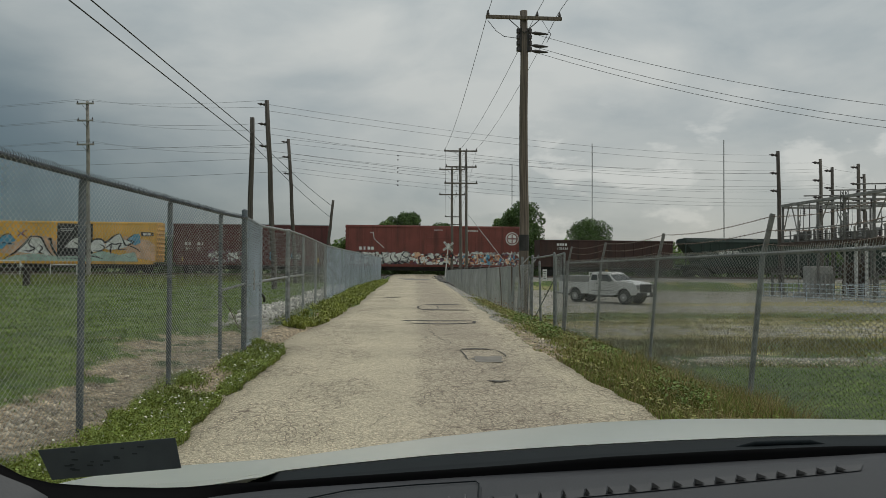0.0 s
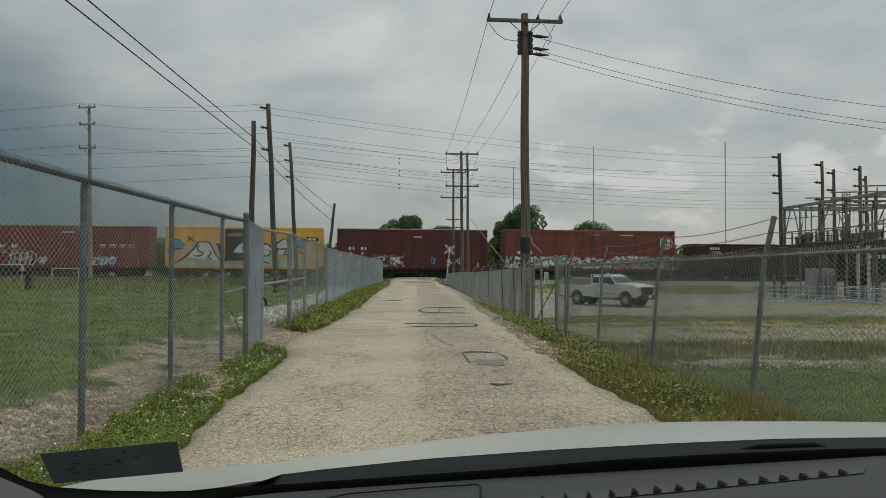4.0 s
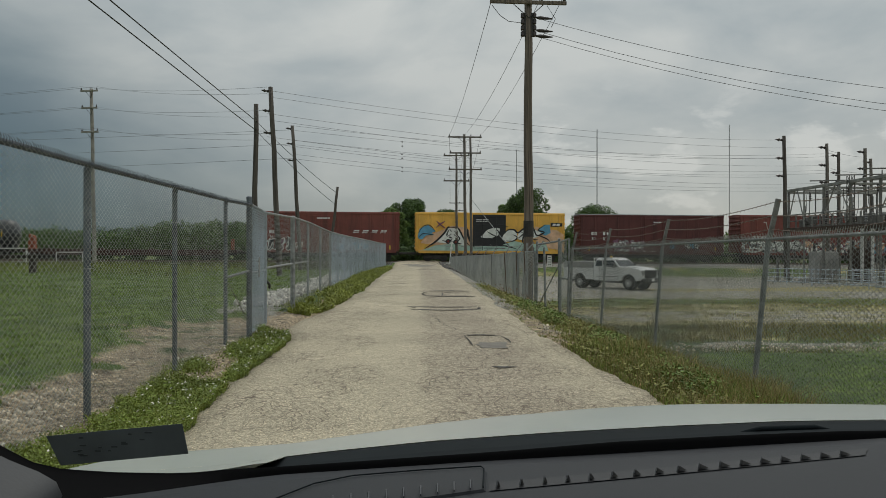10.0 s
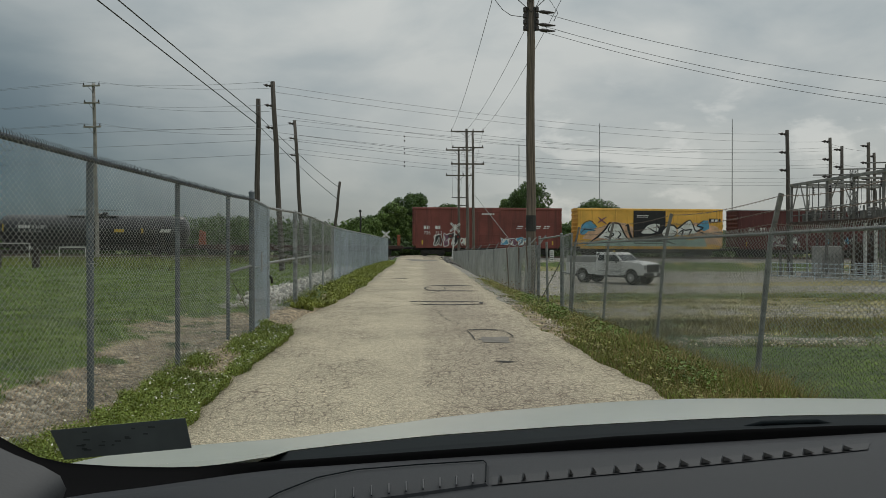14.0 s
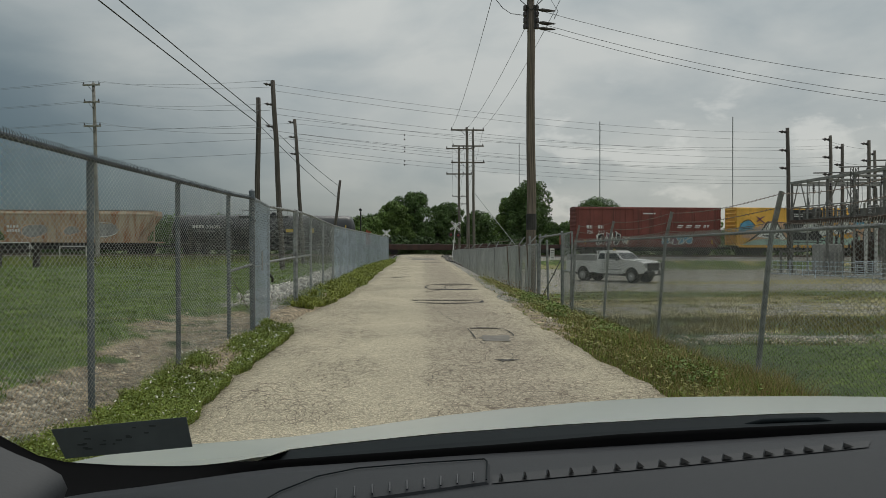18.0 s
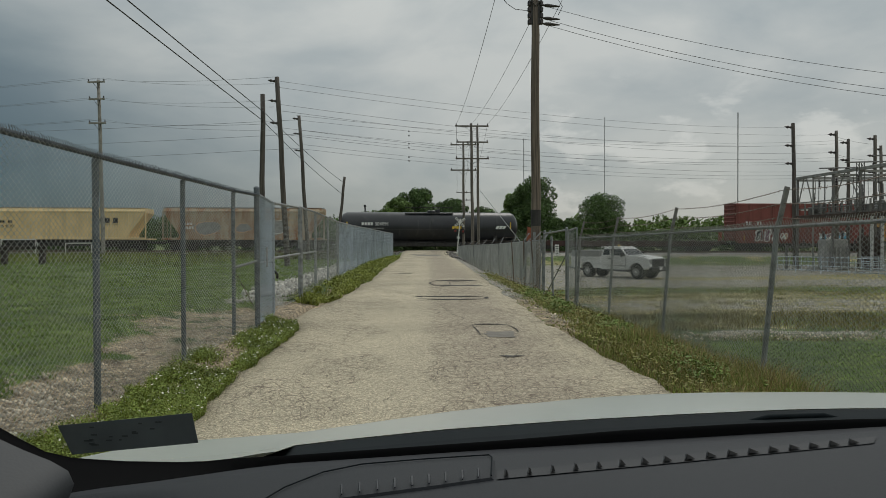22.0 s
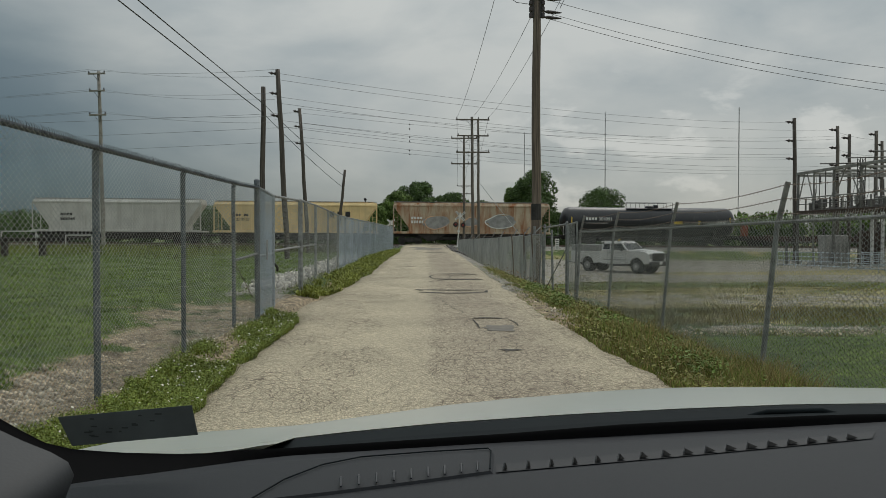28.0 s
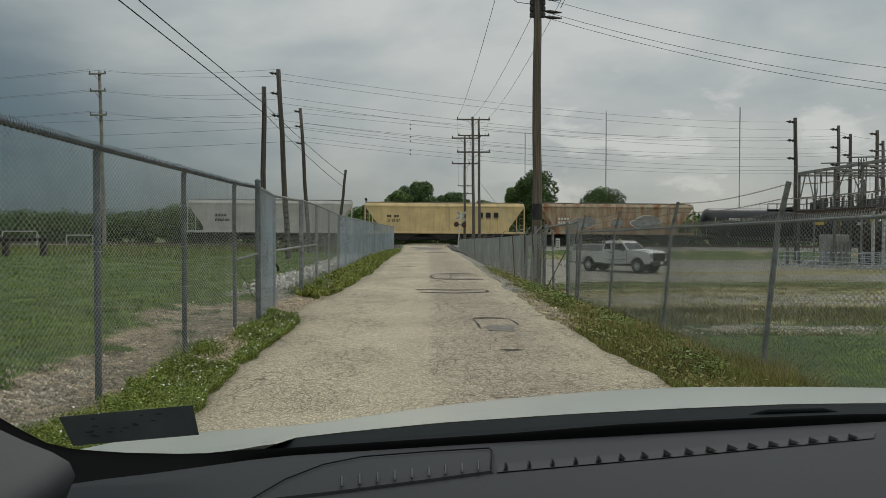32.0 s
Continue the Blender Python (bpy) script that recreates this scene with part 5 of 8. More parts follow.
def scrawl(th, x0, x1, z0, z1, n, seed, fills, outline, y=-1.53):
    """Sprayed letters: rounded lumps with a darker rim."""
    rg = random.Random(seed)
    w = (x1 - x0) / n
    for k in range(n):
        cx, cz = x0 + (k + 0.5) * w, (z0 + z1) / 2 + rg.uniform(-0.08, 0.08) * (z1 - z0)
        ph = [rg.uniform(0, 6.28) for _ in range(4)]
        am = [rg.uniform(0.05, 0.22) for _ in range(4)]

        def ring(scale, grow):
            pts = []
            for i in range(22):
                a = 2 * math.pi * i / 22
                q = 1 + sum(am[j] * math.sin((j + 2) * a + ph[j]) for j in range(4))
                e = 1 / max(abs(math.cos(a)), abs(math.sin(a))) ** 0.55
                pts.append((cx + (w * 0.5 * q * e * scale + grow) * math.cos(a), min(z1 + 0.1, max(z0 - 0.02, cz + ((z1 - z0) * 0.44 * q * e * scale + grow) * math.sin(a)))))
            return pts
        part("graffiti_letter", Shape().prism(ring(0.92, 0.0), 1, y - 0.004, y + 0.002), fills[k % len(fills)], th)
        rim = ring(0.95, 0.0)
        o = rg.randrange(22)
        brush(th, [rim[(o + i) % 22] for i in range(0, 21, 2)], 0.09, outline, y - 0.010)
        # curved strokes inside
        h = z1 - z0
        for q in range(3):
            a0, b0 = cx + rg.uniform(-0.3, 0.3) * w, cz + rg.uniform(-0.25, 0.25) * h
            bend = rg.uniform(-0.35, 0.35) * w
            brush(th, [(a0 - 0.2 * w, b0 - rg.uniform(0.1, 0.35) * h), (a0 + bend, b0), (a0 + rg.uniform(-0.1, 0.3) * w, b0 + rg.uniform(0.15, 0.4) * h)], rg.uniform(0.06, 0.12), outline, y - 0.016)


def spray_band(th, x0, x1, z0, z1, n, seed, mats, y=-1.53):
    """A dense run of small sprayed fragments, one mesh for each colour."""
    rg = random.Random(seed)
    shapes = [Shape() for _ in mats]
    for k in range(n):
        cx, cz = rg.uniform(x0, x1), rg.uniform(z0, z1)
        w, h, t = rg.uniform(0.05, 0.26), rg.uniform(0.05, 0.24), rg.uniform(-0.5, 0.5)
        o = []
        for i in range(7):
            a = 2 * math.pi * i / 7
            q = rg.uniform(0.55, 1.2)
            px, pz = w * q * math.cos(a), h * q * math.sin(a)
            o.append((cx + px * math.cos(t) - pz * math.sin(t), max(z0 - 0.05, cz + px * math.sin(t) + pz * math.cos(t))))
        shapes[k % len(mats)].prism(o, 1, y - 0.0012 * (k % 6), y + 0.003)
    for s, m in zip(shapes, mats):
        part("graffiti_band", s, m, th)["kind"] = "stuff"


def colour_field(th, pts, mat, y=-1.522, name="graffiti_ground"):
    return part(name, Shape().prism(pts, 1, y - 0.004, y + 0.004), mat, th)


P_white = material("spray_white", (0.78, 0.80, 0.76), 0.6, vary=0.2, scale=2, bump=0)
P_blue = material("spray_blue", (0.13, 0.38, 0.56), 0.6, vary=0.25, scale=2, bump=0)
P_mint = material("spray_mint", (0.42, 0.58, 0.50), 0.6, vary=0.25, scale=1.5, bump=0)
P_peach = material("spray_peach", (0.74, 0.47, 0.30), 0.6, vary=0.25, scale=1.5, bump=0)
P_grey = material("spray_grey", (0.34, 0.34, 0.33), 0.6, vary=0.3, scale=2, bump=0)
P_plum = material("spray_plum", (0.20, 0.09, 0.14), 0.6, vary=0.3, scale=2, bump=0)
P_orange = material("spray_orange", (0.50, 0.16, 0.05), 0.6, vary=0.3, scale=2, bump=0)
P_hitch = material("faded_red_orange", (0.34, 0.095, 0.045), 0.7, vary=0.35, scale=3, bump=0)
M_reflect = material("yellow_reflector", (0.65, 0.45, 0.05), 0.4, vary=0.1, bump=0)


def boxcar(label, L, top, body, door_x=0.3, door_w=3.0, door_mat=None, posts=13, floor=1.15):
    th = thing("boxcar", label, "freight car", group="freight train")
    H = top - floor
    part("body", Shape().box((0, 0, floor + H / 2), (L, 3.0, H), 0.05), body, th)
    roof = Shape().prism([(-1.55, top - 0.06), (1.55, top - 0.06), (1.5, top + 0.02), (0, top + 0.10), (-1.5, top + 0.02)], 0, -L / 2 - 0.04, L / 2 + 0.04)
    part("roof", roof, M_galv if body is M_boxmaroon else body, th)
    part("side_sill", Shape().box((0, -1.46, floor - 0.08), (L - 0.6, 0.1, 0.32), 0.02), body, th)
    part("eave", Shape().box((0, -1.53, top - 0.16), (L, 0.06, 0.16), 0.02), body, th)
    xs = [-L / 2 + 0.35 + (L - 0.7) * k / (posts - 1) for k in range(posts)]
    uprights(th, [x for x in xs if abs(x - door_x) > door_w / 2 + 0.1], -1.515, floor + 0.17, top - 0.17, 0.10, 0.045, body)
    for k in range(1):
        z = floor + H * 0.60
        for a, b in ((-L / 2 + 0.2, door_x - door_w / 2), (door_x + door_w / 2, L / 2 - 0.2)):
            part("side_bead", Shape().box(((a + b) / 2, -1.506, z), (b - a, 0.02, 0.05), 0.006), body, th)
    door = part("door", Shape().box((door_x, -1.545, floor + H / 2 - 0.05), (door_w, 0.08, H - 0.30), 0.02), door_mat or body, th)
    for k in range(5):
        part("door_rib", Shape().box((door_x, -1.59, floor + 0.35 + (H - 0.8) * k / 4), (door_w - 0.1, 0.03, 0.09), 0.012), door_mat or body, door)
    for q in (-0.35, 0.35):
        part("lock_rod", Shape().tube([(door_x + q * door_w * 0.6, -1.62, floor + 0.1), (door_x + q * door_w * 0.6, -1.62, top - 0.3)], 0.025, 6), door_mat or body, door)
    part("door_track", Shape().box((door_x + 0.6, -1.57, floor - 0.02), (door_w * 2.1, 0.10, 0.10), 0.01), body, th)
    for e in (-1, 1):
        for k in range(9):
            part("end_rib", Shape().box((e * (L / 2 + 0.03), 0, floor + 0.3 + (H - 0.5) * k / 8), (0.09, 2.8, 0.2), 0.04), body, th)
        ladder(th, e * (L / 2 - 0.32), -1.57, floor - 0.2, top - 0.4 if e > 0 else floor + 1.7, body)
        part("reflector", Shape().box((e * (L / 2 - 1.0), -1.54, floor + 0.35), (0.14, 0.01, 0.45)), M_reflect, th)
    underframe(th, L)
    return th


def covered_hopper(label, L, top, body, bays=3, rib=14, floor=1.35, roof_mat=None):
    th = thing("covered_hopper", label, "freight car", group="freight train")
    a = L / 2 - 0.15
    side = [(-a, top - 0.35), (a, top - 0.35), (a, top - 0.55), (a - 1.6, floor + 0.45), (a - 1.6, floor), (-a + 1.6, floor), (-a + 1.6, floor + 0.45), (-a, top - 0.55)]
    part("body", Shape().prism(side, 1, -1.5, 1.5), body, th)
    roof = Shape().prism([(-1.5, top - 0.36), (1.5, top - 0.36), (1.35, top - 0.12), (0.6, top - 0.03), (-0.6, top - 0.03), (-1.35, top - 0.12)], 0, -a, a)
    part("roof", roof, roof_mat or body, th)
    part("roof_walk", Shape().box((0, -0.85, top + 0.02), (L - 0.2, 0.5, 0.05), 0.01), M_galv, th)
    for k in range(4):
        part("roof_hatch", Shape().box((-a + a * 2 * (k + 0.5) / 4, 0, top + 0.02), (a * 0.42, 0.7, 0.10), 0.02), roof_mat or body, th)
    uprights(th, [-a + 1.75 + (2 * a - 3.5) * k / (rib - 1) for k in range(rib)], -1.52, floor, top - 0.45, 0.09, 0.06, body)
    part("top_chord", Shape().box((0, -1.53, top - 0.42), (2 * a, 0.08, 0.16), 0.02), body, th)
    part("side_sill", Shape().box((0, -1.5, floor - 0.05), (L, 0.12, 0.22), 0.02), body, th)
    for e in (-1, 1):
        part("end_platform", Shape().box((e * (L / 2 - 0.85), 0, floor - 0.12), (1.9, 2.9, 0.14), 0.02), body, th)
        part("corner_post", Shape().box((e * (L / 2 - 0.08), -1.44, (floor + top) / 2 - 0.2), (0.1, 0.1, top - floor - 0.3), 0.01), body, th)
        part("end_brace", Shape().tube([(e * (L / 2 - 0.9), -1.4, floor), (e * (L / 2 - 0.9), -1.4, top - 1.4)], 0.05, 6), body, th)
        ladder(th, e * (L / 2 - 0.35), -1.5, floor - 0.2, top - 0.1, body)
    for k in range(bays):
        x = (k - (bays - 1) / 2) * (2 * a - 3.6) / bays
        w = (2 * a - 3.6) / bays / 2 - 0.1
        o = [(x - w, floor), (x + w, floor), (x + 0.35, 0.45), (x - 0.35, 0.45)]
        # dark steel in place of body paint puts the underside's shade into the chutes
        part("hopper_chute", Shape().prism(o, 1, -1.2, 1.2), M_steel, th)
        part("outlet_gate", Shape().box((x, 0, 0.42), (0.9, 1.4, 0.14), 0.02), M_steel, th)
    underframe(th, L, 1.2, L / 2 - 1.9)
    return th


def tank_car(label, L, top, body):
    th = thing("tank_car", label, "freight car", group="freight train")
    r, zc = 1.62, top - 1.50
    xs = [(-L / 2, 0.0), (-L / 2 + 0.05, 0.55), (-L / 2 + 0.22, 1.05), (-L / 2 + 0.5, 1.47), (-L / 2 + 0.9, 1.62), (0, 1.62), (L / 2 - 0.9, 1.62), (L / 2 - 0.5, 1.47), (L / 2 - 0.22, 1.05), (L / 2 - 0.05, 0.55), (L / 2, 0.0)]
    part("tank", Shape().tube([(x, 0, zc) for x, q in xs], [max(0.01, q) for x, q in xs], 36), body, th, smooth=True)
    for x in (-L / 2 + 2.6, L / 2 - 2.6, -L / 4, L / 4, 0.0):
        part("tank_seam", Shape().tube([(x - 0.03, 0, zc), (x + 0.03, 0, zc)], 1.628, 36, False), body, th)
    part("underframe", Shape().box((0, 0, 1.0), (L, 0.8, 0.35), 0.03), M_steel, th)
    for e in (-1, 1):
        part("saddle", Shape().prism([(-1.3, 1.05), (1.3, 1.05), (1.35, zc - 0.55), (-1.35, zc - 0.55)], 0, e * (L / 2 - 2.6) - 0.2, e * (L / 2 - 2.6) + 0.2), M_steel, th)
        part("end_platform", Shape().box((e * (L / 2 - 0.6), 0, 1.1), (1.3, 2.8, 0.1), 0.02), M_steel, th)
        part("handrail", Shape().tube([(e * (L / 2 - 0.1), -1.4, 1.1), (e * (L / 2 - 0.1), -1.4, 2.1), (e * (L / 2 - 0.1), 1.4, 2.1), (e * (L / 2 - 0.1), 1.4, 1.1)], 0.025, 5), M_white if e < 0 else M_steel, th)
        part("reflector", Shape().box((e * (L / 2 - 0.98), -1.625, zc + 0.15), (0.12, 0.02, 0.75)), M_reflect, th)
    part("side_handrail", Shape().tube([(-L / 2 + 1.5, -1.70, zc - 0.3), (L / 2 - 1.5, -1.70, zc - 0.3)], 0.02, 5), M_steel, th)
    part("manway", Shape().tube([(0.3, 0, top - 0.2), (0.3, 0, top + 0.25), (0.3, 0, top + 0.32)], [0.5, 0.5, 0.4], 16), body, th)
    part("valve_cover", Shape().box((1.0, 0, top + 0.2), (0.5, 0.5, 0.5), 0.08), body, th)
    s = Shape()
    for y in (-0.9, 0.9):
        s.tube([(-2.6, y, top + 0.65), (2.6, y, top + 0.65)], 0.025, 5)
        for k in range(6):
            s.tube([(-2.6 + k * 1.04, y, top - 0.35), (-2.6 + k * 1.04, y, top + 0.65)], 0.02, 5)
    part("roof_railing", s, M_steel, th)
    part("roof_platform", Shape().box((0, -0.75, top - 0.02), (5.2, 0.45, 0.05), 0.01), M_steel, th)
    part("ladder", Shape().tube([(0.3, -1.74, 1.1), (0.3, -1.74, zc + 0.5), (0.3, -1.1, top + 0.1)], 0.025, 5), M_steel, th)
    underframe(th, L, 1.05, L / 2 - 2.6)
    return th


def gondola(label, L, top, body):
    th = thing("gondola", label, "freight car", group="freight train")
    for s in (-1, 1):
        part("side", Shape().box((0, s * 1.47, (1.1 + top) / 2), (L, 0.06, top - 1.1), 0.01), body, th)
        part("top_chord", Shape().box((0, s * 1.5, top - 0.08), (L + 0.05, 0.16, 0.16), 0.03), body, th)
        part("side_sill", Shape().box((0, s * 1.48, 1.12), (L, 0.14, 0.2), 0.02), body, th)
        uprights(th, [-L / 2 + 0.3 + (L - 0.6) * k / 14 for k in range(15)], s * 1.53, 1.15, top - 0.1, 0.12, 0.08, body)
    for e in (-1, 1):
        part("end_wall", Shape().box((e * (L / 2 - 0.05), 0, (1.1 + top) / 2), (0.09, 2.9, top - 1.1), 0.02), body, th)
    part("floor_plate", Shape().box((0, 0, 1.15), (L - 0.2, 2.9, 0.08)), M_steel, th)
    underframe(th, L)
    return th


def flat_car(label, L, body):
    th = thing("flat_car", label, "freight car", group="freight train")
    part("deck", Shape().box((0, 0, 1.06), (L, 2.8, 0.14), 0.02), body, th)
    for s in (-1, 1):
        o = [(-L / 2, 1.05), (L / 2, 1.05), (L / 2, 0.85), (L / 2 - 3.5, 0.55), (-L / 2 + 3.5, 0.55), (-L / 2, 0.85)]
        part("side_sill", Shape().prism(o, 1, s * 1.38 - 0.06, s * 1.38 + 0.06), body, th)
        uprights(th, [-L / 2 + 0.7 + (L - 1.4) * k / 15 for k in range(16)], s * 1.46, 0.88, 1.08, 0.14, 0.08, body, "stake_pocket")
    for x in (-8.5, -3, 2.2, 7.6):
        part("container_pedestal", Shape().box((x, -1.1, 1.18), (0.5, 0.5, 0.12), 0.03), body, th)
    part("hitch", Shape().prism([(-10.9, 1.13), (-10.2, 1.13), (-10.3, 2.5), (-10.8, 2.7)], 1, -0.3, 0.3), P_hitch, th, "rusty orange trailer hitch")
    part("brake_stand", Shape().box((L / 2 - 0.5, -1.0, 1.7), (0.35, 0.35, 1.2), 0.05), P_hitch, th, "orange brake stand")
    underframe(th, L, 0.95, L / 2 - 2.6)
    return th


TRAIN = []


def place(th, right_end, left_end):
    TRAIN.append((th, (right_end + left_end) / 2))


# leading cars
c = covered_hopper("very dark green covered hopper with white stencil blocks", 17.6, 4.35, M_green, roof_mat=M_green)
for k in range(3):
    part("stencil_block", Shape().box((-4.6 + k * 0.85, -1.56, 2.75), (0.62, 0.01, 0.42)), M_white, c)
place(c, 47.6, 30.0)
place(copy_thing(c, Matrix()), 66.6, 49.0)
c = gondola("dark brown ribbed steel gondola car", 15.0, 4.0, M_brown)
stencil(c, "101636", -5.6, 2.9, 0.42, M_white, -1.58)
bars(c, -5.6, 3.35, 4, 0.22, 0.26, 0.08, M_white, -1.58)
place(c, 28.6, 13.6)
c = boxcar("long dark red boxcar with round white emblem and graffiti", 19.1, 5.36, M_boxred, 0.9, 3.4)
for r, q, mt in ((0.72, -1.545, M_white), (0.62, -1.549, M_boxred), (0.50, -1.553, M_white)):
    part("round_emblem", Shape().tube([(8.55, q, 4.05), (8.55, q - 0.004, 4.05)], r, 28), mt, c)
part("round_emblem", Shape().box((8.55, -1.559, 4.05), (0.12, 0.004, 0.9)), M_boxred, c)
part("round_emblem", Shape().box((8.55, -1.5595, 4.05), (0.9, 0.004, 0.12)), M_boxred, c)
bars(c, -8.1, 2.7, 2, 0.30, 0.34, 0.08, M_white); bars(c, -7.2, 2.7, 2, 0.30, 0.34, 0.08, M_white)
stencil(c, "76", -8.1, 2.15, 0.5, M_white)
bars(c, 0.0, 4.85, 5, 0.16, 0.12, 0.03, M_white, -1.60); bars(c, 3.4, 4.8, 6, 0.2, 0.12, 0.04, M_white)
spray_band(c, -2.6, 2.7, 1.2, 2.3, 330, 61, (P_grey, M_boxred, P_plum, M_black, P_peach, P_white), -1.63)
spray_band(c, 2.7, 9.3, 1.2, 2.5, 420, 62, (P_white, P_grey, P_white, P_white, P_grey), -1.56)
spray_band(c, 2.7, 9.3, 1.2, 2.3, 200, 66, (M_black, P_orange, P_plum, P_blue, P_peach, M_boxred), -1.575)
spray_band(c, -9.4, -5.6, 1.2, 2.4, 180, 64, (P_grey, P_white, M_black, P_white), -1.56)
spray_band(c, -5.6, -2.6, 1.2, 2.1, 120, 67, (P_grey, M_black, P_plum), -1.55)
scrawl(c, -5.6, -2.5, 1.3, 2.6, 2, 3, (P_white, P_white), P_grey, -1.59)
brush(c, [(-4.6, 2.4), (-4.7, 1.8), (-4.2, 1.35), (-3.7, 1.6), (-3.5, 2.3)], 0.10, M_black, -1.62)
brush(c, [(-2.6, 2.4), (-3.2, 2.5), (-3.4, 2.1), (-2.8, 1.8), (-3.0, 1.4), (-3.6, 1.35)], 0.10, M_black, -1.62)
part("sprayed_line", Shape().tube([(-6.9, -1.54, 4.55), (-6.6, -1.54, 4.6), (-6.5, -1.54, 3.9), (-6.2, -1.54, 3.6), (-5.4, -1.54, 2.9)], 0.035, 4), P_white, c)
place(c, 11.55, -7.6)
c = boxcar("dark maroon boxcar with white stencilled numbers", 16.25, 5.30, M_boxmaroon, 0.5, 2.9)
bars(c, -6.9, 3.0, 2, 0.26, 0.34, 0.08, M_white); bars(c, -5.6, 3.0, 2, 0.26, 0.34, 0.08, M_white)
stencil(c, "30", -6.9, 2.45, 0.5, M_white); stencil(c, "03", -5.6, 2.45, 0.5, M_white)
bars(c, 0.1, 4.4, 5, 0.15, 0.12, 0.03, M_white, -1.60)
spray_band(c, -4.4, 1.4, 1.25, 2.4, 200, 65, (P_grey, P_plum, P_grey, P_white), -1.535)
scrawl(c, 1.3, 2.5, 1.3, 2.3, 2, 9, (P_plum, P_blue), M_black)
scrawl(c, 3.7, 5.3, 1.45, 2.35, 3, 10, (P_white, P_blue, P_white), M_black)
place(c, -9.5, -25.75)
c = boxcar("yellow boxcar with black door and large blue, white and mint graffiti", 16.35, 5.34, M_yellow, -0.15, 3.6, M_black)
colour_field(c, [(-7.9, 1.2), (6.4, 1.2), (6.0, 2.2), (4.4, 1.9), (2.6, 2.3), (0.8, 1.7), (-2.2, 1.75), (-4.2, 1.95), (-6.2, 1.75), (-7.3, 1.3)], P_mint, -1.60)
colour_field(c, [(-7.7, 2.0), (-6.9, 2.9), (-5.6, 3.3), (-4.3, 3.9), (-2.9, 3.75), (-2.0, 3.3), (-2.0, 1.7), (-4.6, 1.7)], P_peach, -1.552)
colour_field(c, [(5.9, 1.6), (8.1, 1.25), (8.1, 3.0), (7.3, 3.5), (6.2, 3.6), (4.9, 3.9), (4.4, 2.8)], P_peach, -1.552)
for m_, pts in ((P_blue, [(-8.0, 2.65), (-7.75, 3.6), (-7.3, 3.8), (-6.8, 3.95), (-6.3, 3.55), (-6.0, 3.3), (-6.5, 3.1), (-6.15, 2.9), (-7.0, 2.85), (-7.5, 2.4), (-7.8, 2.45)]),
                (P_white, [(-5.9, 2.1), (-5.1, 3.0), (-4.6, 3.65), (-3.55, 3.6), (-3.1, 2.9), (-2.5, 1.95), (-3.0, 1.75), (-3.6, 2.05), (-4.2, 1.9), (-5.0, 2.0)]),
                (P_white, [(-1.1, 2.7), (-0.4, 3.5), (0.4, 3.75), (1.0, 3.65), (0.9, 2.9), (0.1, 2.6), (-0.9, 2.6)]),
                (P_white, [(1.2, 2.5), (1.5, 3.2), (2.1, 3.55), (2.8, 3.4), (3.0, 2.6), (2.3, 2.2), (1.5, 2.2)]),
                (P_white, [(3.0, 2.5), (3.0, 3.3), (3.7, 3.8), (4.4, 4.1), (4.85, 3.5), (5.6, 3.35), (5.2, 2.75), (4.3, 2.5), (3.4, 2.4)]),
                (P_blue, [(5.15, 3.5), (5.9, 4.1), (6.5, 4.1), (6.6, 3.2), (6.0, 2.9), (5.6, 3.15)])):
    part("graffiti_letter", Shape().prism(pts, 1, -1.613, -1.606), m_, c)
# black outlines and flourishes
for pts, w in (([(-7.2, 1.4), (-6.0, 2.2), (-5.1, 3.1), (-4.7, 3.7), (-4.4, 3.75)], 0.20), ([(-4.6, 3.75), (-3.7, 3.7), (-3.3, 3.2), (-2.9, 2.4), (-2.3, 1.7)], 0.17), ([(-4.5, 3.6), (-4.8, 2.9), (-4.2, 2.5), (-4.7, 2.2), (-5.3, 2.3)], 0.16),
               ([(-3.7, 2.9), (-3.4, 2.5), (-3.7, 2.1), (-3.2, 1.95)], 0.15), ([(-2.9, 3.4), (-2.6, 3.5), (-2.5, 2.9), (-2.2, 2.2), (-1.8, 1.6)], 0.26), ([(-1.8, 2.0), (-1.1, 2.9), (-0.3, 3.6), (0.7, 3.8), (1.9, 3.85)], 0.15),
               ([(-0.4, 3.3), (0.3, 2.9), (1.2, 2.5), (2.2, 1.6)], 0.13), ([(0.6, 3.6), (0.95, 3.1), (0.6, 2.6), (-0.2, 2.4)], 0.18), ([(1.4, 3.0), (1.9, 3.5), (2.6, 3.5), (3.0, 3.2), (3.9, 3.9), (4.45, 4.15)], 0.17),
               ([(4.4, 4.15), (4.7, 3.7), (5.1, 2.9), (5.9, 3.3), (5.2, 3.5), (6.0, 4.1)], 0.15), ([(3.0, 2.6), (3.6, 3.0), (3.5, 2.4), (3.6, 1.95)], 0.16), ([(3.3, 3.3), (3.9, 3.0), (4.6, 3.1), (4.3, 2.5), (5.2, 2.5)], 0.14),
               ([(0.6, 1.75), (1.6, 1.75), (2.8, 1.45)], 0.14), ([(2.4, 3.0), (2.9, 2.7), (2.5, 2.3), (1.7, 2.3)], 0.13), ([(5.3, 2.9), (6.1, 2.6), (6.6, 2.2)], 0.12), ([(-7.9, 2.5), (-7.5, 3.0), (-6.9, 3.0), (-6.2, 2.9)], 0.09), ([(-7.9, 3.1), (-7.4, 3.8), (-6.7, 3.95), (-6.1, 3.35)], 0.08)):
    brush(c, pts, w, M_black, -1.622)
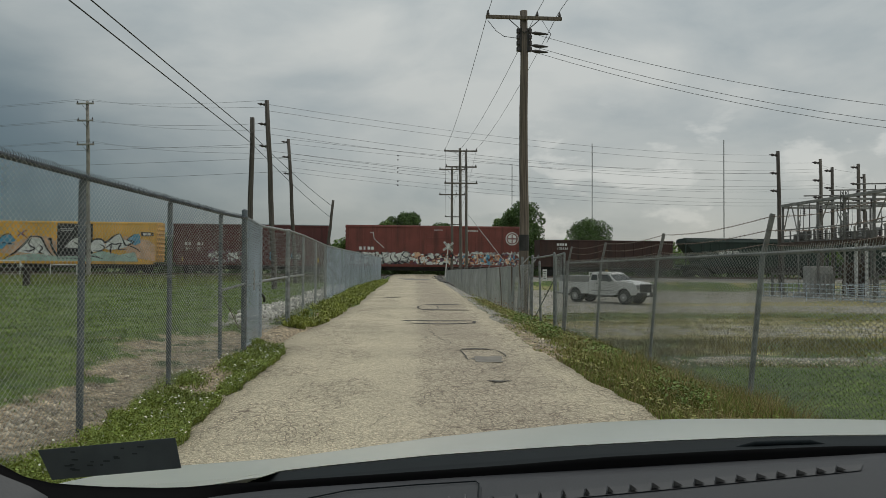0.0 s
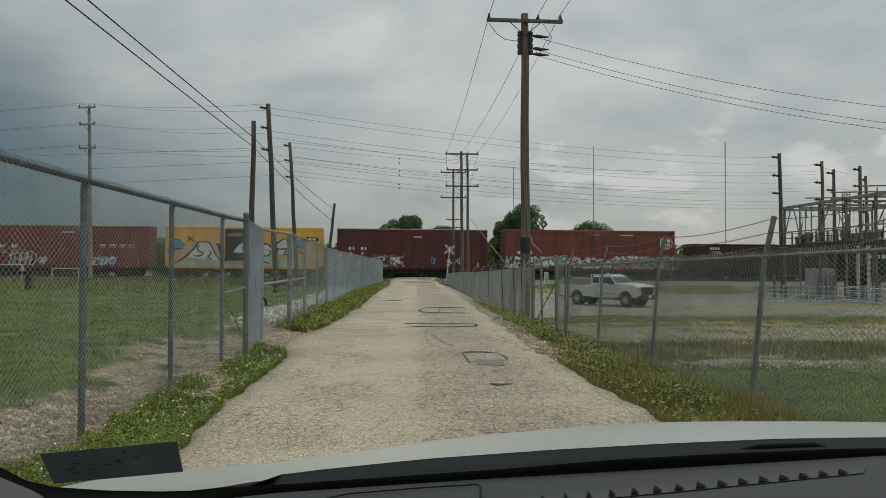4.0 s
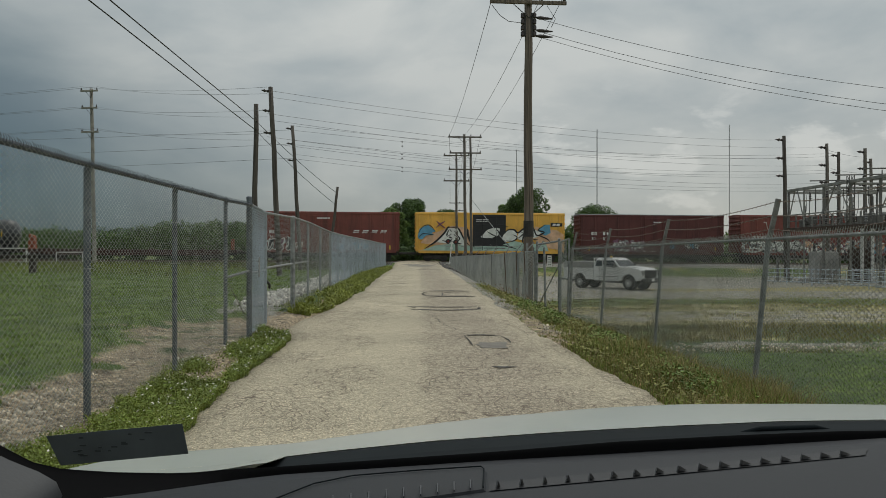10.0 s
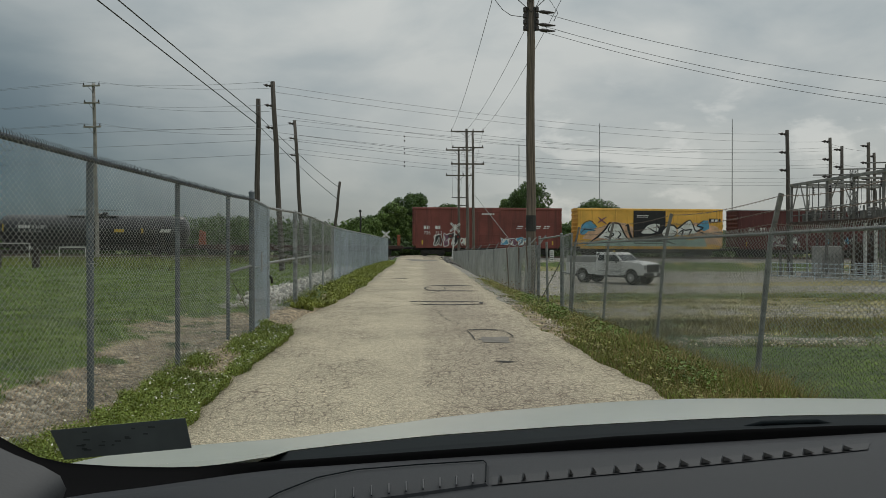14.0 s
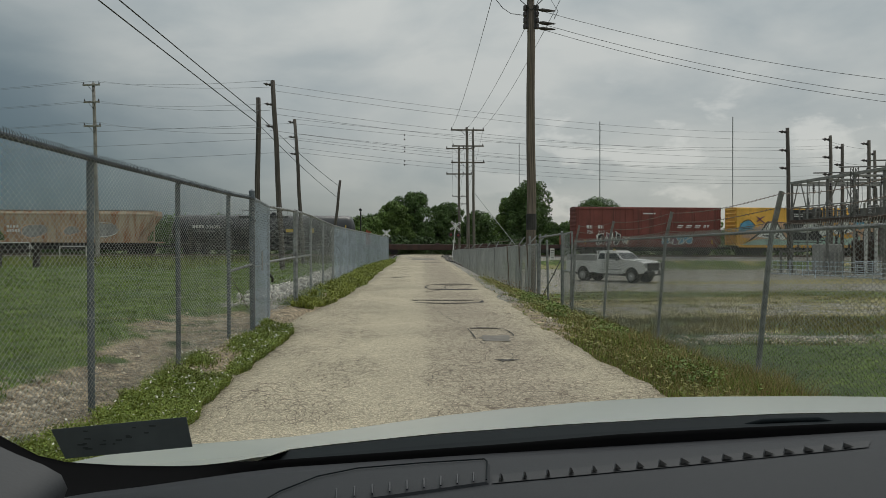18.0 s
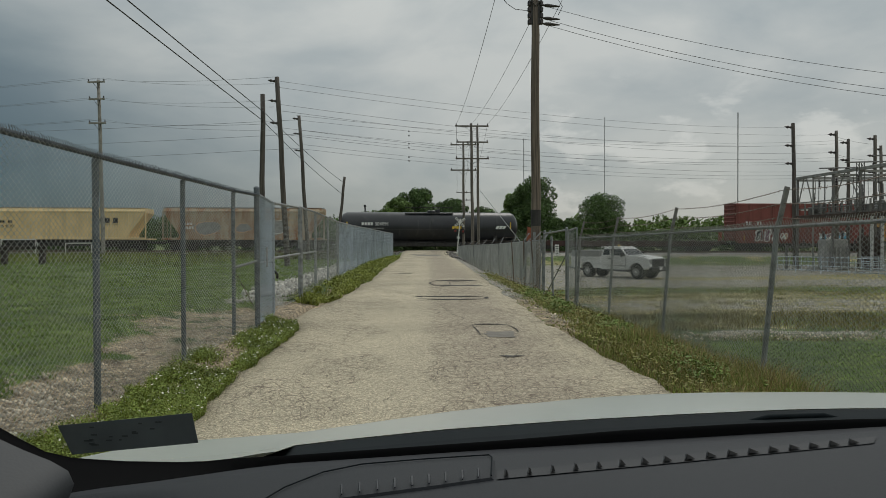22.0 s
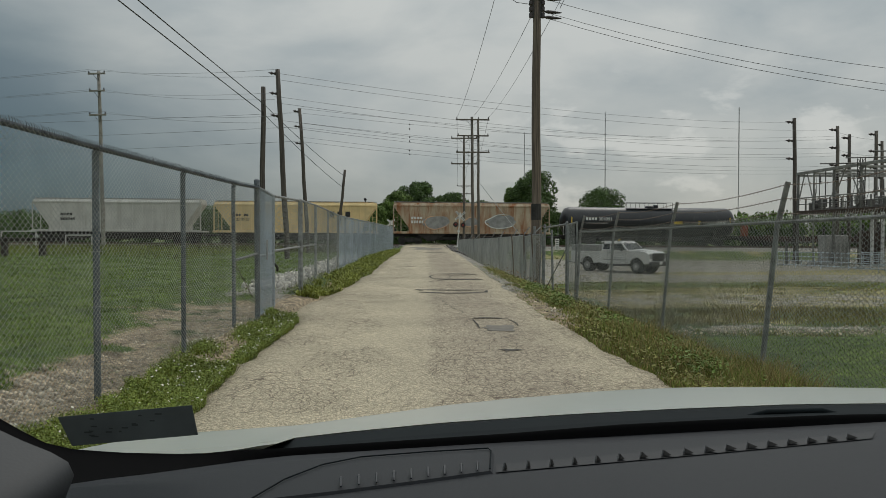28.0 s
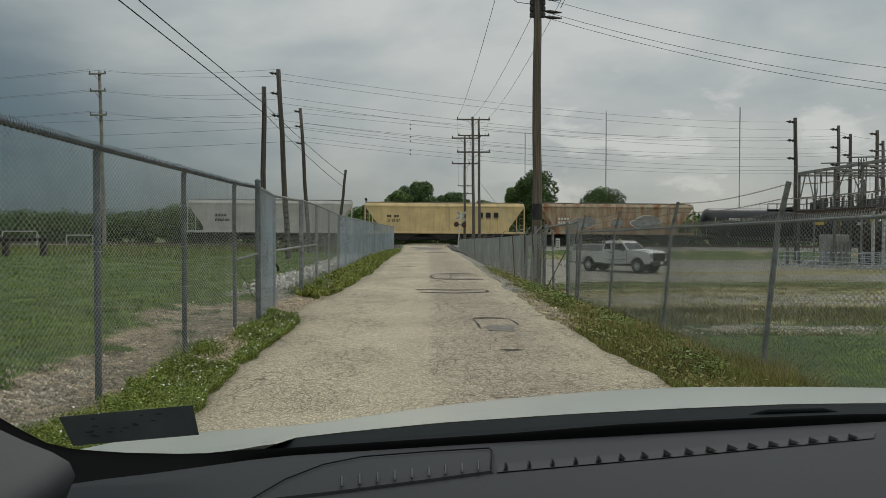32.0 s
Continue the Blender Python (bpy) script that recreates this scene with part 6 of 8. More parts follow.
for pts in ([(-6.0, 3.7), (-5.5, 4.1), (-5.0, 4.4)], [(-5.95, 4.4), (-5.5, 4.0), (-4.95, 3.6)]):
    brush(c, pts, 0.13, P_plum, -1.622, "sprayed_cross")
for k in range(7):
    brush(c, [(-5.2 + 1.7 * k, 1.9 - 0.1 * (k % 3)), (-4.8 + 1.7 * k, 1.65), (-4.3 + 1.7 * k, 1.75 + 0.1 * (k % 2))], 0.06, P_grey, -1.618)
bars(c, -1.6, 4.55, 8, 0.14, 0.09, 0.03, M_white, -1.60); bars(c, -1.6, 4.38, 7, 0.15, 0.08, 0.03, M_white, -1.60)
part("logo_block", Shape().box((7.25, -1.545, 4.1), (1.3, 0.01, 0.42)), M_black, c)
bars(c, 6.8, 3.98, 2, 0.34, 0.24, 0.1, M_white, -1.556, 0.06)
place(c, -27.5, -43.85)
c = boxcar("red boxcar with white stencilled numbers and blue graffiti", 16.3, 5.30, M_boxred, -0.2, 3.2)
bars(c, -7.0, 2.95, 2, 0.27, 0.36, 0.08, M_white); bars(c, -5.75, 2.95, 2, 0.27, 0.36, 0.08, M_white)
stencil(c, "726", -7.0, 2.38, 0.5, M_white); stencil(c, "310", -5.75, 2.38, 0.5, M_white)
for k in range(4):
    bars(c, 3.2 + k * 0.98, 3.22, 1, 0.62, 0.14, 0.1, M_white, -1.53, 0.10)
    bars(c, 3.12 + k * 0.98, 3.05, 1, 0.62, 0.06, 0.1, M_white, -1.53, 0.05)
bars(c, -0.7, 4.55, 1, 1.4, 0.14, 0.1, M_white, -1.60)
scrawl(c, -5.9, -3.2, 1.15, 2.6, 3, 31, (M_black, P_plum, M_black), P_white)
scrawl(c, -3.0, -2.2, 1.2, 2.0, 2, 33, (M_boxred, P_peach), P_white)
scrawl(c, 1.4, 4.9, 1.2, 2.1, 4, 32, (P_blue, P_plum, P_blue), P_white)
place(c, -45.65, -61.95)
place(flat_car("empty low brown flat car with an orange brake stand", 22.4, M_brown), -63.0, -85.4)
c = tank_car("long black tank car with white stencils", 19.7, 4.12, M_tank)
stencil(c, "304091", -5.9, 2.75, 0.52, M_white, -1.66)
bars(c, -7.3, 2.78, 4, 0.24, 0.32, 0.08, M_white, -1.66); bars(c, -7.3, 2.42, 9, 0.22, 0.09, 0.05, P_grey, -1.645)
for x in (3.0, 5.4):
    part("placard", Shape().box((x, -1.65, 2.55), (0.2 if x > 4 else 1.0, 0.02, 0.5 if x > 4 else 0.32)), M_reflect, c)
bars(c, 7.2, 2.4, 3, 0.3, 0.35, 0.06, P_white, -1.66, 0.2)
place(c, -86.16, -105.86)
c = covered_hopper("heavily rusted covered hopper with faded grey paint", 17.2, 4.62, M_rust)
for x0, x1, z0, z1, seed in ((-5.3, -2.4, 1.75, 3.15, 41), (1.6, 4.9, 1.85, 3.2, 42), (-0.9, 0.8, 2.0, 2.9, 43)):
    q = [(mix(x0, x1, 0.5 + 0.5 * math.cos(a / 9 * math.pi) * (1 + 0.12 * math.sin(a * seed))), mix(z0, z1, 0.5 + 0.55 * math.sin(a / 9 * math.pi) * (1 + 0.15 * math.cos(a * seed * 1.7)))) for a in range(18)]
    colour_field(c, q, P_grey, -1.562, "buffed_patch")
    brush(c, [q[(i + 3) % 18] for i in range(0, 15, 2)], 0.10, P_white if seed == 42 else P_peach, -1.572)
bars(c, -6.6, 2.75, 4, 0.24, 0.26, 0.08, M_white, -1.562); bars(c, -6.6, 2.3, 5, 0.2, 0.3, 0.08, M_white, -1.562)
place(c, -107.26, -124.46)
c = covered_hopper("clean tan covered hopper with dark lettering blocks", 17.5, 4.56, M_tan)
for k in range(3):
    part("letter_block", Shape().prism([(3.6 + k * 0.85, 2.95), (4.12 + k * 0.85, 2.95), (4.12 + k * 0.85, 3.5), (3.6 + k * 0.85, 3.5)], 1, -1.562, -1.556), M_black, c)
    part("letter_block", Shape().box((3.86 + k * 0.85, -1.559, 2.82), (0.56, 0.006, 0.06)), M_black, c)
bars(c, -6.3, 2.95, 2, 0.2, 0.24, 0.06, M_steel, -1.56); bars(c, -5.5, 2.95, 2, 0.2, 0.24, 0.06, M_steel, -1.56)
stencil(c, "25 95 87", -6.3, 2.45, 0.4, M_steel, -1.56)
place(c, -126.06, -143.63)
c = covered_hopper("pale grey covered hopper", 17.6, 4.72, M_greyhop)
bars(c, -5.8, 2.9, 4, 0.24, 0.26, 0.08, M_steel, -1.56); bars(c, -5.8, 2.4, 6, 0.2, 0.26, 0.06, M_steel, -1.56)
place(c, -144.84, -162.45)


# ---- yard: truck and substation ----
def pickup():
    """A work truck with an extended cab; its nose points along +x."""
    th = thing("pickup_truck", "white extended-cab work pickup with grey tool boxes and black grille", "pickup truck")
    M_truck = material("truck_white", (0.72, 0.72, 0.70), 0.32, vary=0.08, scale=2, bump=0)
    M_glass = material("dark_glass", (0.02, 0.025, 0.03), 0.08, vary=0.1, bump=0)
    M_tyre = material("tyre_rubber", (0.02, 0.02, 0.02), 0.85, vary=0.2)
    M_box = material("grey_toolbox", (0.30, 0.30, 0.29), 0.5, vary=0.15, scale=3)

    def arch(cx):
        return [(cx + 0.50 * math.cos(radians(a)), 0.46 + 0.50 * math.sin(radians(a))) for a in range(10, 171, 16)]
    side = [(-2.92, 0.60), (-2.94, 1.28), (-0.62, 1.30)] + [(-0.60, 0.58)] + arch(-1.65)[::1] + [(-2.2, 0.56)]
    part("bed", Shape().prism(side, 1, -0.96, 0.96), M_truck, th)
    cab = [(-0.58, 0.52), (-0.58, 1.36), (1.30, 1.38), (1.30, 0.60), (1.10, 0.52)]
    part("cab_lower", Shape().prism(cab, 1, -0.95, 0.95), M_truck, th)
    nose = [(1.31, 1.37), (1.9, 1.36), (2.55, 1.29), (2.78, 1.20), (2.86, 1.0), (2.86, 0.62), (2.46, 0.58)] + arch(1.95) + [(1.44, 0.55), (1.31, 0.55)]
    part("bonnet", Shape().prism(nose, 1, -0.95, 0.95), M_truck, th)
    part("bonnet_bulge", Shape().prism([(1.36, 1.37), (2.45, 1.30), (2.6, 1.24), (2.4, 1.36), (1.5, 1.43)], 1, -0.55, 0.55), M_truck, th)
    # cab: three rings from the sills to the roof
    rings = [(1.36, -0.57, 1.36, 0.93), (1.80, -0.47, 0.86, 0.81), (1.93, -0.38, 0.64, 0.72)]
    g = Shape()
    loops = [[(a, -w, z), (b, -w, z), (b, w, z), (a, w, z)] for z, a, b, w in rings]
    g.add([p for l in loops for p in l], [(i * 4 + k, i * 4 + (k + 1) % 4, i * 4 + 4 + (k + 1) % 4, i * 4 + 4 + k) for i in range(2) for k in range(4)] + [(8, 9, 10, 11)])
    part("cab_upper", g, M_truck, th)

    def pane(name, A, B, C, D, u0, u1, v0, v1, out_):
        pts = []
        for u, v in ((u0, v0), (u1, v0), (u1, v1), (u0, v1)):
            p = Vector(A).lerp(Vector(B), u).lerp(Vector(D).lerp(Vector(C), u), v)
            pts.append(p + Vector(out_) * 0.012)
        part(name, Shape().add(pts + [p - Vector(out_) * 0.02 for p in pts], [(0, 1, 2, 3), (7, 6, 5, 4), (0, 4, 5, 1), (1, 5, 6, 2), (2, 6, 7, 3), (3, 7, 4, 0)]), M_glass, th)
    for s in (-1, 1):
        A, B, C, D = (-0.57, s * 0.93, 1.36), (1.36, s * 0.93, 1.36), (0.86, s * 0.81, 1.80), (-0.47, s * 0.81, 1.80)
        pane("side_window", A, B, C, D, 0.05, 0.32, 0.12, 0.90, (0, s, 0.2))
        pane("side_window", A, B, C, D, 0.38, 0.93, 0.06, 0.92, (0, s, 0.2))
        part("mirror", Shape().box((1.05, s * 1.14, 1.46), (0.10, 0.22, 0.30), 0.04), M_black, th)
        part("mirror_arm", Shape().tube([(1.08, s * 0.92, 1.40), (1.06, s * 1.08, 1.42)], 0.025, 6), M_black, th)
        part("tool_box", Shape().box((-1.78, s * 0.78, 1.49), (2.2, 0.40, 0.40), 0.03), M_box, th)
        part("headlight", Shape().box((2.80, s * 0.78, 1.02), (0.14, 0.30, 0.32), 0.05), P_grey, th)
        part("running_board", Shape().box((0.4, s * 0.98, 0.46), (1.7, 0.14, 0.06), 0.02), M_black, th)
        part("door_gap", Shape().box((-0.12, s * 0.953, 0.95), (0.014, 0.006, 0.78)), M_black, th)
        part("door_gap", Shape().box((1.22, s * 0.953, 0.95), (0.014, 0.006, 0.78)), M_black, th)
        part("door_handle", Shape().box((0.06, s * 0.962, 1.20), (0.18, 0.025, 0.04), 0.01), M_black, th)
        part("side_moulding", Shape().box((0.4, s * 0.956, 0.78), (1.6, 0.014, 0.05), 0.004), M_box, th)
        for x in (1.95, -1.65):
            part("wheel_well", Shape().tube([(x, s * 0.55, 0.46), (x, s * 0.80, 0.46)], 0.49, 20), M_black, th)
            w = part("wheel", Shape().tube([(x, s * 0.68, 0.40), (x, s * 0.70, 0.40), (x, s * 0.92, 0.40), (x, s * 0.95, 0.40)], [0.36, 0.40, 0.40, 0.35], 22), M_tyre, th)
            part("rim", Shape().tube([(x, s * 0.93, 0.40), (x, s * 0.965, 0.40)], [0.25, 0.22], 16), M_box, w)
            part("hub", Shape().tube([(x, s * 0.96, 0.40), (x, s * 0.995, 0.40)], [0.08, 0.06], 10), M_white, w)
    pane("windscreen", (1.36, -0.93, 1.36), (1.36, 0.93, 1.36), (0.86, 0.81, 1.80), (0.86, -0.81, 1.80), 0.05, 0.95, 0.10, 0.94, (0.6, 0, 0.5))
    pane("rear_window", (-0.57, -0.93, 1.36), (-0.57, 0.93, 1.36), (-0.47, 0.81, 1.80), (-0.47, -0.81, 1.80), 0.15, 0.85, 0.15, 0.9, (-1, 0, 0.1))
    gr_ = part("grille", Shape().box((2.88, 0, 0.98), (0.07, 1.26, 0.48), 0.03), M_black, th)
    for k in range(3):
        part("grille_bar", Shape().box((2.925, 0, 0.84 + k * 0.14), (0.02, 1.2, 0.025), 0.005), M_steel, gr_)
    part("bumper", Shape().box((2.95, 0, 0.58), (0.22, 1.96, 0.28), 0.05), M_black, th)
    part("brush_guard", Shape().tube([(3.06, -0.62, 0.55), (3.04, -0.62, 1.16), (3.04, 0.62, 1.16), (3.06, 0.62, 0.55)], 0.035, 8), M_black, th)
    part("registration_plate", Shape().box((3.07, 0.0, 0.62), (0.012, 0.32, 0.16), 0.003), M_white, th)
    part("beacon", Shape().tube([(0.1, 0.0, 1.93), (0.1, 0.0, 2.05)], [0.09, 0.06], 10), M_reflect, th)
    for q in range(4):
        part("cab_guard", Shape().tube([(-0.66, -0.75 + 0.5 * q, 1.30), (-0.66, -0.75 + 0.5 * q, 1.90)], 0.022, 6), M_white, th)
    part("cab_guard", Shape().tube([(-0.66, -0.8, 1.90), (-0.66, 0.8, 1.90)], 0.026, 6), M_white, th)
    part("tailgate", Shape().box((-2.95, 0, 0.98), (0.05, 1.8, 0.56), 0.02), M_truck, th)
    part("chassis", Shape().box((-0.2, 0, 0.48), (5.2, 1.0, 0.2), 0.03), M_black, th)
    return th


truck = pickup()
truck.matrix_basis = pose(12.0, 46.7, ground_z(12.0, 46.7), 0, 0, -49)

sub = thing("substation", "grey steel lattice substation bay with insulators and transformers", "substation")


def lattice(a, b, w, name="steel_column"):
    a, b = Vector(a), Vector(b)
    s = Shape()
    d = (b - a).normalized()
    u = d.cross(Vector((0, 1, 0)) if abs(d.y) < 0.9 else Vector((1, 0, 0))).normalized()
    v = d.cross(u)
    cs_ = [(u * i + v * j) * w / 2 for i, j in ((-1, -1), (1, -1), (1, 1), (-1, 1))]
    for q in cs_:
        s.tube([a + q, b + q], 0.035, 4)
    n = max(2, int((b - a).length / (w * 1.3)))
    for k in range(n):
        p, q = a + (b - a) * k / n, a + (b - a) * (k + 1) / n
        for i in range(4):
            s.tube([p + cs_[i], q + cs_[(i + 1) % 4]], 0.02, 3, False)
    part(name, s, M_subst, sub)


def sz(x, y):
    return ground_z(x, y)


M_girder = material("pale_zinc_girder", (0.30, 0.295, 0.275), 0.6, 0.2, vary=0.35, scale=2)
M_rustbeam = material("rusty_channel", (0.085, 0.06, 0.048), 0.8, 0.2, vary=0.4, scale=2)
BAY = (58.8, 56.4, 53.6, 50.2, 46.9, 43.5)
FRONT, BACK, MIDDLE, LENGTH = 29.5, 36.7, 51.1, 15.8


def steel_post(x, y, top, w=0.13, mat=None):
    part("steel_column", Shape().box((x, y, (sz(x, y) + top) / 2), (w, w, top - sz(x, y)), 0.012), mat or M_subst, sub)
    part("column_foot", Shape().box((x, y, sz(x, y) + 0.08), (0.5, 0.5, 0.26), 0.03), M_concrete, sub)


for k, y in enumerate(BAY):
    steel_post(FRONT, y, 5.95, 0.10 if k % 2 else 0.15, M_girder if k % 2 else M_subst)
    steel_post(BACK, y, 5.9, 0.12)
    part("steel_beam", Shape().box(((FRONT + BACK) / 2, y, 5.75), (BACK - FRONT, 0.12, 0.16), 0.01), M_girder, sub)
    part("cross_channel", Shape().box(((FRONT + BACK) / 2, y, 2.86), (BACK - FRONT, 0.14, 0.18), 0.02), M_rustbeam, sub)
lattice((FRONT, 50.2, 2.9), (FRONT, 50.2, 6.3), 0.34)
lattice((BACK, 53.6, 5.8), (BACK, 43.5, 6.0), 0.38, "steel_beam")
for x in (FRONT, BACK):
    part("top_girder", Shape().box((x, MIDDLE, 5.90), (0.18, LENGTH, 0.22), 0.02), M_girder, sub, "pale zinc-coated top girder")
    part("low_channel", Shape().box((x, MIDDLE, 2.80), (0.16, LENGTH, 0.30), 0.02), M_rustbeam, sub, "rusty brown steel channel")
part("mid_girder", Shape().box((FRONT, MIDDLE, 3.95), (0.09, LENGTH, 0.09), 0.01), M_girder, sub)
part("mid_girder", Shape().box((FRONT, MIDDLE, 3.45), (0.07, LENGTH, 0.07), 0.01), M_subst, sub)
# diagonal braces on the front, every other bay
for k in (0, 2, 4):
    a, b = BAY[k], BAY[k + 1]
    m_ = (a + b) / 2
    for p, q in (((FRONT, a - 0.2, 3.95), (FRONT, m_ + 0.2, 5.8)), ((FRONT, m_ - 0.2, 5.8), (FRONT, b + 0.2, 3.95))):
        part("steel_brace", Shape().tube([p, q], 0.055, 4), M_girder, sub)
rs = random.Random(31)
# switches: stacked insulators on the low channels, with blades and jumpers between them
for k in range(5):
    for x in (30.3, 33.0, 35.6):
        y = (BAY[k] + BAY[k + 1]) / 2 + rs.uniform(-0.5, 0.5)
        sw = part("switch_base", Shape().box((x, y, 3.04), (0.35, 1.9, 0.18), 0.02), M_subst, sub)
        for e in (-0.75, 0.0, 0.75):
            part("post_insulator", Shape().tube([(x, y + e, 3.12 + q * 0.08) for q in range(9)], [0.05 + 0.07 * (q % 2) for q in range(9)], 8), M_porcelain if (k + int(x)) % 3 else P_grey, sw)
        part("switch_blade", Shape().tube([(x, y - 0.75, 3.80), (x, y + 0.1, 3.85 + rs.uniform(0, 0.6))], 0.035, 5), M_subst, sw)
        part("jumper", Shape().tube([(x, y + 0.75, 3.78), (x + 0.25, y + 0.9, 4.4), (x + 0.05, y + 0.6, 5.6)], 0.02, 4), M_cable, sw)
    part("hanging_insulator", Shape().tube([(30.4, BAY[k] - 1.6, 5.65 - q * 0.09) for q in range(8)], [0.03 + 0.08 * (q % 2) for q in range(8)], 8), M_porcelain, sub)
    part("switch_frame", Shape().box((FRONT + 0.1, BAY[k] - 1.0, 3.35), (0.10, 0.10, 1.0), 0.01), M_girder, sub)
    part("switch_frame", Shape().box((FRONT + 0.1, BAY[k] - 2.1, 3.35), (0.10, 0.10, 1.0), 0.01), M_subst, sub)
for k in range(12):
    x, y = rs.choice((30.2, 31.6, 34.0, 35.7)), rs.uniform(44.5, 58)
    part("bus_upright", Shape().tube([(x, y, 2.9), (x + rs.uniform(-0.12, 0.12), y, 5.0 + rs.uniform(-0.7, 1.5))], rs.uniform(0.03, 0.055), 5), M_subst, sub)
    part("control_box", Shape().box((x, y + 0.35, rs.uniform(3.2, 3.8)), (0.5, 0.45, 0.6), 0.04), P_grey if k % 3 == 0 else M_subst, sub)
# arms and small bus bars over the top
for k in range(4):
    y = BAY[k + 2] + 1.2
    part("bus_arm", Shape().tube([(FRONT - 0.4, y, 6.35 + 0.1 * k), (BACK, y - 0.6, 6.45 + 0.1 * k)], 0.05, 5), M_subst, sub)
    for q in (0.2, 0.5, 0.8):
        x = FRONT + (BACK - FRONT) * q
        part("post_insulator", Shape().tube([(x, y - 0.3, 5.95 + e * 0.06) for e in range(8)], [0.04 + 0.06 * (e % 2) for e in range(8)], 8), M_porcelain, sub)
# equipment on the ground, seen between the columns
def tank_unit(x, y, w, h, mat, label):
    t_ = part("transformer", Shape().box((x, y, sz(x, y) + h / 2), (w, 1.1, h), 0.08), mat, sub, label)
    for q in range(6):
        part("cooling_fin", Shape().box((x - w / 2 + 0.15 + q * (w - 0.3) / 5, y - 0.66, sz(x, y) + h * 0.45), (0.05, 0.24, h * 0.6), 0.01), mat, t_)
    for q in (-0.4, 0, 0.4):
        part("bushing", Shape().tube([(x + q * w, y, sz(x, y) + h + e * 0.09) for e in range(8)], [0.08 + 0.05 * (e % 2) for e in range(8)], 8), M_porcelain, t_)


tank_unit(30.8, 56.0, 1.8, 2.3, M_concrete, "pale grey equipment cabinet")
tank_unit(34.0, 56.5, 1.5, 2.6, M_rustbeam, "rust-brown transformer tank")
tank_unit(33.0, 48.0, 1.1, 2.2, M_rustbeam, "rust-brown transformer tank")
for x, y in ((33.2, 55.0), (34.0, 55.0)):
    part("pale_column", Shape().tube([(x, y, sz(x, y)), (x, y, 2.9)], 0.12, 10), M_white, sub, "white painted steel column")
for k in range(7):
    x, y = 27.5 + 1.6 * k, rs.choice((53.5, 56.5, 58.0))
    part("equipment_stand", Shape().box((x, y, sz(x, y) + 0.9), (0.16, 0.16, 1.9), 0.02), M_subst, sub)
    part("equipment_stand", Shape().box((x + 0.5, y, sz(x, y) + 1.7), (1.2, 0.12, 0.12), 0.02), M_subst, sub)
    part("post_insulator", Shape().tube([(x + 0.5, y, sz(x, y) + 1.75 + q * 0.08) for q in range(8)], [0.05 + 0.06 * (q % 2) for q in range(8)], 8), M_porcelain, sub)
sf = thing("yard_railing", "galvanised pipe railing panels round the substation", "railing")
RA, RB = Vector((25.2, 54.0)), Vector((29.6, 42.0))
RU = (RB - RA).normalized()
for k in range(6):
    a, b = RA + RU * 2.15 * k, RA + RU * 2.15 * (k + 1)
    za, zb_ = sz(*a), sz(*b)
    for z in (0.2, 0.5, 0.8, 1.1):
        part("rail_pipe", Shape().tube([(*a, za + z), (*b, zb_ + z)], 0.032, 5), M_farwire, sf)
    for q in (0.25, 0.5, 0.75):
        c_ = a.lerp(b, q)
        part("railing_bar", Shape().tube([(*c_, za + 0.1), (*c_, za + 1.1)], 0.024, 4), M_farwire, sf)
    part("railing_post", Shape().tube([(*a, za - 0.2), (*a, za + 1.2)], 0.038, 6), M_farwire, sf)
for k in range(5):
    x0 = 29.6 + 2.4 * k
    for z in (0.2, 0.5, 0.8, 1.1):
        part("rail_pipe", Shape().tube([(x0, 50.2, sz(x0, 50.2) + z), (x0 + 2.4, 50.2, sz(x0, 50.2) + z)], 0.032, 5), M_farwire, sf)
    part("railing_post", Shape().tube([(x0, 50.2, sz(x0, 50.2) - 0.2), (x0, 50.2, sz(x0, 50.2) + 1.2)], 0.038, 6), M_farwire, sf)

# guard posts on the field
gr = thing("timber_barrier", "low dark timber barrier with thick posts on the grass", "barrier")
for x in (-18.3, -16.8, -15.3):
    part("barrier_post", Shape().box((x, 30, ground_z(x, 30) + 0.3), (0.22, 0.22, 1.0), 0.03), M_darkwood, gr)
part("barrier_rail", Shape().box((-16.8, 29.85, ground_z(-16.8, 30) + 0.70), (3.5, 0.1, 0.14), 0.02), M_darkwood, gr)


# ---- the car that the view is taken from ----
M_plastic = material("dash_plastic", (0.0122, 0.0148, 0.0202), 0.58, vary=0.10, scale=4, fine=500, bump=0.05)
M_darkplastic = material("black_trim", (0.004, 0.004, 0.0045), 0.6, vary=0.1, bump=0)
M_cowl = material("cowl_plastic", (0.014, 0.0185, 0.021), 0.75, vary=0.15, scale=6, bump=0.02)
M_hood = material("pearl_white_paint", (0.52, 0.555, 0.53), 0.24, vary=0.03, scale=1.2, bump=0)
M_lining = material("cabin_lining", (0.16, 0.16, 0.16), 0.9, vary=0.1)
for m_, lv in ((M_plastic, 0.3), (M_darkplastic, 0.03), (M_cowl, 0.06)):
    m_.node_tree.nodes["Principled BSDF"].inputs["Specular IOR Level"].default_value = lv
car = thing("car", "white car seen from the driver's seat with a dark grey dashboard", "car")


def dash_z(x, y):
    return 1.022 + 0.05 * x + (0.95 - y) * 0.12 + 0.000 * sm(y, 0.90, 0.965) * sm(x, -0.2, 0.0)


def span(a, b, n):
    return [a + (b - a) * k / n for k in range(n + 1)]


def far_edge(x):
    """Where the dashboard ends under the windscreen: a shallow curve."""
    return float(np.interp(x, [-0.62, -0.45, -0.383, -0.309, -0.25, -0.189, -0.05, 0.1, 0.4, 1.35], [0.70, 0.81, 0.858, 0.886, 0.922, 0.950, 0.957, 0.964, 0.964, 0.95]))


